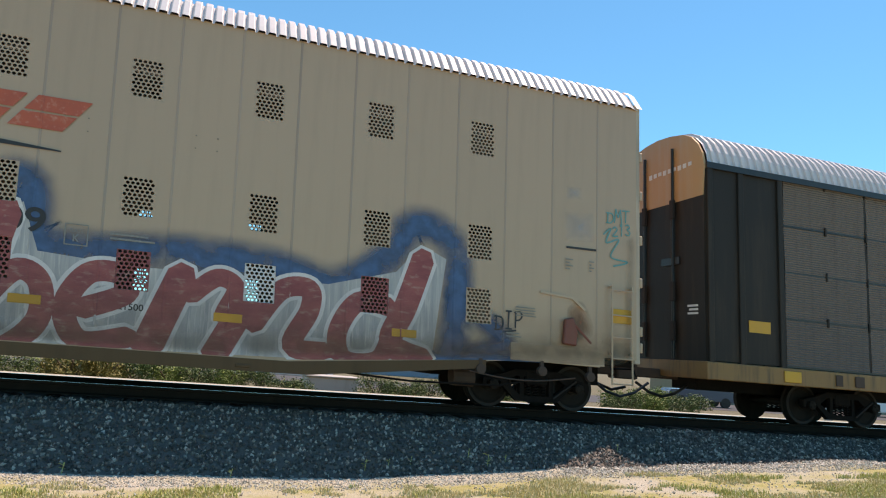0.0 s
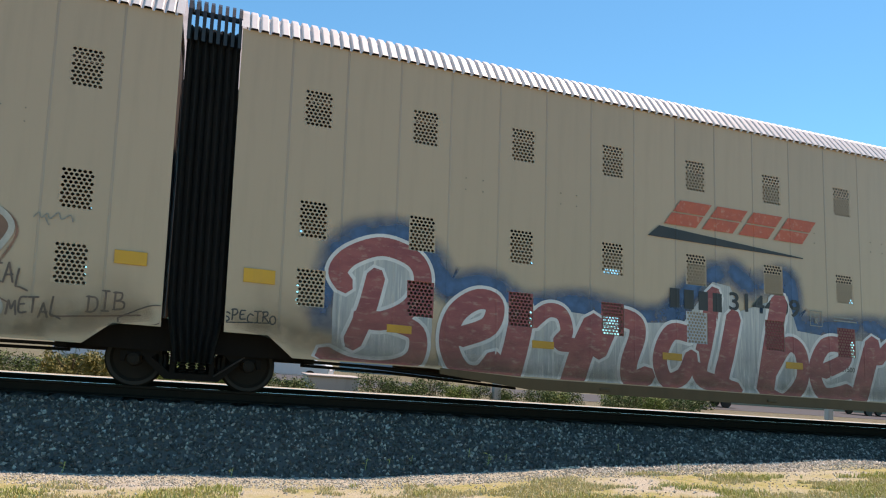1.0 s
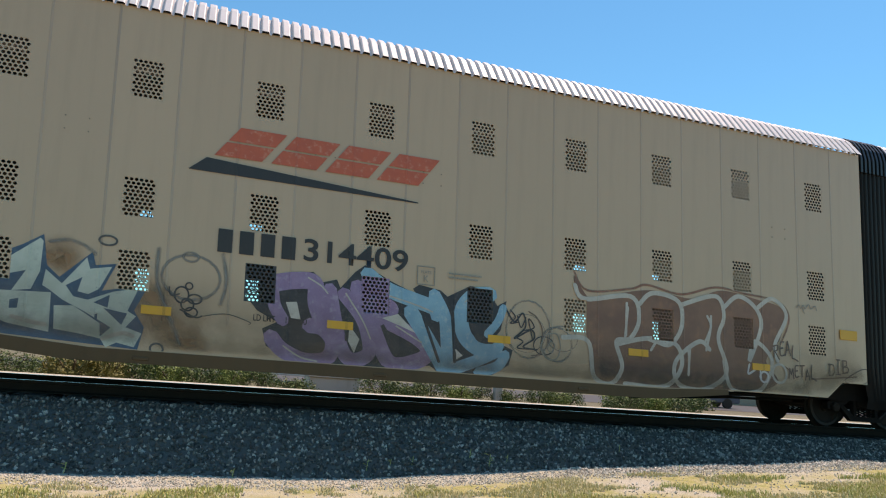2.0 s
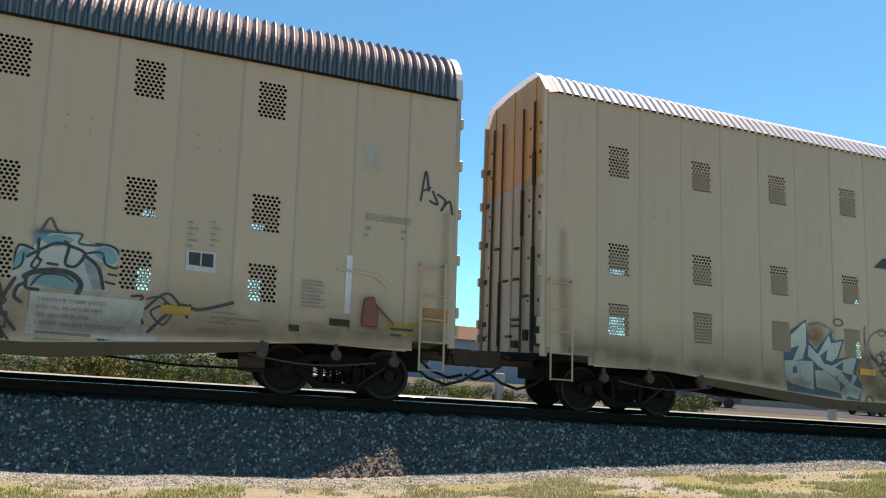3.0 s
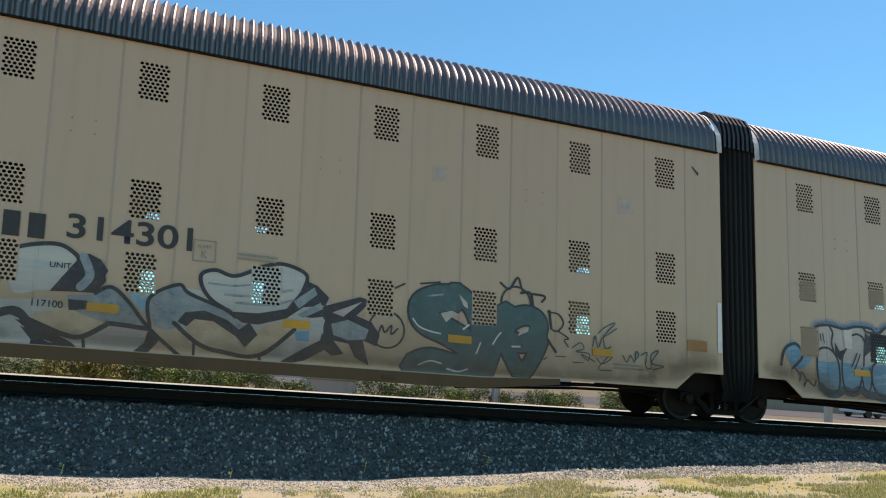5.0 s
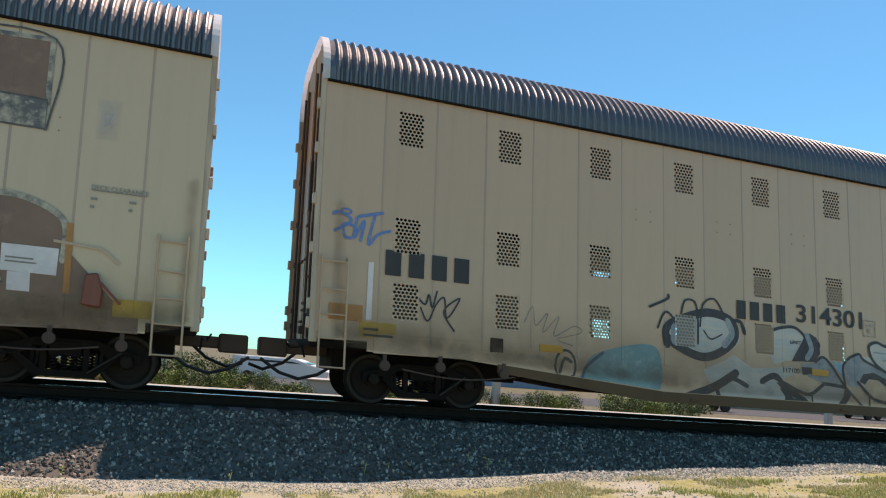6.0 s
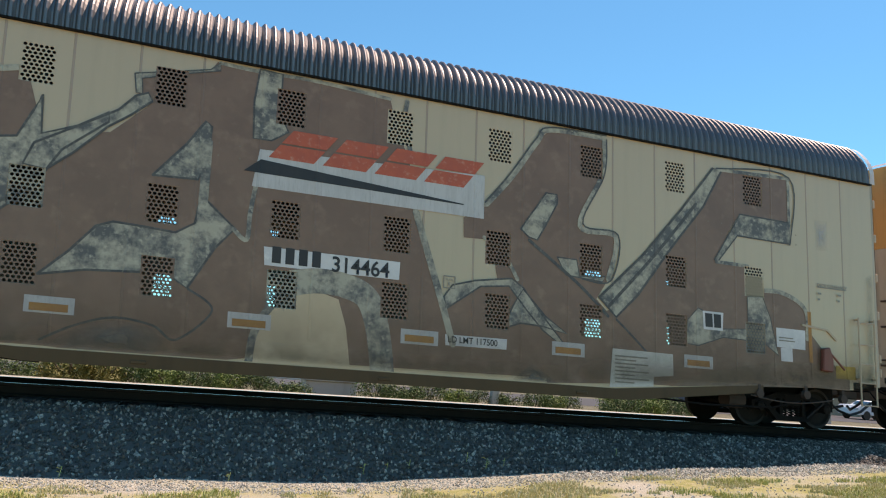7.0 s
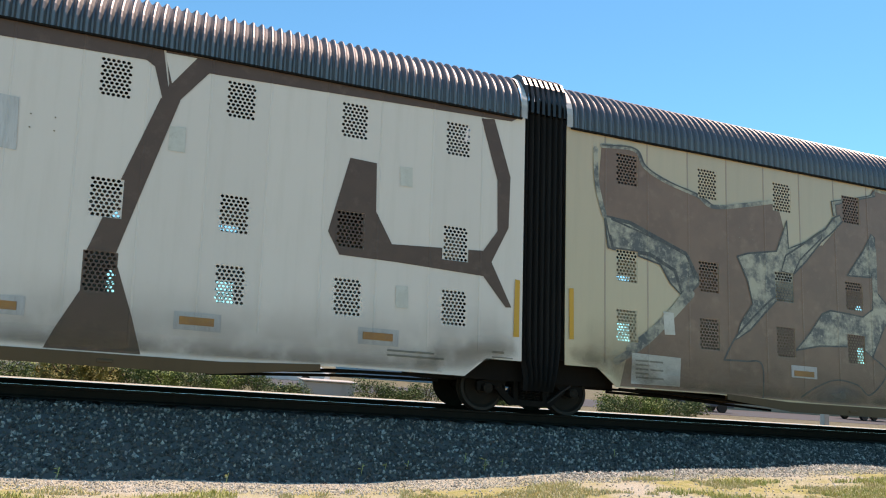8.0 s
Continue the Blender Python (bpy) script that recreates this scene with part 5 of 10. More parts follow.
painted("A2", "graffiti_fill", "", [
    ("fill", [(-7.21, 2.42), (-6.87, 2.05), (-6.28, 2.21), (-5.56, 2.34), (-4.68, 2.27), (-4.03, 2.49), (-3.22, 2.41), (-2.54, 2.25), (-2.63, 1.69), (-2.99, 1.22), (-2.73, 0.8), (-3.81, 0.52), (-5.33, 0.53), (-6.52, 0.51), (-6.86, 0.74), (-6.92, 1.29)], BROWN, 2, True)])
painted("A2", "graffiti_outline", "", [
    ("line", [(-7.19, 2.27), (-6.98, 2.04), (-6.04, 2.18), (-5.86, 1.78), (-6.05, 1.41), (-6.34, 1.33), (-6.22, 0.88), (-6.46, 0.57), (-6.8, 0.69), (-6.92, 1.29), (-7.43, 1.32)], LILAC, 3, 0.085)])
painted("A2", "graffiti_outline", "", [
    ("line", [(-5.86, 2.05), (-5.56, 2.29), (-5, 2.18), (-4.94, 1.71), (-5.19, 1.37), (-5.5, 1.4), (-5.68, 1.44)], LILAC, 3, 0.085),
    ("line", [(-6.34, 1.28), (-5.68, 1.44), (-5.07, 1.38), (-4.95, 0.97), (-5.33, 0.59), (-6.17, 0.59)], LILAC, 3, 0.085)])
painted("A2", "graffiti_outline", "", [
    ("line", [(-4.94, 2.13), (-4.16, 2.37), (-3.97, 2.01), (-4.11, 1.56), (-3.93, 0.94), (-4.45, 0.59), (-5.02, 0.66), (-5.07, 1.07), (-4.56, 1.47), (-4.31, 1.34)], LILAC, 3, 0.085)])
painted("A2", "graffiti_outline", "", [
    ("line", [(-3.97, 2.17), (-3.63, 2.42), (-3.23, 2.24), (-3.1, 1.87), (-3.39, 1.19), (-3.25, 1.58), (-2.85, 1.23), (-3.14, 0.66), (-3.81, 0.63), (-3.99, 1.15)], LILAC, 3, 0.085),
    ("line", [(-3.16, 2.25), (-2.81, 2.45), (-2.47, 2.15), (-2.77, 1.56), (-2.71, 1.24)], LILAC, 3, 0.085)])
painted("A2", "graffiti_haze", "", [
    ("line", [(-7.21, 2.53), (-6.93, 2.2), (-6.04, 2.32), (-5.68, 2.43), (-4.93, 2.33), (-4.16, 2.54), (-3.49, 2.49), (-2.67, 2.41), (-2.4, 2.1), (-2.63, 1.57)], REDHAZE, 1, 0.07)])
painted("A2", "graffiti_outline", "", [
    ("line", [(-6.1, 1.97), (-6.16, 1.4)], LILAC, 4, 0.05),
    ("line", [(-4.76, 1.3), (-4.8, 0.83)], LILAC, 4, 0.05),
    ("line", [(-4.36, 1.97), (-4.28, 1.77), (-4.44, 1.43)], LILAC, 4, 0.05),
    ("line", [(-5.34, 1.94), (-5.34, 1.46)], LILAC, 4, 0.05)])
painted("A2", "graffiti_tag", "", [
    ("line", [(-3.4, 1.13), (-3.43, 0.95), (-3.26, 1.04)], PWHITE, 5, 0.04),
    ("line", [(-3.15, 1.1), (-3.13, 0.88)], PWHITE, 5, 0.04),
    ("oval", (-3.05, 0.91, 0.1, 0.1), PWHITE, 5, 0.04),
    ("oval", (-2.68, 1, 0.17, 0.18), LILAC, 5, 0.05)])
painted("A2", "graffiti_tag", "", [
    ("line", [(-2.8, 1.308), (-2.793, 1.545)], TAGBROWN, 4, 0.028),
    ("line", [(-2.813, 1.521), (-2.719, 1.545), (-2.712, 1.462), (-2.786, 1.426)], TAGBROWN, 4, 0.028),
    ("line", [(-2.779, 1.426), (-2.726, 1.355), (-2.672, 1.272)], TAGBROWN, 4, 0.028),
    ("line", [(-2.548, 1.627), (-2.629, 1.612), (-2.65, 1.491), (-2.636, 1.355), (-2.542, 1.37)], TAGBROWN, 4, 0.028),
    ("line", [(-2.643, 1.491), (-2.576, 1.506)], TAGBROWN, 4, 0.028),
    ("line", [(-2.52, 1.359), (-2.459, 1.642)], TAGBROWN, 4, 0.028),
    ("line", [(-2.459, 1.642), (-2.398, 1.372)], TAGBROWN, 4, 0.028),
    ("line", [(-2.5, 1.467), (-2.405, 1.48)], TAGBROWN, 4, 0.028),
    ("line", [(-2.33, 1.569), (-2.35, 1.426), (-2.356, 1.319)], TAGBROWN, 4, 0.028),
    ("line", [(-2.356, 1.319), (-2.289, 1.308), (-2.208, 1.272)], TAGBROWN, 4, 0.028),
    ("line", [(-2.45, 0.924), (-2.426, 1.117)], TAGBROWN, 4, 0.028),
    ("line", [(-2.426, 1.117), (-2.389, 1.001)], TAGBROWN, 4, 0.028),
    ("line", [(-2.389, 1.001), (-2.346, 1.117)], TAGBROWN, 4, 0.028),
    ("line", [(-2.346, 1.117), (-2.328, 0.924)], TAGBROWN, 4, 0.028),
    ("line", [(-2.204, 1.184), (-2.277, 1.172), (-2.296, 1.073), (-2.283, 0.962), (-2.198, 0.975)], TAGBROWN, 4, 0.028),
    ("line", [(-2.29, 1.073), (-2.228, 1.086)], TAGBROWN, 4, 0.028),
    ("line", [(-2.178, 1.185), (-2.056, 1.196)], TAGBROWN, 4, 0.028),
    ("line", [(-2.117, 1.196), (-2.123, 0.976)], TAGBROWN, 4, 0.028),
    ("line", [(-2.042, 0.914), (-1.987, 1.117)], TAGBROWN, 4, 0.028),
    ("line", [(-1.987, 1.117), (-1.932, 0.924)], TAGBROWN, 4, 0.028),
    ("line", [(-2.024, 0.991), (-1.938, 1.001)], TAGBROWN, 4, 0.028),
    ("line", [(-1.869, 1.221), (-1.888, 1.073), (-1.894, 0.962)], TAGBROWN, 4, 0.028),
    ("line", [(-1.894, 0.962), (-1.833, 0.95), (-1.759, 0.913)], TAGBROWN, 4, 0.028),
    ("line", [(-1.409, 1.278), (-1.417, 1.049)], TAGBROWN, 4, 0.028),
    ("line", [(-1.44, 1.266), (-1.315, 1.255), (-1.292, 1.14), (-1.346, 1.06), (-1.44, 1.049)], TAGBROWN, 4, 0.028),
    ("line", [(-1.189, 1.357), (-1.196, 1.08)], TAGBROWN, 4, 0.028),
    ("line", [(-1.235, 1.371), (-1.142, 1.371)], TAGBROWN, 4, 0.028),
    ("line", [(-1.235, 1.08), (-1.142, 1.08)], TAGBROWN, 4, 0.028),
    ("line", [(-1.062, 1.371), (-1.07, 1.111)], TAGBROWN, 4, 0.028),
    ("line", [(-1.086, 1.358), (-0.976, 1.358), (-0.984, 1.267), (-1.062, 1.241)], TAGBROWN, 4, 0.028),
    ("line", [(-1.062, 1.241), (-0.945, 1.228), (-0.953, 1.137), (-1.086, 1.111)], TAGBROWN, 4, 0.028),
    ("line", [(-1.01, 1), (-0.55, 1.22), (-0.25, 1.16), (-0.49, 0.94), (-0.94, 0.85), (-1.01, 1)], TAGBROWN, 4, 0.022),
    ("line", [(-1.88, 0.94), (-0.71, 1.06)], BROWN, 4, 0.025),
    ("line", [(-2.64, 1.19), (-2.44, 1.09)], BROWN, 4, 0.02)])
painted("A2", "graffiti_tag", "", [
    ("line", [(-8.53, 1.74), (-8.36, 1.51), (-8.2, 1.67), (-8.15, 1.43), (-8.36, 1.22), (-8.04, 1.39), (-7.98, 1.25), (-8.19, 1.09), (-7.92, 1.06)], INK, 3, 0.03),
    ("oval", (-8.14, 1.33, 0.38, 0.33), SMOKE, 2, 0.02),
    ("oval", (-7.43, 1.29, 0.3, 0.22), SMOKE, 2, 0.03)])
reflector("A2", -14.35, 1.1, 0.42, 0.13, YELLOW)
reflector("A2", -11.6, 1.12, 0.42, 0.13, YELLOW)
reflector("A2", -8.85, 1.12, 0.42, 0.13, YELLOW)
reflector("A2", -6.09, 1.1, 0.42, 0.13, YELLOW)
reflector("A2", -3.33, 1.03, 0.42, 0.13, YELLOW)
reflector("A2", -1.12, 1.79, 0.45, 0.2, YELLOW)
words("A2", "UNIT A", -12.09, 1.63, 0.1, 0.36, LETTER, 3)
words("A2", "LD LMT", -12.74, 1.14, 0.1, 0.33, LETTER, 3)
words("A2", "121500", -12.25, 1.14, 0.1, 0.33, LETTER, 3)
painted("A2", "graffiti_shade", "", [
    ("line", [(-6.63, 0.77), (-5.82, 0.75), (-4.84, 0.7), (-3.99, 0.66), (-3.18, 0.61)], PLUM, 2, 0.75)])
painted("A2", "graffiti_highlight", "", [
    ("line", [(-6.12, 2.05), (-6.13, 1.73), (-6.14, 1.46)], LILAC, 3, 0.05),
    ("line", [(-4.79, 1.32), (-4.78, 1.1), (-4.79, 0.85)], LILAC, 3, 0.05),
    ("line", [(-4.27, 1.98), (-4.29, 1.71), (-4.39, 1.32)], LILAC, 3, 0.05),
    ("line", [(-5.61, 1.23), (-5.5, 1.39), (-5.42, 1.47)], LILAC, 3, 0.05)])
painted("A2", "graffiti_tag", "", [
    ("line", [(-8.09, 1.71), (-7.92, 1.61), (-7.82, 1.38), (-7.86, 1.02), (-8.03, 0.95)], TAGBROWN, 3, 0.02),
    ("line", [(-7.67, 1.36), (-7.53, 1.35), (-7.47, 1.14), (-7.55, 0.93), (-7.74, 0.93), (-7.85, 1.1), (-7.77, 1.31), (-7.67, 1.36)], STENCIL, 3, 0.025),
    ("line", [(-7.66, 1.24), (-7.58, 1.17), (-7.63, 1.04), (-7.72, 1.09), (-7.66, 1.24)], STENCIL, 3, 0.02)])
painted("A2", "graffiti_tag", "", [
    ("line", [(-2.21, 2.33), (-2.15, 2.4), (-2.11, 2.33), (-2.04, 2.4), (-2, 2.33), (-1.9, 2.43), (-1.85, 2.34), (-1.74, 2.41), (-1.7, 2.32)], STENCIL, 3, 0.02),
    ("line", [(-2.07, 2.35), (-2.01, 2.24)], STENCIL, 3, 0.02)])
mark("B1", 8.47, 2.12, 0.36, 1.2)
words("B1", "314301", 9.94, 2.07, 0.36, 1.72, LETTER, 3)
plate_box("B1", 11.68, 2.14, 0.3)
bars("B1", 12.4, 2.12, 2, 0.035, 0.8, STENCIL, 1.9)
words("B1", "LD LMT 117100", 11.99, 1.13, 0.11, 0.85, LETTER, 3)
painted("B1", "graffiti_letter", "", [
    ("fill", [(7.45, 1.31), (7.56, 1.56), (7.83, 1.67), (8.0, 1.67), (8.13, 1.58), (8.13, 1.87), (8.15, 2.03), (8.36, 2.11), (8.62, 2.09), (8.74, 1.98), (8.85, 2.03), (8.96, 1.97), (9.05, 2.08), (9.16, 1.95), (9.39, 2.1), (9.53, 2.08), (10.04, 2.1), (10.19, 2.03), (10.24, 1.78), (10.27, 1.65), (10.38, 1.83), (10.5, 1.87), (10.63, 1.73), (10.88, 1.67), (11.19, 1.44), (11.26, 1.28), (11.49, 1.34), (11.68, 1.05), (11.65, 0.7), (11.49, 0.55), (11.19, 0.62), (10.95, 0.53), (10.76, 0.72), (10.63, 1.13), (10.46, 1.12), (10.41, 0.78), (10.36, 0.54), (10.19, 1.01), (10.13, 0.63), (9.94, 0.56), (9.71, 0.62), (9.48, 0.54), (9.21, 0.68), (9.08, 0.95), (8.93, 0.53), (8.74, 0.96), (8.71, 0.64), (8.54, 0.53), (8.41, 0.65), (8.32, 1.0), (8.13, 1.0), (8.04, 0.82), (8.02, 0.54), (7.85, 0.57), (7.51, 0.54)], AQUA, 1, False),
    ("line", [(7.51, 1.32), (7.69, 1.61), (7.93, 1.68), (8.08, 1.6), (8.12, 1.42), (8.04, 1.29)], DKBLUE, 3, 0.055),
    ("line", [(8.08, 1.62), (8.13, 1.87), (8.17, 2.05), (8.4, 2.11), (8.66, 2.06), (8.75, 1.86), (8.72, 1.71)], DKBLUE, 3, 0.06),
    ("fill", [(8.33, 1.97), (8.46, 2.0), (8.54, 1.87), (8.48, 1.73), (8.35, 1.67)], DKBLUE, 2, False),
    ("fill", [(8.38, 1.9), (8.45, 1.92), (8.48, 1.86), (8.45, 1.78), (8.4, 1.76)], AQUA, 3, False),
    ("line", [(8.52, 2.01), (8.63, 1.93)], DKBLUE, 3, 0.03),
    ("line", [(8.08, 1.23), (8.13, 1.4), (8.37, 1.54), (8.44, 1.59), (8.54, 1.65), (8.73, 1.61), (8.78, 1.45)], DKBLUE, 3, 0.055),
    ("fill", [(8.4, 1.33), (8.48, 1.48), (8.54, 1.36)], DKBLUE, 3, False),
    ("line", [(7.88, 1.08), (8.08, 1.2), (8.36, 1.25), (8.53, 1.3), (8.65, 1.23), (8.72, 1.08), (8.7, 0.72), (8.56, 0.53), (8.42, 0.63), (8.34, 0.96), (8.2, 1.02), (8.07, 0.92), (8.03, 0.58)], DKBLUE, 3, 0.065),
    ("line", [(7.5, 0.66), (7.68, 0.98), (7.87, 1.12)], DKBLUE, 3, 0.06),
    ("line", [(8.74, 1.97), (8.85, 2.05), (8.97, 1.95), (9.05, 2.08), (9.18, 1.93), (9.22, 1.5), (9.19, 1.45)], DKBLUE, 3, 0.05),
    ("line", [(8.72, 1.06), (8.93, 0.54), (9.08, 0.95), (9.13, 1.2)], DKBLUE, 3, 0.065),
    ("line", [(8.75, 1.41), (8.93, 1.37), (9.12, 1.42)], DKBLUE, 3, 0.05),
    ("line", [(8.91, 1.34), (8.94, 1.1), (8.93, 0.78)], DKBLUE, 3, 0.03),
    ("line", [(9.19, 1.93), (9.39, 2.1), (9.54, 1.95), (9.54, 1.53)], DKBLUE, 3, 0.055),
    ("fill", [(9.31, 1.67), (9.44, 1.84), (9.46, 1.46), (9.41, 1.45), (9.38, 1.65), (9.21, 1.65)], DKBLUE, 3, False),
    ("oval", (9.39, 1.0, 0.44, 0.56), DKBLUE, 3, 0.07),
    ("fill", [(9.17, 1.25), (9.59, 1.24), (9.54, 1.13), (9.44, 1.09), (9.36, 1.17), (9.29, 1.08), (9.21, 1.13)], INK, 4, False),
    ("oval", (9.35, 1.07, 0.045, 0.03), INK, 4, 0.02),
    ("line", [(9.18, 0.92), (9.28, 0.75), (9.42, 0.7), (9.55, 0.79), (9.6, 0.99)], INK, 4, 0.025),
    ("line", [(9.57, 2.09), (9.8, 2.1), (10.12, 2.09), (10.11, 1.98), (10.2, 1.81), (10.25, 1.61)], DKBLUE, 3, 0.06),
    ("line", [(9.67, 1.38), (9.84, 1.45), (10.05, 1.37), (10.18, 1.09), (10.19, 0.76), (10.02, 0.58), (9.78, 0.6), (9.69, 0.68)], DKBLUE, 3, 0.065),
    ("line", [(9.75, 1.09), (9.9, 1.13), (10.01, 1.08), (9.99, 0.97)], INK, 3, 0.02),
    ("line", [(9.79, 1.98), (9.76, 1.81), (9.79, 1.73)], INK, 3, 0.02),
    ("line", [(10.04, 2.01), (9.89, 1.98), (9.82, 1.77), (9.82, 1.6)], DKBLUE, 3, 0.03),
    ("line", [(10.22, 1.56), (10.3, 1.8), (10.46, 1.88), (10.63, 1.75), (10.57, 1.6), (10.39, 1.62), (10.29, 1.7)], DKBLUE, 3, 0.06),
    ("line", [(10.08, 1.5), (10.24, 1.39), (10.3, 1.19), (10.22, 1.2), (10.19, 1.35), (10.28, 1.46), (10.44, 1.5), (10.58, 1.38), (10.63, 1.22)], DKBLUE, 3, 0.045),
    ("line", [(10.17, 1.09), (10.3, 0.77), (10.37, 0.54), (10.41, 0.78), (10.43, 1.03), (10.52, 1.18), (10.64, 1.09), (10.72, 0.76), (10.93, 0.55), (11.15, 0.65), (11.24, 1.01), (11.24, 1.32), (11.1, 1.57), (10.88, 1.69)], DKBLUE, 3, 0.07),
    ("line", [(11.26, 1.28), (11.45, 1.35), (11.64, 1.14), (11.69, 0.88), (11.57, 0.61), (11.41, 0.55), (11.21, 0.65)], DKBLUE, 3, 0.075),
    ("line", [(10.72, 1.27), (10.95, 1.25)], INK, 4, 0.02),
    ("line", [(10.7, 1.16), (10.98, 1.12)], INK, 4, 0.02),
    ("line", [(10.94, 1.33), (10.88, 0.98)], INK, 4, 0.025),
    ("line", [(11.06, 1.13), (11.06, 0.91), (11.16, 0.94)], INK, 4, 0.022),
    ("line", [(10.83, 0.89), (10.95, 0.84), (10.9, 0.71), (10.96, 0.61)], INK, 4, 0.018),
    ("oval", (11.45, 0.88, 0.06, 0.1), INK, 4, 0.02),
    ("line", [(11.34, 1.04), (11.44, 1.08)], INK, 4, 0.02),
    ("line", [(11.37, 0.77), (11.45, 0.76)], INK, 4, 0.02),
    ("line", [(11.13, 1.75), (11.29, 1.66)], INK, 3, 0.016),
    ("line", [(11.19, 1.79), (11.22, 1.62)], INK, 3, 0.016),
    ("line", [(11.12, 1.66), (11.3, 1.77)], INK, 3, 0.016),
    ("line", [(11.22, 1.64), (11.33, 1.54), (11.36, 1.46), (11.44, 1.38)], INK, 3, 0.022),
    ("line", [(8.6, 0.95), (8.52, 0.82), (8.59, 0.75), (8.57, 0.63)], INK, 4, 0.02)])
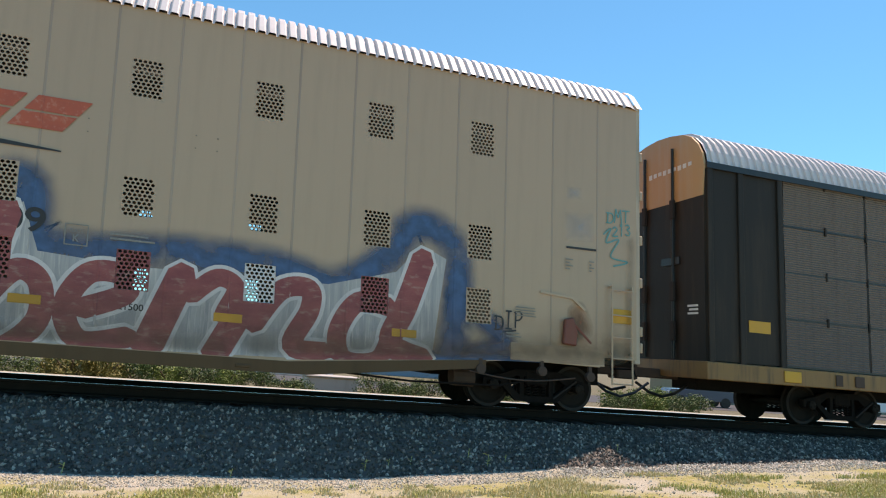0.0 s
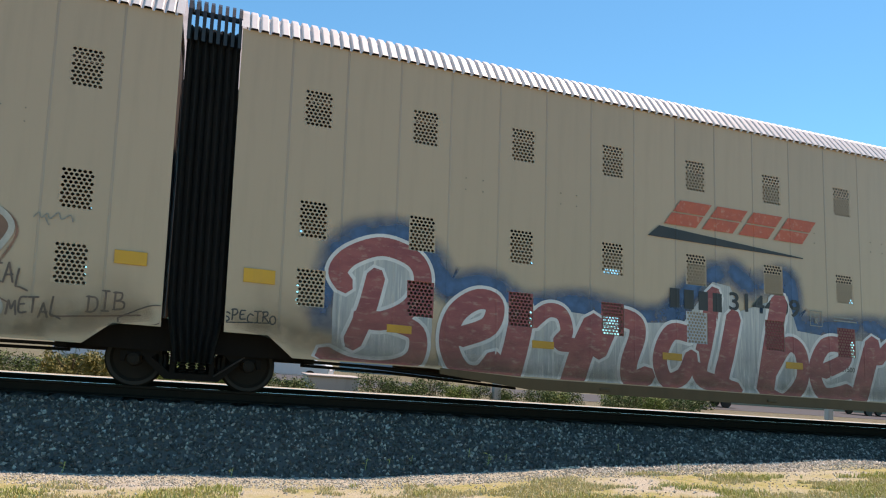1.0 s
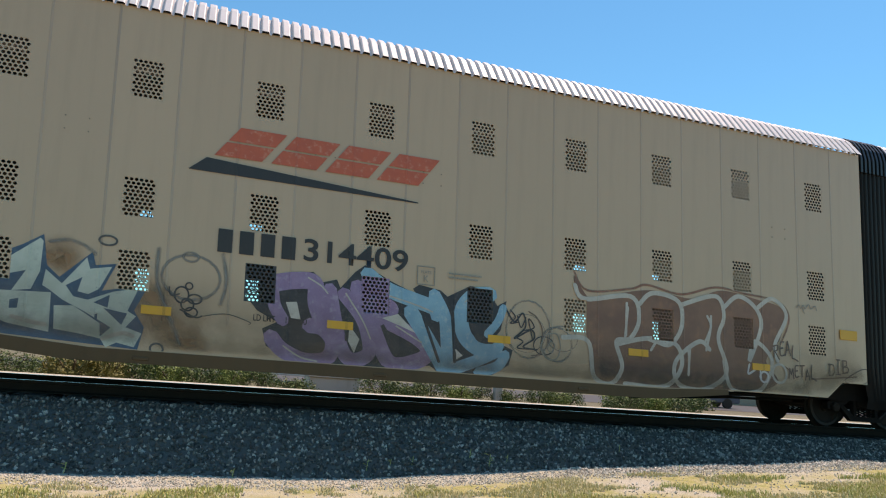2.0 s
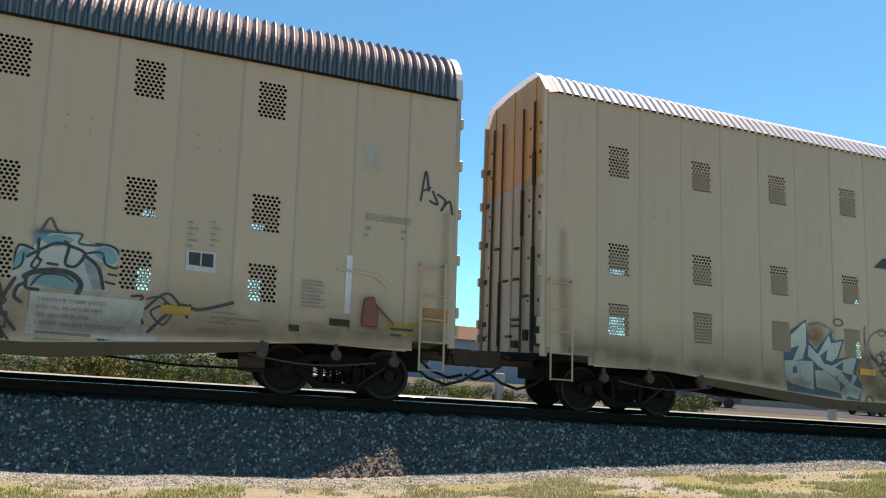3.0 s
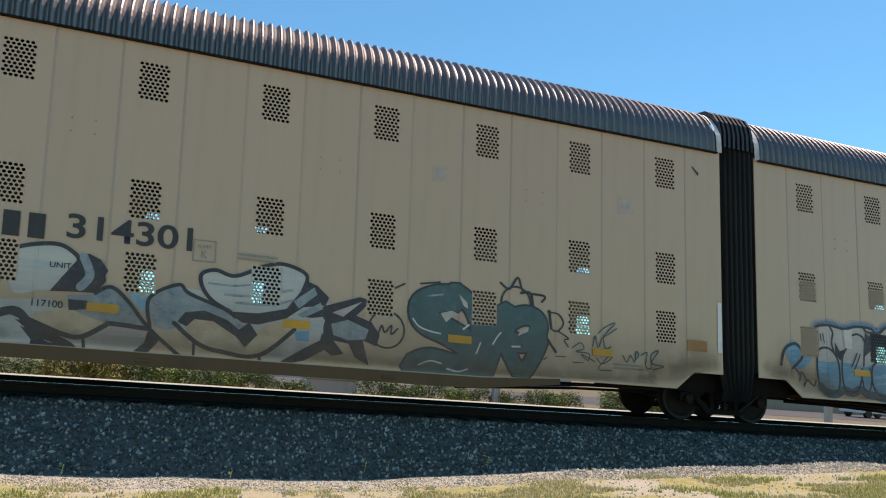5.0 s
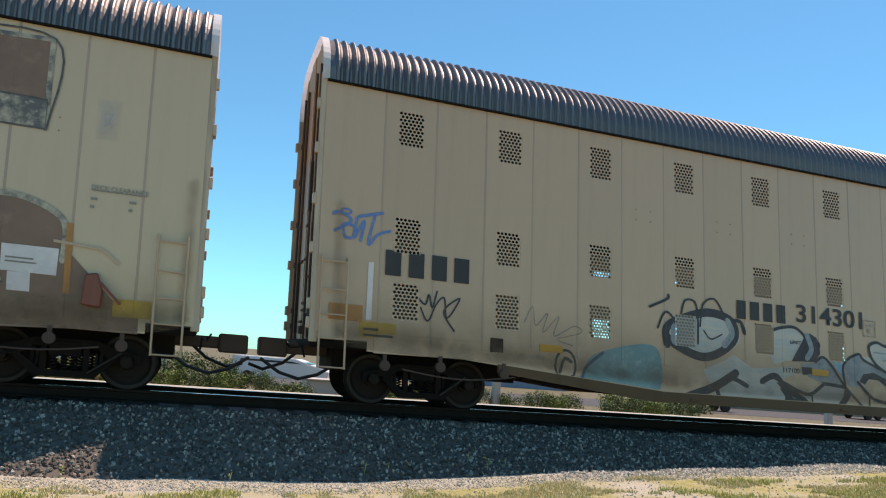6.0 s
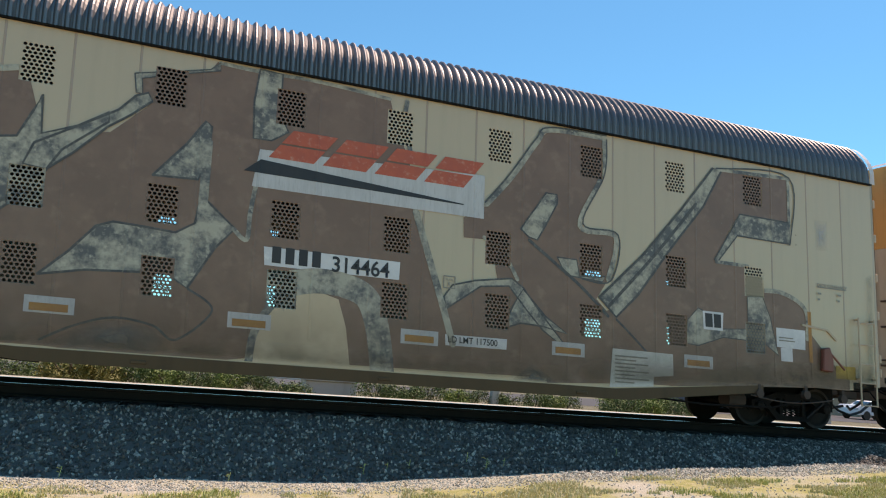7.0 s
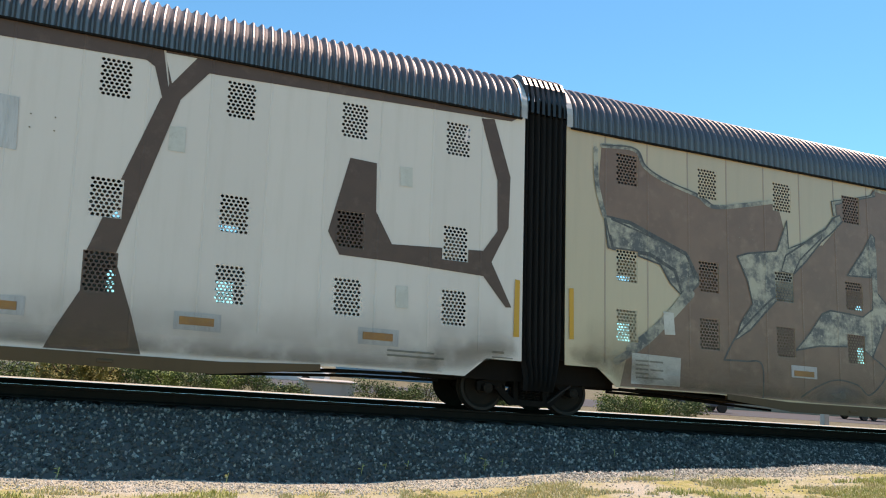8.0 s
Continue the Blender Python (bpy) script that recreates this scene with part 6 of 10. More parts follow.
painted("B1", "graffiti_letter", "", [
    ("line", [(1.78, 1.88), (1.88, 2.04), (2.14, 2.09), (2.33, 2.08), (2.61, 2.05), (2.9, 2.12), (3.3, 2.12), (3.5, 2.02), (3.8, 2.18), (4.32, 2.01), (4.79, 2.13), (5.01, 1.98), (5.34, 2.06), (5.56, 1.94), (5.62, 1.59), (5.49, 1.33)], BLUEHAZE, 0, 0.34),
    ("fill", [(1.78, 1.88), (1.88, 2.04), (2.14, 2.09), (2.33, 2.08), (2.61, 2.05), (2.9, 2.12), (3.3, 2.12), (3.5, 2.02), (3.8, 2.18), (4.32, 2.01), (4.79, 2.13), (5.01, 1.98), (5.34, 2.06), (5.56, 1.94), (5.62, 1.59), (5.49, 1.33), (5.6, 1.19), (5.54, 0.9), (5.3, 0.73), (4.92, 0.74), (4.82, 0.8), (4.66, 0.69), (4.43, 0.74), (4.3, 0.73), (4.04, 0.71), (3.86, 0.77), (3.64, 0.71), (3.34, 0.78), (3.14, 0.8), (2.97, 0.85), (2.76, 0.77), (2.53, 0.82), (2.29, 0.71), (2.01, 0.78), (1.91, 0.99), (1.85, 1.35)], PALEFILL, 1, False),
    ("fill", [(1.86, 1.35), (2.17, 1.35), (2.4, 1.38), (2.74, 1.36), (3.08, 1.3), (3.27, 1.35), (3.62, 1.4), (4.02, 1.36), (4.33, 1.38), (4.65, 1.39), (4.91, 1.43), (5.24, 1.34), (5.62, 1.3), (5.54, 0.9), (5.3, 0.76), (4.92, 0.77), (4.66, 0.74), (4.43, 0.77), (4.04, 0.74), (3.86, 0.79), (3.64, 0.74), (3.34, 0.81), (3.14, 0.83), (2.96, 0.88), (2.76, 0.8), (2.53, 0.84), (2.29, 0.73), (2.03, 0.8), (1.91, 0.99)], MIDBLUE, 2, False),
    ("line", [(1.78, 1.88), (1.88, 2.04), (2.14, 2.09), (2.33, 2.08), (2.61, 2.05), (2.9, 2.12), (3.3, 2.12), (3.5, 2.02), (3.8, 2.18), (4.32, 2.01), (4.79, 2.13), (5.01, 1.98), (5.34, 2.06), (5.56, 1.94), (5.62, 1.59), (5.49, 1.33)], INK, 3, 0.055),
    ("line", [(1.93, 0.86), (2.1, 0.74), (2.33, 0.72), (2.53, 0.81), (2.76, 0.77), (2.98, 0.84), (3.16, 0.76), (3.39, 0.74), (3.64, 0.7), (3.89, 0.76), (4.09, 0.68), (4.35, 0.7), (4.61, 0.69), (4.82, 0.77), (5.08, 0.69), (5.41, 0.77), (5.58, 0.98)], DKBLUE, 2, 0.17),
    ("line", [(1.87, 1.48), (1.87, 1.08), (1.95, 0.83), (2.15, 0.72), (2.38, 0.8), (2.44, 1.04), (2.4, 1.4), (2.21, 1.61), (1.97, 1.61), (1.85, 1.46)], INK, 3, 0.045),
    ("line", [(1.83, 1.89), (1.78, 1.7), (1.93, 1.59)], INK, 3, 0.05),
    ("fill", [(2.34, 1.76), (2.46, 1.59), (2.63, 1.65), (2.47, 1.39), (2.33, 1.53)], INK, 3, False),
    ("line", [(2.22, 2.06), (2.29, 1.94), (2.25, 1.75), (2.3, 1.57)], INK, 3, 0.045),
    ("line", [(2.63, 1.65), (2.52, 1.45), (2.51, 1.04), (2.61, 0.79), (2.9, 0.83), (3.02, 1.08), (3.03, 1.27)], INK, 3, 0.045),
    ("line", [(2.72, 1.91), (2.96, 1.97), (3.13, 1.84), (3.1, 1.51), (3.08, 1.32)], INK, 3, 0.045),
    ("line", [(2.76, 1.29), (2.92, 1.58)], INK, 4, 0.03),
    ("line", [(2.84, 1.25), (3.0, 1.56)], INK, 4, 0.03),
    ("fill", [(3.15, 2.03), (3.4, 1.87), (3.31, 1.67), (3.1, 1.51)], INK, 3, False),
    ("fill", [(3.35, 1.91), (3.7, 1.97), (3.99, 1.93), (3.93, 1.68), (3.71, 1.56), (3.51, 1.64)], INK, 3, False),
    ("line", [(3.1, 2.14), (3.2, 2.04), (3.5, 2.02), (3.7, 1.95)], INK, 3, 0.05),
    ("line", [(3.02, 1.08), (3.09, 0.86), (3.22, 0.84), (3.29, 1.1), (3.24, 1.29)], INK, 3, 0.04),
    ("line", [(3.32, 1.34), (3.47, 1.45), (3.72, 1.5), (3.94, 1.4), (4.05, 1.17), (3.98, 0.9), (3.74, 0.75), (3.49, 0.77), (3.33, 0.92), (3.29, 1.15), (3.32, 1.34)], INK, 3, 0.05),
    ("line", [(3.9, 2.06), (4.16, 2.14), (4.3, 1.96), (4.22, 1.71), (3.94, 1.46)], INK, 3, 0.045),
    ("line", [(4.02, 1.43), (4.23, 1.47), (4.42, 1.29), (4.42, 1.01), (4.29, 0.79)], INK, 3, 0.05),
    ("fill", [(4.27, 1.71), (4.43, 1.8), (4.48, 1.67), (4.35, 1.58)], INK, 3, False),
    ("line", [(4.31, 1.52), (4.54, 1.61), (4.81, 1.47), (4.93, 1.19), (4.85, 0.89), (4.66, 0.74)], INK, 3, 0.05),
    ("line", [(4.74, 2.12), (4.96, 1.93), (4.91, 1.63), (4.81, 1.47)], INK, 3, 0.045),
    ("line", [(4.66, 1.68), (4.78, 1.91)], INK, 4, 0.03),
    ("line", [(4.75, 1.66), (4.87, 1.87)], INK, 4, 0.03),
    ("line", [(4.38, 2.01), (4.53, 2.06), (4.72, 2.12)], INK, 3, 0.05),
    ("fill", [(4.99, 1.32), (5.18, 1.7), (5.27, 1.46), (5.13, 1.35)], INK, 3, False),
    ("line", [(4.93, 1.24), (5.13, 1.37), (5.4, 1.36), (5.6, 1.18), (5.54, 0.9), (5.25, 0.73)], INK, 3, 0.05),
    ("line", [(3.38, 1.11), (3.72, 1.16)], SKYBLUE, 3, 0.06),
    ("line", [(3.43, 0.98), (3.68, 1.01)], SKYBLUE, 3, 0.05),
    ("line", [(4.23, 1.18), (4.76, 1.18)], SKYBLUE, 3, 0.05),
    ("line", [(5.13, 1.11), (5.4, 1.1)], SKYBLUE, 3, 0.05),
    ("line", [(1.96, 1.9), (1.98, 1.77)], INK, 4, 0.025),
    ("line", [(2.03, 1.91), (2.06, 1.73)], INK, 4, 0.025),
    ("fill", [(2.56, 2.03), (2.79, 2.05), (2.78, 1.66), (2.59, 1.66)], PATCH, 5, False)])
painted("B1", "graffiti_letter", "", [
    ("line", [(15.05, 2.06), (15.37, 1.9), (15.58, 1.73), (15.64, 1.59)], BLUEHAZE, 0, 0.5),
    ("fill", [(14.7, 1.5), (14.77, 1.89), (14.95, 1.89), (15.17, 2.13), (15.52, 2.16), (15.74, 2.01), (16.01, 2.07), (16.12, 1.88), (16.06, 1.74), (15.79, 1.8), (15.99, 1.37), (15.64, 1.34), (14.91, 1.33), (14.78, 1.13), (14.76, 1.36)], WASH, 1, False),
    ("fill", [(15.01, 1.39), (15.06, 1.55), (15.32, 1.63), (15.53, 1.56), (15.57, 1.34)], AQUA, 3, True),
    ("fill", [(14.7, 1.54), (14.81, 1.85), (14.93, 1.86), (14.85, 1.66)], AQUA, 2, True),
    ("fill", [(15.74, 1.94), (15.95, 2.01), (16.07, 1.87), (16.01, 1.77), (15.85, 1.82)], AQUA, 2, True),
    ("fill", [(15.58, 1.87), (15.79, 1.8), (15.93, 1.42), (15.78, 1.36)], STEEL, 2, False),
    ("fill", [(15.07, 2.02), (15.26, 2.12), (15.47, 2.06), (15.26, 1.94)], AQUA, 2, True),
    ("line", [(15.03, 2.11), (15.15, 2.34), (15.28, 2.16), (15.57, 2.16), (15.55, 2.02), (15.84, 2.02)], CHARCOAL, 3, 0.035),
    ("line", [(15.0, 2.13), (15.31, 2.16)], CHARCOAL, 3, 0.04),
    ("line", [(14.9, 1.76), (15.05, 1.87), (15.26, 1.99), (15.47, 1.96), (15.63, 1.88), (15.53, 1.69), (15.39, 1.71), (15.42, 1.96), (15.36, 2.03)], INK, 3, 0.045),
    ("line", [(15.03, 2.03), (15.03, 1.77), (15.08, 1.73)], INK, 3, 0.04),
    ("line", [(15.05, 1.84), (14.96, 1.64), (15.02, 1.61), (15.08, 1.73)], INK, 3, 0.03),
    ("line", [(14.88, 1.47), (15.01, 1.55), (15.27, 1.6), (15.48, 1.57), (15.61, 1.44), (15.57, 1.29)], INK, 4, 0.075),
    ("line", [(14.92, 1.52), (14.91, 1.33), (15.07, 1.3)], INK, 4, 0.05),
    ("line", [(14.98, 1.36), (15.11, 1.52), (15.37, 1.54), (15.51, 1.46)], INK, 4, 0.03),
    ("line", [(14.68, 1.44), (14.73, 1.7), (14.79, 1.91), (14.97, 1.87)], INK, 3, 0.035),
    ("line", [(14.71, 1.54), (14.83, 1.63), (14.85, 1.8)], INK, 3, 0.03),
    ("line", [(15.63, 1.88), (15.85, 1.92), (15.92, 1.76), (16.07, 1.72), (16.12, 1.85), (16.01, 2.02), (15.77, 2.04)], INK, 3, 0.035),
    ("line", [(15.63, 1.86), (15.82, 1.7), (15.91, 1.4)], INK, 3, 0.05),
    ("line", [(14.9, 1.38), (14.81, 1.32), (14.78, 1.18), (14.87, 1.11)], INK, 3, 0.05),
    ("line", [(15.96, 1.62), (16.08, 1.61)], INK, 3, 0.03),
    ("line", [(15.93, 1.5), (16.06, 1.48)], INK, 3, 0.03),
    ("line", [(15.16, 1.69), (15.29, 1.68)], INK, 3, 0.04)])
painted("B1", "graffiti_haze", "", [
    ("line", [(1.79, 1.45), (1.81, 1.94), (2.07, 2.1), (2.41, 2.1), (2.6, 2.04), (2.95, 2.11), (3.27, 2.04), (3.67, 2.13), (3.84, 2.02), (4.08, 2.12), (4.68, 2.07), (5.34, 2.01), (5.65, 1.77), (5.55, 1.45)], BLUEHAZE, 0, 0.13)])
painted("B1", "graffiti_fill", "", [
    ("fill", [(5.68, 1.46), (5.85, 1.89), (6.3, 2.03), (6.79, 1.8), (6.9, 1.35), (6.72, 1.05), (6.32, 0.53), (6.03, 0.82), (5.88, 1.07), (5.71, 1.24)], HEADGREY, 1, True)])
painted("B1", "graffiti_outline", "", [
    ("line", [(5.97, 1.49), (5.78, 1.29), (5.7, 1.51), (5.85, 1.84), (6.31, 2.01), (6.79, 1.8), (6.92, 1.35), (6.72, 1.01), (6.32, 0.53), (6.03, 0.91), (5.97, 1.08)], INK, 2, 0.055),
    ("oval", (6.28, 1.52, 0.16, 0.36), INK, 3, 0.03),
    ("oval", (6.53, 1.54, 0.17, 0.36), INK, 3, 0.03),
    ("oval", (6.28, 1.52, 0.08, 0.1), INK, 3, 0.03),
    ("oval", (6.53, 1.51, 0.08, 0.1), INK, 3, 0.03),
    ("oval", (6.16, 1.07, 0.04, 0.04), INK, 3, 0),
    ("oval", (5.93, 1.39, 0.2, 0.18), INK, 3, 0.04)])
painted("B1", "graffiti_detail", "", [
    ("fill", [(6.98, 1.17), (7.14, 1.32), (7.39, 1.2), (7.35, 0.92), (7.16, 0.77), (7.1, 0.53), (6.98, 0.57), (7.01, 0.85)], HEADGREY, 1, True),
    ("line", [(6.72, 1.01), (6.96, 0.98)], INK, 2, 0.04),
    ("oval", (7.08, 1.18, 0.06, 0.07), INK, 2, 0.03),
    ("oval", (7.22, 1.21, 0.06, 0.07), INK, 2, 0.03),
    ("oval", (7.35, 1.12, 0.06, 0.07), INK, 2, 0.03),
    ("oval", (7.06, 1.04, 0.06, 0.07), INK, 2, 0.03),
    ("oval", (7.2, 1.05, 0.06, 0.07), INK, 2, 0.03),
    ("oval", (7.32, 0.96, 0.06, 0.07), INK, 2, 0.03),
    ("oval", (7.16, 0.9, 0.06, 0.07), INK, 2, 0.03),
    ("oval", (7.09, 0.72, 0.06, 0.07), INK, 2, 0.03)])
words("B1", "Coaches", 5.48, 0.42, 0.2, 0.66, INK, 3)
words("B1", "2012", 7.36, 0.9, 0.2, 0.5, INK, 3)
words("B1", "GIO", 7.3, 0.53, 0.24, 0.42, INK, 3)
painted("B1", "graffiti_tag", "", [
    ("oval", (6.73, 0.72, 0.08, 0.09), INK, 3, 0.03)])
painted("B1", "graffiti_fill", "", [
    ("fill", [(1.07, 1.53), (1.26, 1.72), (1.49, 1.58), (1.75, 1.45), (1.52, 1.18), (1.24, 1.2)], MIDBLUE, 1, True),
    ("line", [(0.96, 1.21), (1.07, 1.53), (1.34, 1.65), (1.5, 1.42), (1.24, 1.16)], INK, 2, 0.06),
    ("line", [(1.31, 1.16), (1.42, 1.05)], INK, 3, 0.035),
    ("line", [(1.4, 0.93), (1.46, 1.1), (1.57, 0.95)], INK, 3, 0.035),
    ("line", [(1.51, 0.83), (1.61, 0.95), (1.76, 0.85), (1.82, 0.97)], INK, 3, 0.035)])
painted("B1", "graffiti_haze", "", [
    ("line", [(12.78, 1.55), (13.09, 1.15), (13.21, 0.63)], SMOKE, 2, 0.04),
    ("oval", (13.05, 1.15, 0.38, 0.5), SMOKE, 2, 0.03),
    ("oval", (13.95, 1.21, 0.35, 0.55), SMOKE, 2, 0.03),
    ("oval", (13.36, 1.6, 0.25, 0.28), SMOKE, 2, 0.03),
    ("line", [(13.55, 1.4), (13.61, 1.08), (13.73, 0.66)], INK, 2, 0.03),
    ("line", [(12.78, 1.66), (13.03, 1.57), (12.97, 1.78)], INK, 2, 0.05),
    ("line", [(13.7, 1.95), (13.89, 1.64), (14.1, 1.88), (14.16, 1.66)], INK, 2, 0.03)])
painted("B1", "notice_patch", "", [
    ("fill", [(14.98, 1.28), (16.5, 1.28), (16.39, 0.65), (14.95, 0.68)], PATCH, 4, False)])
words("B1", "3 INCH HF COMP SHOES", 15.07, 1.15, .055, 0.9, STENCIL, 6)
words("B1", "SPECIAL BRAKE BEAMS", 15.07, 1.04, .055, 0.855, STENCIL, 6)
words("B1", "SEE BADGE PLATE", 15.07, 0.93, .055, 0.675, STENCIL, 6)
words("B1", "1-WEAR 28 INCH WHEELS ONLY", 15.07, 0.82, .055, 1.17, STENCIL, 6)
bars("B1", 15.07, 0.69, 4, 0.05, 0.8, STENCIL, 1.9)
painted("B1", "graffiti_tag", "", [
    ("line", [(14.5, 1.47), (14.62, 1.15), (14.5, 0.81), (14.67, 0.61)], INK, 3, 0.07),
    ("line", [(14.77, 1.44), (14.62, 1.04), (14.82, 0.72)], INK, 3, 0.05),
    ("fill", [(15.96, 0.79), (16.24, 0.7), (15.99, 0.55)], TEAL, 3, False),
    ("line", [(16.49, 1.16), (16.8, 1.42), (17.09, 1.09)], INK, 3, 0.04),
    ("line", [(16.55, 0.83), (16.95, 1.25), (17.25, 1.22), (17.73, 1.37)], INK, 3, 0.05)])
reflector("B1", 2.82, 1.12, 0.42, 0.13, YELLOW)
reflector("B1", 5.59, 1.13, 0.42, 0.13, YELLOW)
reflector("B1", 8.35, 1.13, 0.42, 0.13, YELLOW)
reflector("B1", 11.03, 1.11, 0.42, 0.13, YELLOW)
reflector("B1", 13.81, 1.09, 0.42, 0.13, YELLOW)
reflector("B1", 16.71, 1.12, 0.42, 0.13, YELLOW)
bars("B1", 17.01, 2.52, 5, 0.035, 0.16, STENCIL, 2.6)
bars("B1", 17.35, 2.56, 5, 0.035, 0.12, STENCIL, 2.6)
painted("B1", "placard", "", [
    ("fill", [(17.02, 2.11), (17.45, 2.11), (17.45, 1.79), (17.02, 1.8)], STENCIL2, 2, False),
    ("fill", [(17.05, 2.08), (17.22, 2.08), (17.22, 1.88), (17.06, 1.89)], LETTER, 3, False),
    ("fill", [(17.24, 2.08), (17.41, 2.08), (17.41, 1.88), (17.24, 1.88)], LETTER, 3, False)])
painted("B1", "stencil_bar", "", [
    ("fill", [(19.74, 2.94), (20.49, 2.94), (20.49, 2.96), (19.74, 2.96)], STENCIL, 2, False)])
words("B1", "DECK CLEARANCE", 19.74, 2.98, 0.07, 0.78, STENCIL, 3)
bars("B1", 19.74, 2.78, 2, 0.05, 0.1, STENCIL, 2.4)
bars("B1", 20.35, 2.79, 2, 0.05, 0.1, STENCIL, 2.4)
painted("B1", "white_reflector", "", [
    ("fill", [(19.46, 2.31), (19.56, 2.31), (19.55, 1.37), (19.45, 1.37)], PWHITE, 2, False)])
painted("B1", "graffiti_tag", "", [
    ("line", [(20.67, 3.38), (20.75, 3.9), (20.81, 3.57)], INK, 3, 0.035),
    ("line", [(20.7, 3.55), (20.84, 3.63)], INK, 3, 0.03),
    ("line", [(20.88, 3.57), (20.97, 3.36), (20.83, 3.4)], INK, 3, 0.035),
    ("line", [(20.97, 3.53), (21.11, 3.43), (21.03, 3.25), (21.18, 3.44), (21.24, 3.22)], INK, 3, 0.035)])
bars("B1", 18.76, 1.82, 8, 0.03, 0.45, STENCIL, 1.9)
bars("B1", 17.41, 1.19, 3, 0.035, 0.75, STENCIL, 2.2)
words("B1", "RELEASE ROD", 17.22, 0.88, 0.075, 0.48, STENCIL, 3)
words("B1", "LIFT AND", 19.43, 1.08, 0.07, 0.3, STENCIL, 3)
words("B1", "JACK HERE", 19.38, 1.02, 0.07, 0.4, STENCIL, 3)
painted("B1", "badge_plate", "", [
    ("fill", [(19.22, 1.12), (19.55, 1.12), (19.55, 1.27), (19.22, 1.27)], GRIME, 2, False),
    ("fill", [(18.59, 1.02), (18.89, 1.02), (18.89, 1.12), (18.59, 1.12)], GRIME, 2, False)])
painted("B1", "caution_plate", "", [
    ("fill", [(20.15, 1.07), (20.63, 1.07), (20.63, 1.31), (20.15, 1.31)], CAUTION, 2, False)])
bars("B1", 20.22, 1.17, 2, 0.05, 0.38, LETTER, 1.9)
reflector("B1", 20.78, 1.36, 0.42, 0.22, AMBER)
painted("B1", "paint_patch", "", [
    ("fill", [(19.62, 4.25), (20, 4.28), (19.99, 3.74), (19.61, 3.71)], PATCH2, 1, False)])
painted("B1", "graffiti_tag", "", [
    ("line", [(14.34, 1.36), (14.56, 1.38), (14.44, 1.24)], INK, 3, 0.03),
    ("line", [(14.46, 1.34), (14.42, 1.1), (14.62, 1.15)], INK, 3, 0.03),
    ("line", [(14.56, 1.2), (14.68, 1.12), (14.57, 1)], INK, 3, 0.03),
    ("line", [(14.59, 1), (14.52, 0.92), (14.39, 0.89), (14.47, 0.8), (14.38, 0.72)], INK, 3, 0.045),
    ("line", [(14.57, 1), (14.6, 0.55)], INK, 3, 0.05),
    ("line", [(14.6, 0.88), (14.7, 0.95), (14.69, 0.75), (14.63, 0.74), (14.76, 0.56)], INK, 3, 0.035)])
painted("B1", "graffiti_tag", "", [
    ("line", [(16.3, 1.33), (16.45, 1.34), (16.37, 1.16), (16.48, 0.95)], INK, 3, 0.04),
    ("line", [(16.51, 1.31), (16.68, 1.36), (16.77, 1.27), (16.57, 1.13), (16.75, 0.95), (16.88, 1.18), (16.79, 1.29)], INK, 3, 0.03),
    ("line", [(16.88, 1.22), (17.13, 1.28)], INK, 3, 0.025),
    ("line", [(16.88, 1.15), (17.13, 1.2)], INK, 3, 0.025)])
painted("B1", "graffiti_tag", "", [
    ("line", [(13, 1.94), (13.03, 1.35)], INK, 3, 0.022),
    ("line", [(12.79, 1.67), (13, 1.7)], INK, 3, 0.03),
    ("line", [(12.78, 1.58), (13, 1.62)], INK, 3, 0.03),
    ("line", [(13.52, 1.84), (13.65, 1.91), (13.7, 1.55), (13.59, 1.49), (14.1, 1.56)], INK, 3, 0.028),
    ("line", [(14.04, 1.87), (14.01, 1.64), (13.76, 1.66)], INK, 3, 0.025)])
painted("B1", "graffiti_tag", "", [
    ("line", [(12.71, 0.99), (12.82, 0.97), (12.89, 0.81), (12.86, 0.57), (12.73, 0.61), (12.65, 0.8), (12.71, 0.99)], TAGBROWN, 3, 0.022),
    ("line", [(13.01, 1.42), (13.24, 1.28), (13.35, 1.01), (13.39, 0.65), (13.27, 0.57)], TAGBROWN, 3, 0.022),
    ("line", [(13.69, 1.41), (13.96, 1.53), (14.12, 1.4), (14.23, 1.08), (14.2, 0.71), (13.99, 0.6)], TAGBROWN, 3, 0.022)])
painted("B1", "graffiti_fill", "", [
    ("fill", [(15.94, 0.82), (16.51, 0.91), (16.68, 0.74), (16.41, 0.56), (15.94, 0.51)], WASH, 1, True),
    ("fill", [(15.87, 0.83), (16.02, 0.82), (16.01, 0.53), (15.88, 0.53)], DKBLUE, 2, False)])
mark("B2", -13.31, 2.06, 0.36, 1.2)
words("B2", "314301", -11.85, 2.12, 0.36, 1.72, LETTER, 3)
plate_box("B2", -10.11, 2.15, 0.32)
bars("B2", -9.46, 2.15, 2, 0.035, 0.8, STENCIL, 1.9)
painted("B2", "graffiti_ground", "", [
    ("fill", [(-10.78, 1.33), (-10.25, 1.56), (-9.59, 1.44), (-9.28, 1.09), (-8.5, 1.44), (-8.21, 1.71), (-7.88, 1.21), (-8.89, 0.89), (-10.03, 0.85)], WASH, 1, True),
    ("fill", [(-14.11, 1.02), (-13.37, 1.34), (-12.97, 1.13), (-11.99, 1.22), (-11.47, 0.91), (-10.77, 0.97), (-10.93, 0.61), (-13.84, 0.44)], WASH, 1, False)])
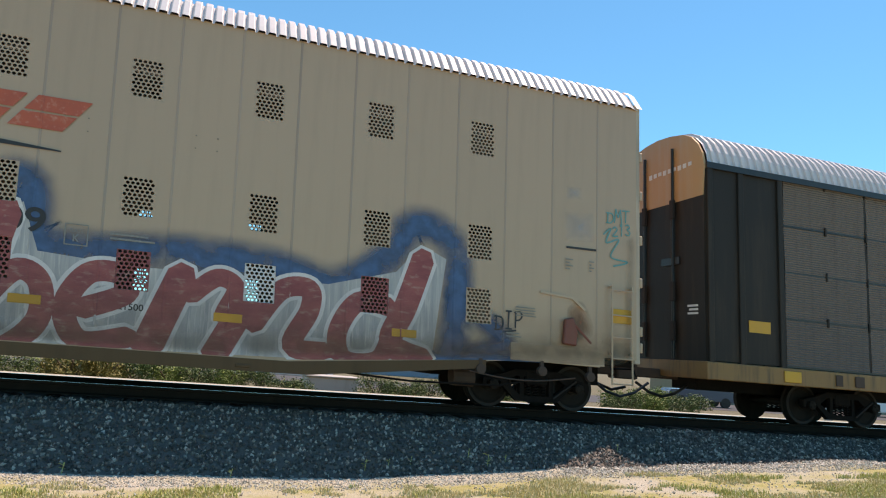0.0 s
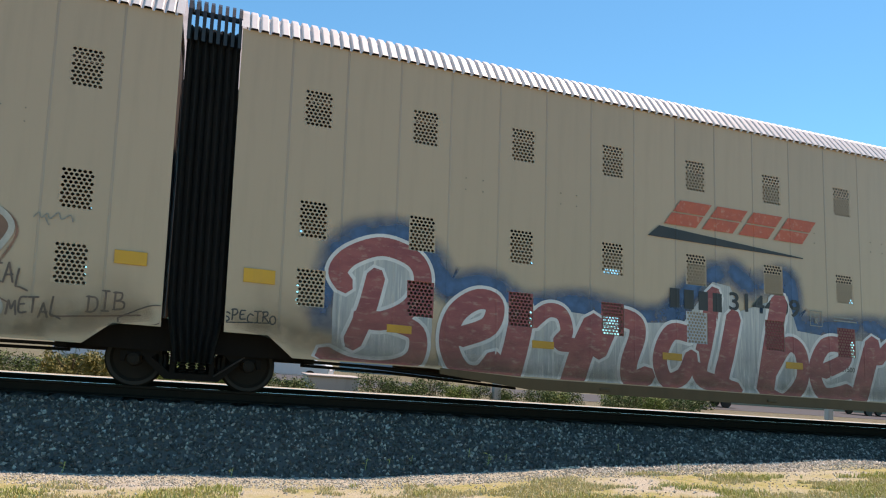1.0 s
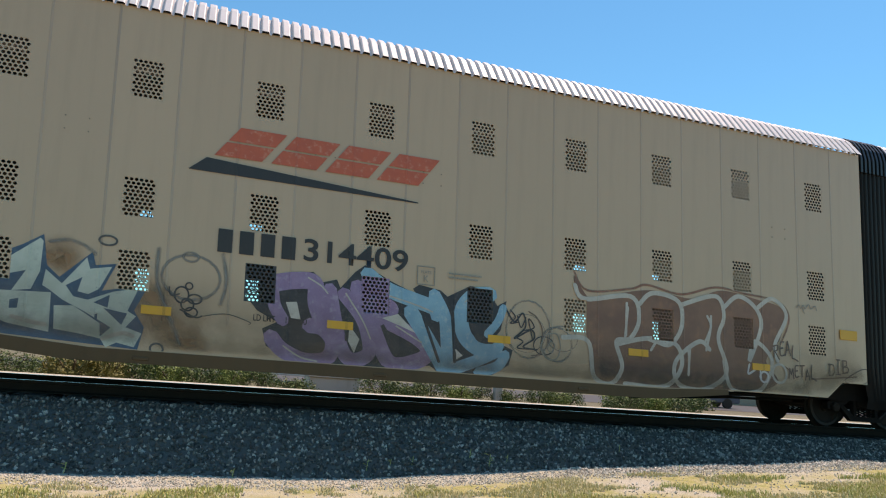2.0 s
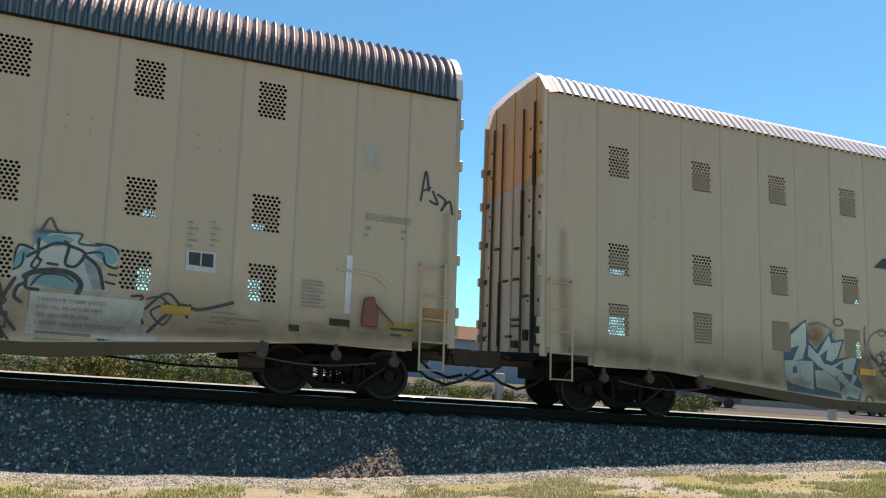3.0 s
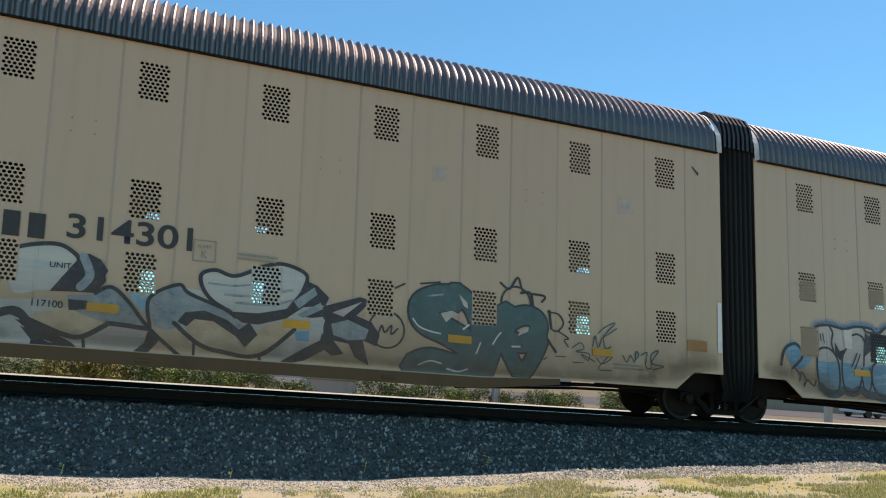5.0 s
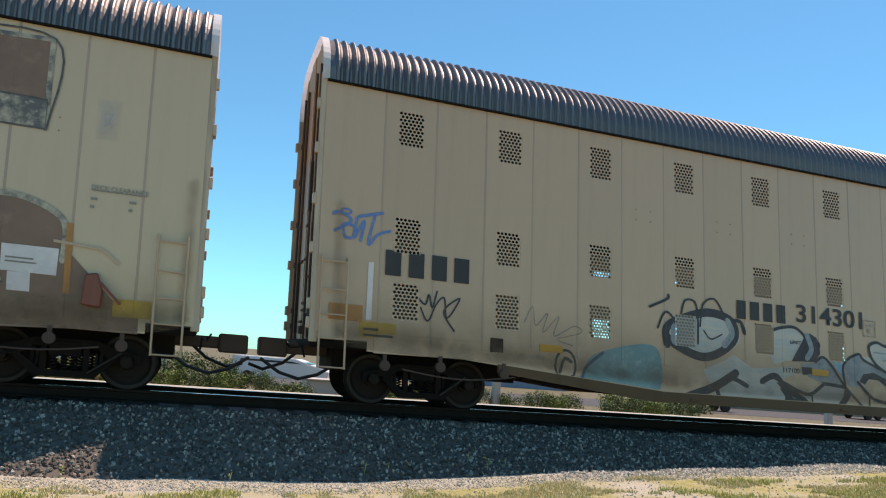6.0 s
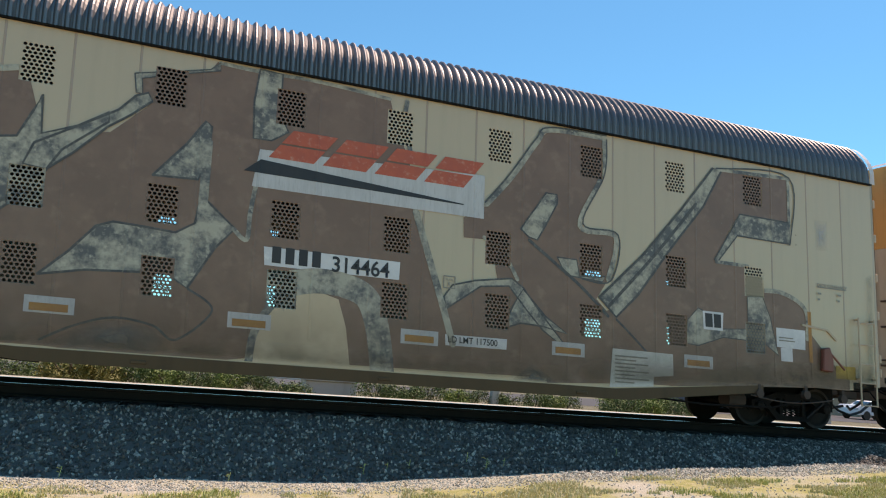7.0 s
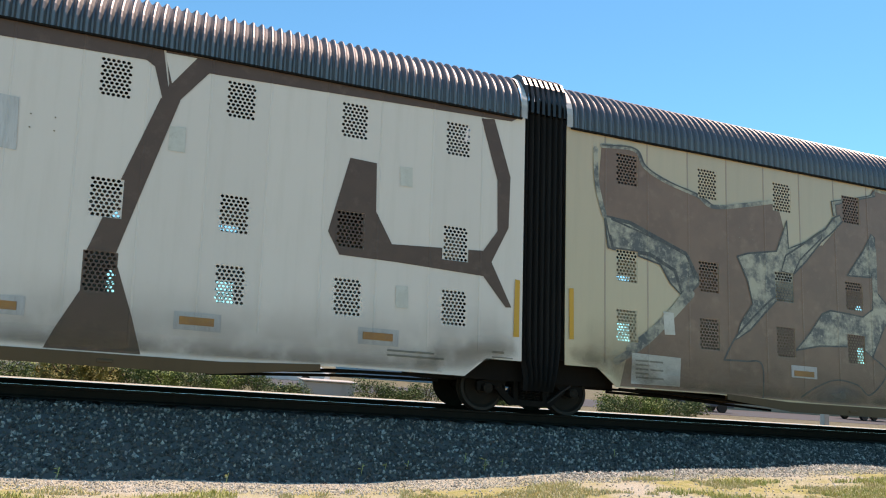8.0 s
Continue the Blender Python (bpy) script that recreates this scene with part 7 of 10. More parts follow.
painted("B2", "graffiti_letter", "", [
    ("fill", [(-14.92, 1.66), (-14.76, 1.89), (-13.97, 2.11), (-13.42, 2.01), (-13.24, 1.69), (-13.53, 1.41), (-14.13, 1.3), (-14.58, 1.38)], WASH, 1, True),
    ("line", [(-14.9, 1.43), (-14.91, 1.75), (-14.55, 1.95), (-13.97, 2.11), (-13.46, 2), (-13.36, 1.68), (-13.69, 1.39), (-14.13, 1.26), (-14.65, 1.41), (-14.92, 1.58)], INK, 2, 0.16),
    ("line", [(-14.72, 1.77), (-14.73, 1.52)], STEEL, 3, 0.2),
    ("line", [(-13.54, 1.99), (-13.44, 1.75), (-13.62, 1.52)], STEEL, 3, 0.14)])
painted("B2", "graffiti_outline", "", [
    ("line", [(-14.59, 2.03), (-14.5, 2.29), (-14.28, 2.28), (-14.22, 1.99), (-14.22, 1.5)], INK, 3, 0.04),
    ("line", [(-14.17, 1.83), (-14.09, 2.26), (-13.83, 2.38), (-13.62, 2.11)], INK, 3, 0.04),
    ("line", [(-15.11, 1.72), (-14.95, 2.03), (-14.77, 1.93), (-14.68, 1.69)], INK, 3, 0.04),
    ("line", [(-15.28, 2.1), (-14.9, 2.28), (-14.87, 2.36)], INK, 3, 0.05),
    ("line", [(-14.09, 1.76), (-13.93, 1.61), (-13.67, 1.72)], INK, 3, 0.03),
    ("line", [(-13.38, 2.01), (-13.22, 1.99), (-13.13, 1.78)], INK, 3, 0.07)])
painted("B2", "graffiti_letter", "", [
    ("fill", [(-12, 1.34), (-11.65, 1.86), (-11.34, 1.81), (-11.28, 1.55), (-11.4, 1.36)], INK, 2, False),
    ("line", [(-11.6, 1.87), (-11.5, 1.61), (-11.62, 1.42)], STEEL, 3, 0.12),
    ("fill", [(-13.83, 0.8), (-13.6, 1.23), (-13.37, 1.34), (-13.2, 1.1), (-12.95, 0.88), (-13, 0.46), (-13.77, 0.48)], PALEFILL, 1, True),
    ("fill", [(-12.72, 0.98), (-12.31, 0.93), (-12.12, 0.52), (-12.77, 0.47)], PALEFILL, 1, True),
    ("line", [(-13.73, 0.48), (-13.79, 0.72), (-13.5, 0.91), (-13.1, 0.78)], INK, 3, 0.09),
    ("line", [(-12.75, 0.89), (-12.39, 1.01), (-12.08, 0.61), (-11.87, 0.54)], INK, 3, 0.12),
    ("line", [(-14.44, 0.51), (-13.86, 0.72), (-13.35, 1.01)], INK, 2, 0.16)])
painted("B2", "graffiti_letter", "", [
    ("fill", [(-12.53, 1.86), (-12.33, 1.94), (-11.97, 2.0), (-11.75, 1.91), (-11.65, 1.79), (-11.66, 1.56), (-11.85, 1.39), (-12.13, 1.33), (-12.48, 1.29)], WASH, 1, True),
    ("fill", [(-11.61, 1.85), (-11.5, 1.8), (-11.51, 1.65), (-11.62, 1.54)], STEEL, 2, True),
    ("fill", [(-11.62, 1.89), (-11.53, 1.92), (-11.37, 1.85), (-11.26, 1.7), (-11.36, 1.51), (-11.4, 1.37), (-12.02, 1.33), (-11.62, 1.45), (-11.55, 1.45), (-11.49, 1.64), (-11.52, 1.77)], INK, 3, False),
    ("line", [(-12.53, 1.88), (-12.26, 1.97), (-11.94, 2.01), (-11.73, 1.91), (-11.65, 1.79), (-11.65, 1.6)], INK, 3, 0.06),
    ("fill", [(-11.77, 1.3), (-11.41, 1.34), (-11.21, 1.46), (-10.95, 1.28), (-10.68, 0.94), (-11.22, 0.95), (-11.46, 1.01), (-11.76, 1.08)], STEEL, 1, False),
    ("fill", [(-11.76, 1.24), (-11.51, 1.24), (-11.39, 1.14), (-11.74, 1.08)], INK, 3, False),
    ("line", [(-11.41, 1.36), (-11.21, 1.47), (-10.98, 1.3), (-10.66, 0.92), (-10.16, 0.5)], INK, 3, 0.055),
    ("fill", [(-12.31, 0.96), (-11.76, 1.12), (-11.46, 1.01), (-11.29, 0.93), (-11.54, 0.76), (-11.8, 0.78)], PEACH, 1, False),
    ("fill", [(-11.23, 0.91), (-10.7, 0.91), (-10.72, 0.75), (-10.83, 0.56), (-11.5, 0.55), (-11.52, 0.7)], PALEFILL, 1, False),
    ("line", [(-12.46, 0.99), (-12.17, 0.88), (-11.8, 0.74), (-11.55, 0.72), (-11.26, 0.9), (-11.17, 0.94), (-10.68, 0.91)], INK, 3, 0.07),
    ("fill", [(-12.41, 0.9), (-12.06, 0.83), (-11.66, 0.62), (-11.61, 0.42), (-11.81, 0.5), (-12.15, 0.69)], INK, 2, False),
    ("fill", [(-12.34, 0.81), (-12.12, 0.73), (-12.03, 0.54), (-12.04, 0.39), (-12.2, 0.42), (-12.19, 0.63)], INK, 2, False),
    ("line", [(-11.53, 0.72), (-11.51, 0.51)], INK, 3, 0.045),
    ("fill", [(-10.66, 0.93), (-10.5, 0.76), (-10.65, 0.51), (-10.85, 0.52), (-10.71, 0.7)], INK, 3, False),
    ("fill", [(-10.96, 1.42), (-10.69, 1.37), (-10.69, 1.08), (-10.92, 1.31)], SKYBLUE, 1, False),
    ("fill", [(-10.68, 1.36), (-10.29, 1.6), (-10.03, 1.48), (-9.69, 1.34), (-9.26, 1.04), (-9.32, 0.84), (-9.76, 1.15), (-10.09, 1.17), (-10.23, 0.99), (-10.39, 0.91), (-10.58, 0.95), (-10.67, 1.15)], STEEL, 2, False),
    ("line", [(-10.65, 0.94), (-10.68, 1.36), (-10.29, 1.6), (-10.12, 1.48), (-9.61, 1.3), (-9.44, 1.19)], INK, 3, 0.055),
    ("fill", [(-10.14, 0.96), (-9.92, 1.12), (-9.64, 1.09), (-9.42, 0.85), (-9.26, 0.75), (-9.01, 1.09), (-8.5, 1.19), (-9.05, 0.66), (-9.57, 0.67), (-9.94, 0.77)], PEACH, 2, True),
    ("fill", [(-10.27, 1.05), (-10.17, 1.2), (-9.89, 1.25), (-9.56, 1.14), (-9.38, 1.01), (-9.23, 1.13), (-9.1, 0.95), (-9.28, 0.75), (-9.42, 0.9), (-9.76, 1.1), (-10.03, 1.11), (-10.14, 0.99)], INK, 4, False),
    ("line", [(-10.32, 1.03), (-9.98, 0.76), (-9.65, 0.66), (-9.07, 0.64), (-8.54, 1.08)], INK, 4, 0.065),
    ("line", [(-10.02, 0.75), (-10.02, 0.53)], INK, 3, 0.04),
    ("line", [(-9.07, 0.64), (-9.05, 0.49)], INK, 3, 0.05),
    ("fill", [(-9.94, 1.81), (-9.77, 1.87), (-9.47, 1.81), (-9.06, 2.02), (-8.72, 2.07), (-8.4, 1.96), (-8.44, 1.69), (-8.6, 1.4), (-9.11, 1.27), (-9.52, 1.27), (-9.78, 1.42), (-9.91, 1.58)], WASH, 2, True),
    ("line", [(-9.86, 1.67), (-9.46, 1.67), (-9.05, 1.75)], STEEL, 3, 0.03),
    ("line", [(-9.62, 1.52), (-9.21, 1.54), (-8.61, 1.69)], STEEL, 3, 0.04),
    ("line", [(-9.45, 1.41), (-8.94, 1.43), (-8.6, 1.53)], STEEL, 3, 0.04),
    ("line", [(-9.52, 1.27), (-9.78, 1.4), (-9.94, 1.59), (-9.97, 1.79), (-9.77, 1.88), (-9.47, 1.82), (-9.02, 2.03), (-8.72, 2.08), (-8.39, 1.95), (-8.44, 1.69)], INK, 4, 0.06),
    ("fill", [(-9.56, 1.27), (-9.11, 1.28), (-8.68, 1.39), (-8.44, 1.73), (-8.36, 1.85), (-8.21, 1.8), (-8.02, 1.63), (-8.07, 1.5), (-8.42, 1.44), (-8.68, 1.24), (-9.1, 1.11), (-9.35, 1.12)], INK, 4, False),
    ("fill", [(-8.58, 1.52), (-8.26, 1.77), (-8.21, 1.66), (-8.49, 1.41)], STEEL, 5, False),
    ("fill", [(-8.51, 1.32), (-8.15, 1.54), (-8.11, 1.44), (-8.42, 1.27)], STEEL, 5, False),
    ("fill", [(-8.54, 1.19), (-8.05, 1.43), (-7.98, 0.97), (-8.22, 0.9), (-8.56, 0.68), (-8.83, 0.49), (-9.01, 0.53), (-8.83, 0.81)], PALEFILL, 2, False),
    ("fill", [(-8.55, 1.05), (-8.31, 1.08), (-8.31, 0.91), (-8.5, 0.91)], MIDBLUE, 4, False),
    ("fill", [(-8.3, 1.28), (-8.1, 1.32), (-8.09, 1.05), (-8.27, 1.09)], WASH, 4, False),
    ("fill", [(-8.42, 1.29), (-8.07, 1.5), (-7.52, 1.69), (-7.33, 1.65), (-7.59, 1.36), (-7.93, 1.28)], INK, 3, False),
    ("fill", [(-7.96, 1.4), (-7.48, 1.62), (-7.78, 1.35)], PALEFILL, 5, False),
    ("fill", [(-8.06, 1.32), (-7.67, 1.42), (-7.31, 1.3), (-7.17, 1.11), (-7.22, 0.92), (-7.45, 1.0), (-7.34, 0.61), (-7.57, 0.72), (-7.68, 0.93), (-7.92, 0.96), (-7.75, 0.76), (-7.95, 0.72), (-8.15, 0.87)], INK, 3, False),
    ("fill", [(-7.97, 1.22), (-7.7, 1.31), (-7.36, 1.18), (-7.41, 1.02), (-7.69, 0.98), (-7.93, 1.05)], STEEL, 5, False),
    ("fill", [(-8.74, 0.48), (-8.39, 0.8), (-8.08, 0.98), (-8.02, 0.83), (-8.38, 0.61), (-8.55, 0.49)], INK, 4, False)])
painted("B2", "graffiti_letter", "", [
    ("line", [(-5.85, 1.83), (-6.18, 1.8), (-6.45, 1.66), (-6.4, 1.42), (-5.98, 1.25), (-5.62, 1.05), (-5.59, 0.81), (-5.86, 0.68), (-6.31, 0.74), (-6.61, 0.62)], INK, 2, 0.51),
    ("line", [(-5.85, 1.83), (-6.18, 1.8), (-6.45, 1.66), (-6.4, 1.42), (-5.98, 1.25), (-5.62, 1.05), (-5.59, 0.81), (-5.86, 0.68), (-6.31, 0.74), (-6.61, 0.62)], DKTEAL, 3, 0.44),
    ("line", [(-5.9, 1.96), (-5.67, 1.81), (-5.5, 1.56), (-5.41, 1.18), (-5.44, 0.71)], INK, 2, 0.37),
    ("line", [(-5.9, 1.96), (-5.67, 1.81), (-5.5, 1.56), (-5.41, 1.18), (-5.44, 0.71)], DKTEAL, 3, 0.3),
    ("line", [(-4.94, 1.7), (-5.14, 1.25), (-5.3, 0.81), (-5.38, 0.6)], INK, 2, 0.43),
    ("line", [(-4.94, 1.7), (-5.14, 1.25), (-5.3, 0.81), (-5.38, 0.6)], DKTEAL, 3, 0.36),
    ("line", [(-5.08, 1.19), (-4.86, 1.54), (-4.56, 1.67), (-4.34, 1.58), (-4.36, 1.35), (-4.62, 1.19), (-4.9, 1.2)], INK, 2, 0.39),
    ("line", [(-5.08, 1.19), (-4.86, 1.54), (-4.56, 1.67), (-4.34, 1.58), (-4.36, 1.35), (-4.62, 1.19), (-4.9, 1.2)], DKTEAL, 3, 0.32),
    ("line", [(-5.0, 1.23), (-4.85, 0.94), (-4.65, 0.67), (-4.42, 0.95), (-4.27, 1.27)], INK, 2, 0.33),
    ("line", [(-5.0, 1.23), (-4.85, 0.94), (-4.65, 0.67), (-4.42, 0.95), (-4.27, 1.27)], DKTEAL, 3, 0.26),
    ("fill", [(-6.14, 1.56), (-5.94, 1.62), (-5.81, 1.57), (-5.94, 1.51), (-6.04, 1.42)], LILAC, 4, False),
    ("fill", [(-5.82, 1.91), (-5.67, 1.79), (-5.65, 1.68), (-5.73, 1.72)], LILAC, 4, False),
    ("fill", [(-4.72, 1.3), (-4.69, 1.38), (-4.56, 1.45), (-4.51, 1.47), (-4.53, 1.39)], LILAC, 4, False),
    ("line", [(-6.62, 1.43), (-6.51, 1.31), (-6.33, 1.25), (-6.13, 1.22)], PWHITE, 4, 0.025),
    ("line", [(-6.51, 0.68), (-6.31, 0.76), (-6.11, 0.73)], PWHITE, 4, 0.025),
    ("line", [(-6.01, 0.65), (-5.81, 0.62), (-5.64, 0.67)], PWHITE, 4, 0.025),
    ("line", [(-5.73, 1.33), (-5.63, 1.41)], PWHITE, 4, 0.03),
    ("line", [(-5.19, 1.12), (-5.1, 1.26), (-5.04, 1.33)], PWHITE, 4, 0.025),
    ("line", [(-4.83, 1.11), (-4.68, 1.12)], PWHITE, 4, 0.03),
    ("line", [(-5.41, 1.13), (-5.49, 0.94)], PWHITE, 4, 0.025),
    ("line", [(-6.35, 1.83), (-6.1, 1.88)], STEEL, 4, 0.03),
    ("oval", (-4.76, 1.86, 0.28, 0.29), INK, 2, 0.035),
    ("line", [(-5.06, 2.19), (-4.89, 2.1), (-4.73, 2.31), (-4.61, 2.08), (-4.22, 2.04), (-4.27, 1.93)], INK, 2, 0.04),
    ("line", [(-4.67, 2.05), (-4.49, 2.06), (-4.43, 1.8)], INK, 2, 0.05)])
painted("B2", "graffiti_tag", "", [
    ("oval", (-7.06, 1.21, 0.3, 0.3), INK, 2, 0.03),
    ("line", [(-7.2, 1.12), (-7.14, 1.27), (-7.09, 1.16), (-6.98, 1.28), (-6.98, 1.14), (-6.87, 1.24)], INK, 2, 0.03),
    ("line", [(-6.99, 1.87), (-6.77, 1.99)], INK, 2, 0.03),
    ("line", [(-6.5, 2.02), (-6.16, 2.08)], INK, 2, 0.03)])
painted("B2", "graffiti_tag", "", [
    ("line", [(-4.12, 1.79), (-4.08, 1.48)], INK, 3, 0.05),
    ("line", [(-4.15, 1.77), (-3.93, 1.74), (-3.84, 1.59), (-3.95, 1.45), (-4.06, 1.46)], INK, 3, 0.03),
    ("line", [(-3.95, 1.45), (-3.74, 1.34), (-3.82, 1.3), (-3.74, 1.19)], INK, 3, 0.025),
    ("line", [(-4.24, 1.39), (-4.13, 1.26), (-3.99, 1.08)], INK, 3, 0.05)])
painted("B2", "graffiti_tag", "", [
    ("line", [(-3.66, 1.18), (-3.5, 1.28), (-3.43, 1.18), (-3.59, 1.12), (-3.33, 1.1), (-3.35, 0.98), (-3.48, 1.08), (-3.21, 0.97)], DKTEAL, 3, 0.022),
    ("line", [(-3.25, 1.24), (-3.2, 1.43), (-3.14, 1.23), (-3.05, 1.41), (-2.99, 1.22), (-2.88, 1.26)], DKTEAL, 3, 0.024),
    ("line", [(-3.14, 1.48), (-3.01, 1.59), (-2.79, 1.69), (-3.05, 1.41), (-2.75, 1.6)], DKTEAL, 3, 0.022),
    ("line", [(-3.18, 1.04), (-3.06, 0.94), (-2.87, 1.05), (-2.89, 1.11), (-3.02, 0.99), (-3.14, 0.84), (-2.87, 0.83)], DKTEAL, 3, 0.022),
    ("line", [(-2.63, 1.12), (-2.55, 1.01), (-2.47, 1.13), (-2.39, 1.02), (-2.35, 1.21), (-2.3, 1.15), (-2.37, 1.06)], DKTEAL, 3, 0.024),
    ("line", [(-2.24, 1.15), (-2.12, 1.21), (-2.15, 0.97), (-2.04, 0.93), (-2.03, 1.17), (-1.87, 1.26), (-2.02, 1.03), (-1.76, 0.98), (-2.01, 0.91)], DKTEAL, 3, 0.024),
    ("line", [(-4.22, 0.93), (-4.16, 0.98)], INK, 3, 0.02),
    ("line", [(-3.99, 1.01), (-3.8, 1.01)], INK, 3, 0.016),
    ("line", [(-3.66, 0.93), (-3.44, 0.93)], INK, 3, 0.016)])
reflector("B2", -11.51, 1.09, 0.42, 0.13, YELLOW)
reflector("B2", -8.73, 1.1, 0.42, 0.13, YELLOW)
reflector("B2", -6, 1.09, 0.42, 0.13, YELLOW)
reflector("B2", -3.26, 1.08, 0.42, 0.13, YELLOW)
reflector("B2", -1.24, 1.32, 0.45, 0.2, AMBER)
painted("B2", "white_reflector", "", [
    ("fill", [(-0.53, 2.29), (-0.38, 2.29), (-0.4, 1.33), (-0.54, 1.33)], PWHITE, 2, False)])
painted("B2", "scratch", "", [
    ("fill", [(-1.07, 4.9), (-0.92, 4.77), (-0.94, 4.72), (-1.09, 4.88)], INK, 2, False)])
bars("B2", -2.84, 0.94, 2, 0.035, 0.9, STENCIL, 1.9)
painted("B2", "paint_patch", "", [
    ("fill", [(-6.37, 4.08), (-6.07, 4.09), (-6.06, 3.81), (-6.36, 3.78)], PATCH2, 1, False),
    ("fill", [(-2.75, 4.06), (-2.38, 4.08), (-2.38, 3.74), (-2.75, 3.71)], PATCH2, 1, False)])
words("B2", "UNIT", -12.03, 1.67, 0.08, 0.28, LETTER, 3)
words("B2", "117100", -12.22, 1.1, 0.1, 0.4, LETTER, 3)
mark("B2", -20.35, 2.13, 0.42, 1.5)
painted("B2", "graffiti_tag", "", [
    ("line", [(-21.3, 2.64), (-21.33, 2.96), (-21.14, 3.07), (-20.95, 2.95), (-21.21, 2.76)], TAGBLUE, 3, 0.05),
    ("line", [(-21.04, 2.67), (-21.08, 2.88), (-20.88, 2.85), (-20.91, 2.68), (-21.04, 2.67)], TAGBLUE, 3, 0.045),
    ("line", [(-20.85, 3.02), (-20.89, 2.68), (-20.73, 2.98), (-20.78, 2.64)], TAGBLUE, 3, 0.045),
    ("line", [(-20.82, 3.04), (-20.42, 3.15)], TAGBLUE, 3, 0.05),
    ("line", [(-20.55, 3.11), (-20.65, 2.6), (-20.49, 2.78), (-20.29, 2.86)], TAGBLUE, 3, 0.045),
    ("oval", (-21.03, 3.1, 0.08, 0.04), TAGBLUE, 3, 0.03)])
painted("B2", "graffiti_tag", "", [
    ("line", [(-19.85, 1.91), (-19.65, 1.71), (-19.58, 1.88), (-19.52, 1.67), (-19.44, 1.95)], INK, 3, 0.03),
    ("line", [(-19.72, 1.65), (-19.59, 1.44), (-19.45, 1.73), (-19.31, 1.85), (-19.25, 1.52), (-19.03, 1.87), (-19.31, 1.63), (-19.12, 1.31)], INK, 3, 0.03)])
painted("B2", "graffiti_tag", "", [
    ("line", [(-17.83, 1.58), (-17.67, 1.87), (-17.61, 1.54), (-17.38, 1.78), (-17.47, 1.43), (-17.16, 1.74), (-17.25, 1.39), (-16.86, 1.59), (-16.71, 1.49), (-17.18, 1.34), (-16.88, 1.25)], SMOKE, 3, 0.03)])
painted("B2", "graffiti_tag", "", [
    ("oval", (-17.02, 0.89, 0.2, 0.27), INK, 2, 0.045),
    ("line", [(-17.13, 0.77), (-17.04, 1.01), (-16.9, 0.96)], INK, 2, 0.06)])
painted("B2", "graffiti_fill", "", [
    ("fill", [(-16.78, 0.4), (-16.68, 0.8), (-16.35, 1.17), (-15.15, 1.36), (-15.22, 0.36)], AQUA, 1, True),
    ("line", [(-16.7, 0.46), (-16.63, 0.86), (-16.27, 1.17)], DKBLUE, 2, 0.06)])
painted("B2", "caution_plate", "", [
    ("fill", [(-20.75, 1.08), (-20.13, 1.08), (-20.13, 1.34), (-20.75, 1.34)], CAUTION, 2, False)])
bars("B2", -20.68, 1.2, 2, 0.05, 0.5, LETTER, 1.9)
reflector("B2", -17.53, 1.1, 0.45, 0.13, YELLOW)
reflector("B2", -21.25, 1.33, 0.55, 0.26, AMBER)
painted("B2", "white_reflector", "", [
    ("fill", [(-20.63, 2.31), (-20.54, 2.32), (-20.55, 1.37), (-20.64, 1.37)], PWHITE, 2, False)])
painted("B2", "badge_plate", "", [
    ("fill", [(-18.46, 1.02), (-18.22, 1.02), (-18.22, 1.26), (-18.46, 1.26)], GRIME, 2, False)])
words("B2", "LIFT AND", -19.87, 1.07, 0.08, 0.42, STENCIL, 3)
words("B2", "JACK HERE", -19.87, 0.99, 0.08, 0.5, STENCIL, 3)
words("B2", "RELEASE ROD", -17.93, 0.95, 0.08, 0.5, STENCIL, 3)
painted("C1", "graffiti_fill", "", [
    ("fill", [(1.15, 5.04), (1.86, 5.08), (2.09, 4.78), (2.57, 4.55), (3.27, 4.4), (3.64, 4.23), (4.37, 4.36), (5.22, 4.56), (5.4, 3.95), (5.27, 3.49), (6.36, 3.8), (7.43, 3.25), (7.47, 1.28), (4.5, 1.39), (3.19, 1.27), (2.72, 2.14), (3.21, 2.73), (2.99, 3.24), (2.22, 3.44), (1.21, 3.71), (1.09, 4.31)], BLOCKBROWN, 1, False),
    ("fill", [(1.72, 1.3), (2.17, 1.64), (2.72, 2.14), (3.58, 2.02), (5.42, 2.04), (7.46, 1.86), (7.49, 0.13), (4.74, 0.25), (3.49, 0.43), (2.4, 0.52), (1.54, 0.58)], BLOCKBROWN, 1, False)])
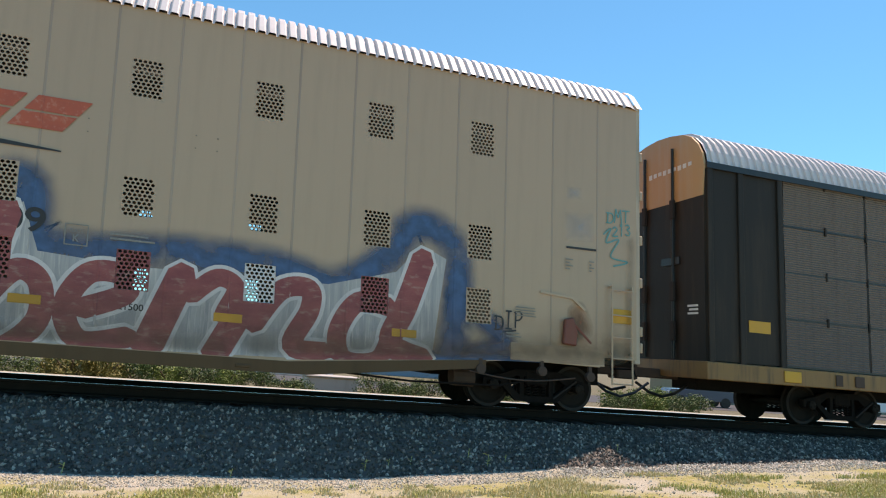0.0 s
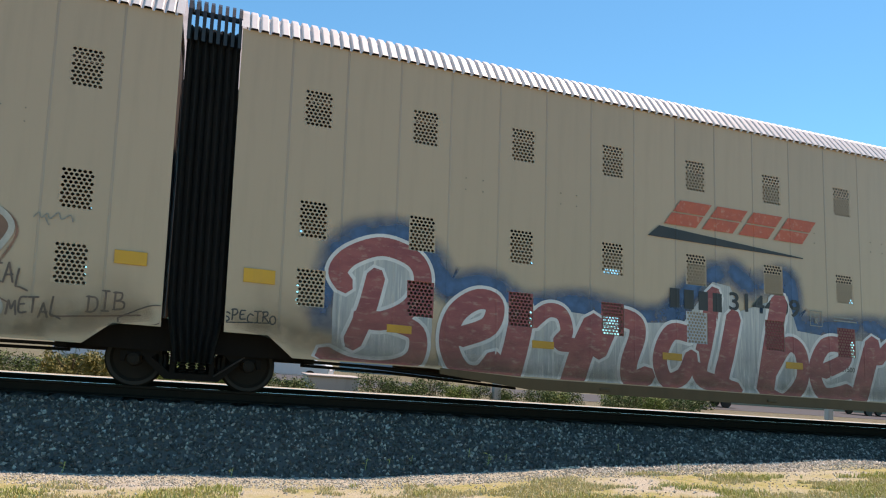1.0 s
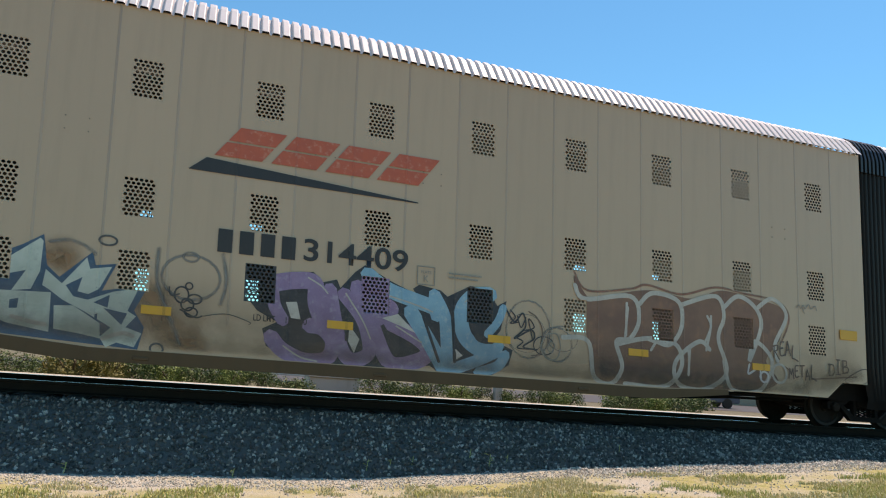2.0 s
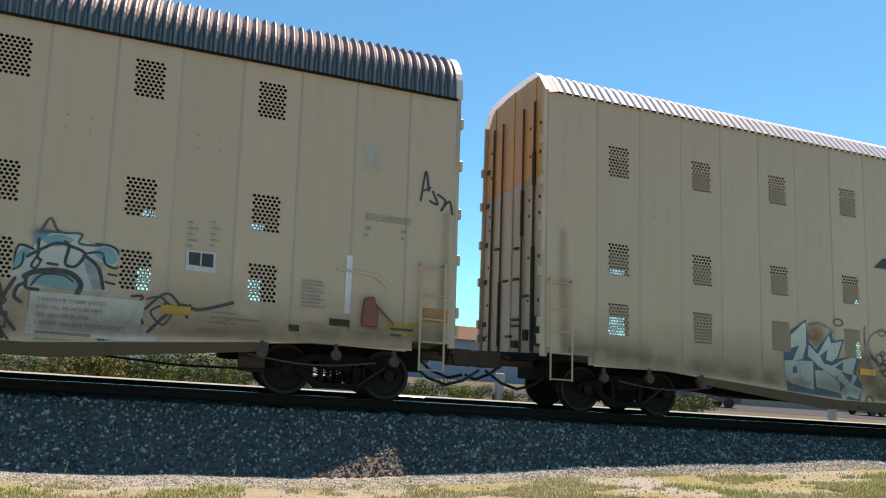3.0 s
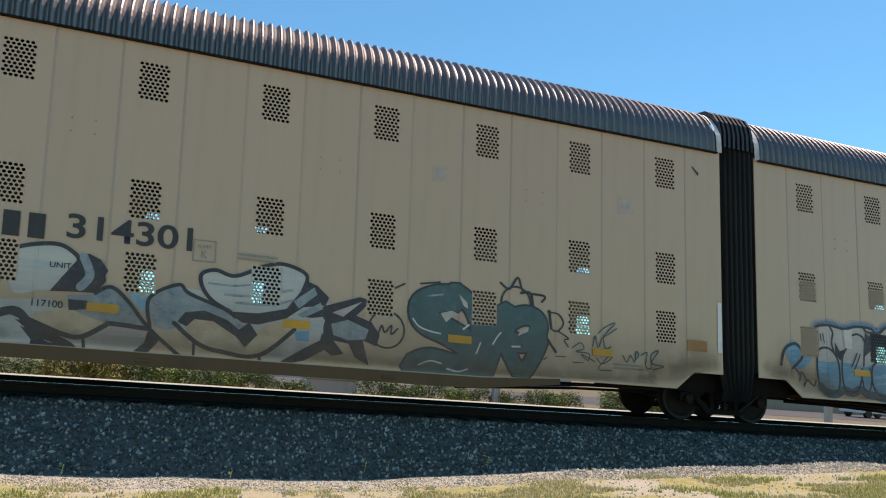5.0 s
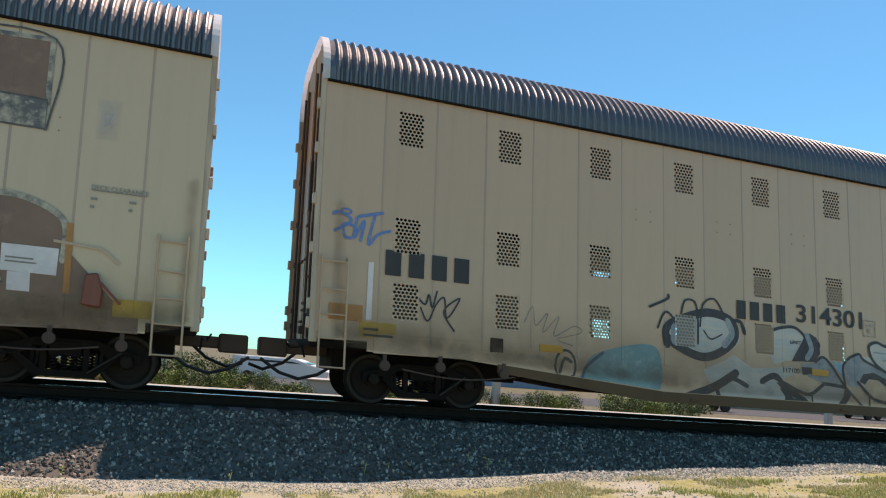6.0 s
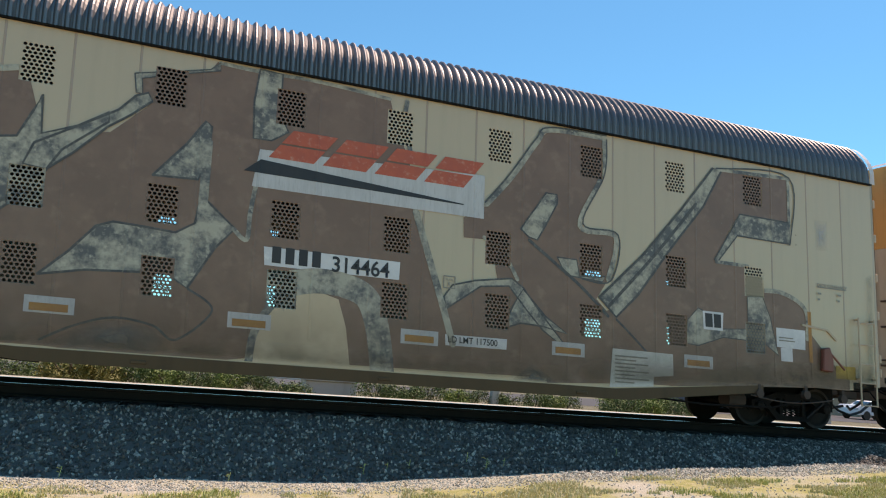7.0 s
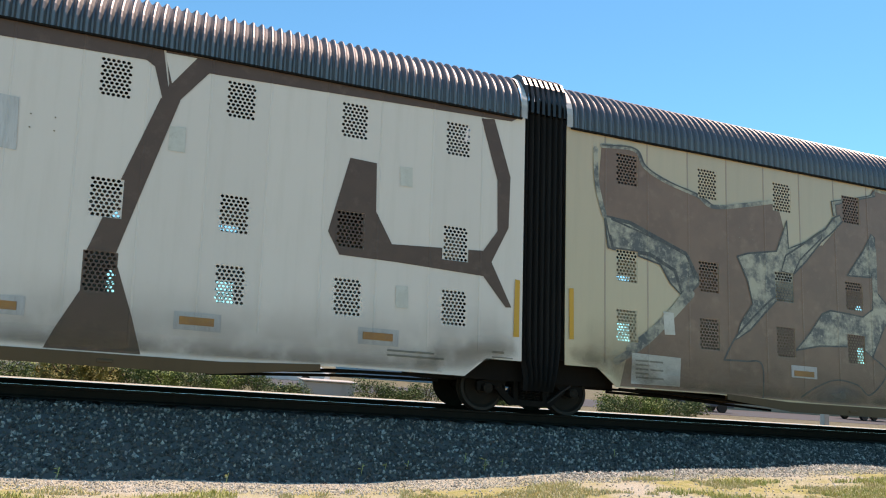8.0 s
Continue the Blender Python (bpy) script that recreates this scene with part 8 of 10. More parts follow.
painted("C1", "graffiti_fill", "", [
    ("fill", [(6.66, 4.77), (7.71, 5.01), (7.83, 5.2), (8.44, 5.19), (10.63, 5.14), (10.75, 4.71), (11.02, 4.07), (10.99, 3.57), (11.15, 3.26), (11.42, 2.47), (11.65, 1.73), (11.76, 1.18), (9.96, 0.85), (8.24, 0.54), (5.94, 0.38), (5.08, 0.62), (4.86, 3.07), (5.45, 2.91), (5.93, 3.33), (6.42, 3.84), (6.86, 4.28), (6.72, 4.47)], BLOCKBROWN, 1, False),
    ("fill", [(4.9, 1.07), (8.19, 1.39), (11.85, 1.56), (13.99, 1.76), (15.14, 1.46), (16.36, 1.14), (16.34, 0.31), (4.99, 0.08)], BLOCKBROWN, 1, False),
    ("fill", [(12.01, 3.28), (12.43, 3.54), (12.9, 4.12), (13.38, 4.87), (13.66, 5.14), (14.76, 5.17), (14.69, 4.45), (14.22, 3.43), (15.0, 3.32), (14.85, 2.51), (14.61, 2.13), (15.02, 1.75), (15.14, 1.15), (13.22, 1.3), (12.89, 1.66), (12.67, 2.22), (12.54, 2.95), (12.02, 2.93)], BLOCKBROWN, 1, False),
    ("fill", [(11.86, 1.18), (11.75, 1.69), (12.35, 2.14), (12.93, 2.2), (13.54, 1.72), (14.22, 0.98), (11.87, 0.81)], BLOCKBROWN, 1, False)])
painted("C1", "graffiti_fill", "", [
    ("fill", [(17.28, 4.95), (19.05, 5.05), (19.05, 4.15), (17.83, 4.14), (17.61, 3.84), (17.24, 3.15), (17.98, 3.14), (18.0, 2.72), (18.84, 2.71), (19.4, 2.39), (19.43, 1.59), (19.31, 0.84), (17.85, 0.64), (15.41, 0.68), (15.02, 1.8), (15.59, 2.55), (16.23, 3.33), (16.9, 4.16)], BLOCKBROWN, 1, False),
    ("fill", [(13.58, 1.47), (14.96, 1.99), (15.61, 1.27), (19.43, 2.02), (20.22, 1.22), (20.08, 0.68), (18.44, 0.28), (13.63, 0.2)], BLOCKBROWN, 1, False)])
painted("C1", "graffiti_marble", "", [
    ("fill", [(1.21, 3.71), (1.39, 3.66), (2.22, 3.44), (2.99, 3.24), (3.05, 3.1), (3.21, 2.73), (2.87, 2.42), (2.64, 2.61), (2.42, 2.94), (1.83, 3.07), (1.29, 3.12)], MARBLE, 2, False),
    ("edge", [(1.21, 3.71), (1.39, 3.66), (2.22, 3.44), (2.99, 3.24), (3.05, 3.1), (3.21, 2.73), (2.87, 2.42), (2.64, 2.61), (2.42, 2.94), (1.83, 3.07), (1.29, 3.12), (1.21, 3.71)], CHARCOAL, 3, 0.035),
    ("line", [(1.02, 4.96), (1.05, 4.3), (1.21, 3.71)], MARBLE, 3, 0.1),
    ("line", [(1.15, 5.04), (1.86, 5.08), (2.09, 4.78), (2.56, 4.57), (3.27, 4.4), (3.64, 4.23), (4.37, 4.36), (5.22, 4.57)], MARBLE, 3, 0.09),
    ("line", [(1.15, 5.05), (1.86, 5.1), (2.1, 4.8), (2.56, 4.59), (3.27, 4.42), (3.64, 4.25)], CHARCOAL, 4, 0.025),
    ("line", [(3.21, 2.73), (2.72, 2.14), (2.25, 1.69), (1.72, 1.3)], MARBLE, 3, 0.13),
    ("fill", [(4.2, 3.31), (4.46, 3.4), (5.17, 3.53), (5.35, 3.94), (5.45, 4.2), (5.48, 3.62), (5.95, 3.82), (6.35, 4.1), (6.35, 3.95), (5.76, 3.42), (5.53, 3.0), (5.3, 2.68), (4.84, 2.25), (4.48, 1.89), (4.13, 1.67), (4.25, 2.0), (4.55, 2.4), (4.44, 2.85)], MARBLE, 2, False),
    ("edge", [(4.2, 3.31), (4.46, 3.4), (5.17, 3.53), (5.35, 3.94), (5.45, 4.2), (5.48, 3.62), (5.95, 3.82), (6.35, 4.1), (6.35, 3.95), (5.76, 3.42), (5.53, 3.0), (5.3, 2.68), (4.84, 2.25), (4.48, 1.89), (4.13, 1.67), (4.25, 2.0), (4.55, 2.4), (4.44, 2.85), (4.2, 3.31)], CHARCOAL, 3, 0.035),
    ("line", [(3.84, 1.26), (4.13, 1.72), (4.83, 2.39), (5.25, 2.7)], CHARCOAL, 3, 0.04),
    ("line", [(3.84, 1.26), (4.33, 1.27), (4.74, 1.23), (4.74, 0.52)], CHARCOAL, 3, 0.035),
    ("fill", [(2.47, 2.06), (2.7, 2.05), (2.73, 1.64), (2.5, 1.63)], PATCH, 4, False)])
painted("C1", "graffiti_marble", "", [
    ("fill", [(5.4, 3.47), (5.89, 3.78), (6.47, 4.16), (6.69, 4.42), (6.86, 4.5), (6.93, 4.38), (6.63, 4.1), (6.34, 3.87), (5.92, 3.41), (5.58, 3.1), (5.28, 3.14)], MARBLE, 2, False),
    ("edge", [(5.4, 3.47), (5.89, 3.78), (6.47, 4.16), (6.69, 4.42), (6.86, 4.5), (6.93, 4.38), (6.63, 4.1), (6.34, 3.87), (5.92, 3.41), (5.58, 3.1), (5.28, 3.14), (5.4, 3.47)], CHARCOAL, 3, 0.035),
    ("fill", [(6.65, 4.77), (7.73, 5.05), (7.87, 5.19), (7.88, 5.06), (7.14, 4.84), (6.76, 4.71), (6.78, 4.48), (6.69, 4.47)], MARBLE, 2, False),
    ("edge", [(6.65, 4.77), (7.73, 5.05), (7.87, 5.19), (7.88, 5.06), (7.14, 4.84), (6.76, 4.71), (6.78, 4.48), (6.69, 4.47), (6.65, 4.77)], CHARCOAL, 3, 0.02),
    ("fill", [(7.01, 3.24), (7.46, 3.8), (7.72, 4.21), (7.81, 4.14), (7.77, 3.54), (7.66, 3.27)], MARBLE, 2, False),
    ("edge", [(7.01, 3.24), (7.46, 3.8), (7.72, 4.21), (7.81, 4.14), (7.77, 3.54), (7.66, 3.27), (7.01, 3.24)], CHARCOAL, 3, 0.035),
    ("fill", [(5.59, 1.58), (5.96, 1.95), (6.3, 2.37), (6.52, 2.46), (6.99, 2.44), (7.39, 2.41), (7.66, 2.59), (7.72, 3.04), (7.87, 2.91), (8.25, 2.58), (7.97, 2.24), (7.61, 1.59), (7.36, 1.74), (6.96, 1.76), (6.2, 1.71)], MARBLE, 2, False),
    ("edge", [(5.59, 1.58), (5.96, 1.95), (6.3, 2.37), (6.52, 2.46), (6.99, 2.44), (7.39, 2.41), (7.66, 2.59), (7.72, 3.04), (7.87, 2.91), (8.25, 2.58), (7.97, 2.24), (7.61, 1.59), (7.36, 1.74), (6.96, 1.76), (6.2, 1.71), (5.59, 1.58)], CHARCOAL, 3, 0.035),
    ("line", [(7.77, 3.9), (7.76, 3.18), (7.75, 2.65)], MARBLE, 3, 0.14),
    ("line", [(7.87, 5.19), (8.44, 5.17), (9.38, 5.19), (10.63, 5.13)], MARBLE, 3, 0.06),
    ("line", [(7.61, 1.59), (7.99, 1.29), (7.5, 0.81), (7.17, 0.99), (6.63, 1.06), (6.12, 0.9), (5.7, 0.67)], CHARCOAL, 3, 0.035),
    ("fill", [(5.85, 0.67), (6.26, 0.95), (6.63, 1.03), (7.09, 0.98), (7.34, 0.79), (7.21, 0.47), (5.94, 0.42)], SMOKE, 2, False),
    ("fill", [(8.48, 5.21), (8.84, 5.2), (8.83, 4.55), (8.98, 4.25), (8.72, 4.07), (8.44, 4.06), (8.42, 4.67)], MARBLE, 2, False),
    ("edge", [(8.48, 5.21), (8.84, 5.2), (8.83, 4.55), (8.98, 4.25), (8.72, 4.07), (8.44, 4.06), (8.42, 4.67), (8.48, 5.21)], CHARCOAL, 3, 0.03),
    ("line", [(8.52, 3.3), (8.46, 2.84), (8.43, 2.43), (8.22, 2.58)], MARBLE, 3, 0.07),
    ("fill", [(8.58, 0.48), (8.6, 0.91), (8.78, 1.36), (9.12, 1.66), (9.56, 1.75), (9.91, 1.65), (10.05, 1.21), (10.14, 0.42)], CREAMFILL, 2, False),
    ("line", [(9.15, 1.83), (9.55, 1.91), (10.01, 1.88), (10.39, 1.7), (10.58, 1.17), (10.68, 0.45)], MARBLE, 3, 0.4),
    ("line", [(8.56, 0.48), (8.62, 1.0), (8.87, 1.46), (9.2, 1.72)], MARBLE, 3, 0.12),
    ("line", [(11.15, 3.26), (11.42, 2.47), (11.7, 1.64), (11.87, 1.09)], MARBLE, 3, 0.12),
    ("fill", [(11.69, 1.88), (11.84, 2.09), (12.25, 2.21), (12.93, 2.32), (13.15, 2.18), (13.54, 1.72), (14.1, 1.12), (13.54, 1.47), (13.21, 1.81), (12.88, 2.18), (12.35, 2.12), (11.75, 1.69)], MARBLE, 2, False),
    ("edge", [(11.69, 1.88), (11.84, 2.09), (12.25, 2.21), (12.93, 2.32), (13.15, 2.18), (13.54, 1.72), (14.1, 1.12), (13.54, 1.47), (13.21, 1.81), (12.88, 2.18), (12.35, 2.12), (11.75, 1.69), (11.69, 1.88)], CHARCOAL, 3, 0.03),
    ("fill", [(12.77, 1.43), (12.97, 1.86), (13.15, 2.16), (13.59, 1.72), (14.04, 1.44), (13.54, 1.54), (13.11, 1.56)], MARBLE, 2, False),
    ("edge", [(12.77, 1.43), (12.97, 1.86), (13.15, 2.16), (13.59, 1.72), (14.04, 1.44), (13.54, 1.54), (13.11, 1.56), (12.77, 1.43)], CHARCOAL, 3, 0.03),
    ("line", [(12.39, 2.98), (12.65, 2.82), (12.87, 2.59), (13.04, 2.31)], MARBLE, 3, 0.07),
    ("line", [(10.93, 5.15), (10.9, 4.74), (11.05, 4.17)], MARBLE, 3, 0.08),
    ("fill", [(13.08, 3.22), (13.4, 3.68), (13.57, 3.94), (13.79, 3.94), (13.8, 3.78), (13.57, 3.34), (13.41, 3.06), (13.25, 3.09)], MARBLE, 2, False),
    ("edge", [(13.08, 3.22), (13.4, 3.68), (13.57, 3.94), (13.79, 3.94), (13.8, 3.78), (13.57, 3.34), (13.41, 3.06), (13.25, 3.09), (13.08, 3.22)], CHARCOAL, 3, 0.03),
    ("line", [(12.42, 3.57), (12.9, 4.15), (13.38, 4.87), (13.63, 5.13), (14.76, 5.17)], MARBLE, 3, 0.11),
    ("line", [(14.76, 5.17), (14.72, 4.45), (14.26, 3.43), (15.0, 3.32), (14.85, 2.51)], MARBLE, 3, 0.1),
    ("line", [(12.4, 3.6), (12.86, 4.18), (13.35, 4.9), (13.63, 5.17), (14.8, 5.22)], CHARCOAL, 4, 0.03),
    ("line", [(14.81, 5.14), (14.76, 4.44), (14.32, 3.48), (15.06, 3.36), (14.91, 2.5), (14.32, 2.46)], CHARCOAL, 4, 0.03),
    ("line", [(13.25, 3.04), (13.75, 2.7), (14.32, 2.3), (14.85, 1.84)], CHARCOAL, 3, 0.06),
    ("fill", [(13.81, 2.8), (14.2, 2.8), (14.26, 2.5), (14.79, 2.56), (14.73, 2.45), (13.98, 2.5)], MARBLE, 2, False),
    ("edge", [(13.81, 2.8), (14.2, 2.8), (14.26, 2.5), (14.79, 2.56), (14.73, 2.45), (13.98, 2.5), (13.81, 2.8)], CHARCOAL, 3, 0.025),
    ("fill", [(12.96, 0.55), (13.33, 0.87), (13.88, 0.51)], SMOKE, 2, False)])
painted("C1", "graffiti_marble", "", [
    ("fill", [(14.67, 2.17), (15.58, 3.04), (16.45, 4.04), (17.2, 4.98), (17.4, 4.95), (16.96, 4.17), (16.23, 3.28), (15.48, 2.29), (15.02, 1.84)], MARBLE, 2, False),
    ("edge", [(14.67, 2.17), (15.58, 3.04), (16.45, 4.04), (17.2, 4.98), (17.4, 4.95), (16.96, 4.17), (16.23, 3.28), (15.48, 2.29), (15.02, 1.84), (14.67, 2.17)], CHARCOAL, 3, 0.045),
    ("line", [(14.86, 2.02), (15.9, 3.14), (16.79, 4.2)], CHARCOAL, 3, 0.06),
    ("line", [(17.28, 4.97), (19.05, 5.05)], MARBLE, 3, 0.07),
    ("line", [(19.05, 5.05), (19.05, 3.69)], MARBLE, 3, 0.07),
    ("line", [(17.28, 4.99), (19.08, 5.07), (19.07, 3.71)], CHARCOAL, 4, 0.03),
    ("fill", [(17.83, 4.14), (19.05, 4.13), (19.05, 3.69), (17.76, 3.7), (17.26, 3.1), (17.2, 3.15), (17.61, 3.78)], MARBLE, 2, False),
    ("edge", [(17.83, 4.14), (19.05, 4.13), (19.05, 3.69), (17.76, 3.7), (17.26, 3.1), (17.2, 3.15), (17.61, 3.78), (17.83, 4.14)], CHARCOAL, 3, 0.03),
    ("line", [(17.24, 3.12), (18.0, 3.12)], MARBLE, 3, 0.07),
    ("fill", [(16.47, 1.49), (16.58, 1.95), (16.81, 2.18), (17.15, 2.06), (17.38, 1.83), (17.97, 1.88), (17.97, 2.51), (18.34, 2.54), (18.52, 2.14), (18.64, 1.63), (18.7, 1.42), (18.33, 1.65), (17.38, 1.67), (16.81, 1.47)], MARBLE, 2, False),
    ("edge", [(16.47, 1.49), (16.58, 1.95), (16.81, 2.18), (17.15, 2.06), (17.38, 1.83), (17.97, 1.88), (17.97, 2.51), (18.34, 2.54), (18.52, 2.14), (18.64, 1.63), (18.7, 1.42), (18.33, 1.65), (17.38, 1.67), (16.81, 1.47), (16.47, 1.49)], CHARCOAL, 3, 0.02),
    ("line", [(18.22, 2.66), (18.84, 2.67), (19.4, 2.39), (19.43, 1.8)], MARBLE, 3, 0.09),
    ("line", [(15.02, 1.8), (15.34, 1.54), (15.66, 1.26)], CHARCOAL, 3, 0.04)])
bars("C1", 14.99, 1.13, 8, 0.035, 0.75, STENCIL, 1.9)
painted("C1", "notice_patch", "", [
    ("fill", [(14.94, 1.27), (16.23, 1.26), (16.24, 0.86), (15.81, 0.82), (15.8, 0.56), (14.88, 0.56)], PATCH, 4, False)])
painted("C1", "placard", "", [
    ("fill", [(16.91, 2.14), (17.39, 2.14), (17.37, 1.79), (16.93, 1.79)], PWHITE, 4, False),
    ("fill", [(16.96, 2.1), (17.13, 2.1), (17.14, 1.84), (16.97, 1.84)], LETTER, 5, False),
    ("fill", [(17.16, 2.1), (17.33, 2.1), (17.33, 1.84), (17.17, 1.84)], LETTER, 5, False)])
painted("C1", "notice_patch", "", [
    ("fill", [(18.65, 1.97), (19.38, 1.97), (19.37, 1.58), (18.66, 1.59)], PWHITE, 4, False),
    ("fill", [(18.75, 1.58), (19.04, 1.59), (19.05, 1.32), (18.76, 1.32)], PWHITE, 4, False)])
bars("C1", 18.71, 1.77, 2, 0.03, 0.5, STENCIL, 1.9)
painted("C1", "amber_reflector", "", [
    ("fill", [(19.45, 2.36), (19.54, 2.36), (19.56, 1.34), (19.47, 1.35)], AMBER, 4, False)])
words("C1", "DECK CLEARANCE", 19.73, 2.9, 0.07, 0.78, STENCIL, 4)
painted("C1", "stencil_bar", "", [
    ("fill", [(19.73, 2.88), (20.48, 2.88), (20.48, 2.9), (19.73, 2.9)], STENCIL, 4, False)])
bars("C1", 19.73, 2.74, 2, 0.05, 0.1, STENCIL, 2.4)
bars("C1", 20.25, 2.75, 2, 0.05, 0.1, STENCIL, 2.4)
painted("C1", "caution_plate", "", [
    ("fill", [(20.14, 1.07), (20.66, 1.07), (20.66, 1.33), (20.14, 1.33)], CAUTION, 4, False)])
painted("C1", "paint_patch", "", [
    ("fill", [(19.7, 4.28), (20.06, 4.3), (20.04, 3.66), (19.72, 3.65)], PATCH2, 3, False)])
painted("C1", "grime_patch", "", [
    ("fill", [(16.04, 0.49), (16.74, 0.9), (18.44, 1.25), (19.94, 1.3), (20.05, 0.92), (19.68, 0.68), (17.68, 0.64)], DIRTBROWN, 3, True)])
painted("C1", "logo_patch", "", [
    ("fill", [(8.55, 3.9), (12.38, 4.07), (12.38, 3.3), (8.46, 3.29)], PATCH3, 3, False)])
logo("C1", 8.32, 3.52, 3.68)
painted("C1", "number_patch", "", [
    ("fill", [(8.7, 2.36), (10.91, 2.37), (10.9, 2.07), (8.72, 2.07)], PWHITE, 3, False)])
mark("C1", 8.83, 2.12, 0.26, 0.78)
words("C1", "314464", 9.78, 2.08, 0.26, 0.95, LETTER, 5)
plate_box("C1", 11.68, 2.13, 0.2)
painted("C1", "number_patch", "", [
    ("fill", [(11.73, 1.25), (12.86, 1.26), (12.85, 1.08), (11.74, 1.07)], PWHITE, 3, False)])
words("C1", "LD LMT 117500", 11.78, 1.12, 0.11, 0.9, LETTER, 5)
painted("C1", "reflector_patch", "", [("fill", [(5.46, 1.04), (6.11, 1.04), (6.11, 1.28), (5.46, 1.28)], PATCH3, 3, False)])
painted("C1", "reflector_patch", "", [("fill", [(8.22, 1.06), (8.87, 1.06), (8.87, 1.3), (8.22, 1.3)], PATCH3, 3, False)])
painted("C1", "reflector_patch", "", [("fill", [(10.96, 1.04), (11.61, 1.04), (11.61, 1.28), (10.96, 1.28)], PATCH3, 3, False)])
painted("C1", "reflector_patch", "", [("fill", [(13.72, 1.06), (14.37, 1.06), (14.37, 1.3), (13.72, 1.3)], PATCH3, 3, False)])
painted("C1", "reflector_patch", "", [("fill", [(16.48, 1.04), (17.13, 1.04), (17.13, 1.28), (16.48, 1.28)], PATCH3, 3, False)])
reflector("C1", 5.53, 1.07, 0.5, 0.11, AMBER)
reflector("C1", 8.29, 1.09, 0.5, 0.11, AMBER)
reflector("C1", 11.03, 1.08, 0.5, 0.11, AMBER)
reflector("C1", 13.79, 1.1, 0.5, 0.11, AMBER)
reflector("C1", 16.55, 1.08, 0.5, 0.11, AMBER)
painted("C1", "amber_reflector", "", [
    ("fill", [(0.49, 2.29), (0.58, 2.29), (0.59, 1.38), (0.5, 1.38)], YELLOW, 4, False)])
bars("C1", 1.86, 1.09, 5, 0.04, 0.6, STENCIL, 1.9)
painted("C1", "notice_patch", "", [
    ("fill", [(1.24, 3.69), (1.76, 3.65), (3, 3.21), (3.32, 2.7), (2.93, 2.34), (2.74, 2.86), (2.18, 3.11), (1.39, 3.12)], MARBLE, 2, False),
    ("edge", [(1.24, 3.69), (1.76, 3.65), (3, 3.21), (3.32, 2.7), (2.93, 2.34), (2.74, 2.86), (2.18, 3.11), (1.39, 3.12), (1.24, 3.69)], CHARCOAL, 3, 0.075),
    ("line", [(3.12, 2.46), (2.17, 1.53), (1.45, 1.06)], MARBLE, 4, 0.14),
    ("fill", [(1.79, 1.24), (2.85, 1.22), (2.82, 0.69), (1.76, 0.68)], PATCH, 5, False)])
painted("C2", "graffiti_fill", "", [
    ("fill", [(-10.99, 5.09), (-8.78, 5.24), (-6.55, 5.29), (-6.41, 4.5), (-6.49, 4.39), (-6.65, 4.95), (-6.78, 5.03), (-8.75, 4.98), (-10.96, 4.85)], DARKBROWN, 1, False),
    ("fill", [(-6.51, 5.25), (-6.05, 5.23), (-0.42, 5.33), (-0.69, 5.17), (-1.24, 5.15), (-5.86, 5), (-6.26, 4.48), (-6.48, 4.35), (-6.43, 4.72)], DARKBROWN, 1, False)])
painted("C2", "graffiti_fill", "", [
    ("fill", [(-6.53, 4.47), (-6.25, 4.48), (-6.99, 1.96), (-6.7, 1.12), (-6.54, 0.51), (-7.82, 0.52), (-7.69, 0.87), (-7.3, 1.64), (-7.4, 1.92)], DARKBROWN, 1, False)])
painted("C2", "graffiti_fill", "", [
    ("fill", [(-1.27, 5.12), (-1.02, 5.15), (-0.69, 4.14), (-0.71, 3.22), (-1.02, 2.58), (-0.63, 1.83), (-0.74, 1.82), (-1.17, 2.32), (-2.73, 2.38), (-3.68, 2.39), (-3.88, 2.75), (-3.57, 4.02), (-3.12, 4), (-3.1, 3.18), (-2.81, 2.67), (-1.18, 2.76), (-0.92, 3.14), (-0.94, 4.05)], DARKBROWN, 1, False)])
painted("C2", "graffiti_fill", "", [
    ("fill", [(-6.52, 5.2), (-6.05, 5.21), (-6.39, 4.73)], SILVER, 2, False)])
painted("C2", "paint_patch", "", [
    ("fill", [(-9.52, 4.18), (-8.42, 4.11), (-8.39, 3.33), (-9.45, 3.38)], PATCH3, 2, False),
    ("fill", [(-6.38, 4.05), (-6.14, 4.07), (-6.13, 3.67), (-6.37, 3.67)], PATCH, 2, False),
    ("fill", [(-2.72, 4.01), (-2.5, 4.02), (-2.49, 3.68), (-2.7, 3.68)], PATCH, 2, False),
    ("fill", [(-2.72, 1.99), (-2.51, 2), (-2.49, 1.63), (-2.71, 1.63)], PATCH, 2, False)])
painted("C2", "reflector_patch", "", [("fill", [(-8.77, 0.99), (-8.09, 0.99), (-8.09, 1.26), (-8.77, 1.26)], PATCH3, 3, False)])
painted("C2", "reflector_patch", "", [("fill", [(-6.12, 0.98), (-5.44, 0.98), (-5.44, 1.25), (-6.12, 1.25)], PATCH3, 3, False)])
painted("C2", "reflector_patch", "", [("fill", [(-3.32, 0.99), (-2.64, 0.99), (-2.64, 1.26), (-3.32, 1.26)], PATCH3, 3, False)])
reflector("C2", -8.69, 1.06, 0.5, 0.12, AMBER)
reflector("C2", -6.04, 1.06, 0.5, 0.12, AMBER)
reflector("C2", -3.24, 1.07, 0.5, 0.12, AMBER)
painted("C2", "amber_reflector", "", [
    ("fill", [(-0.57, 2.33), (-0.48, 2.32), (-0.48, 1.33), (-0.59, 1.33)], YELLOW, 4, False)])
bars("C2", -2.83, 0.91, 2, 0.04, 1.2, STENCIL, 1.9)
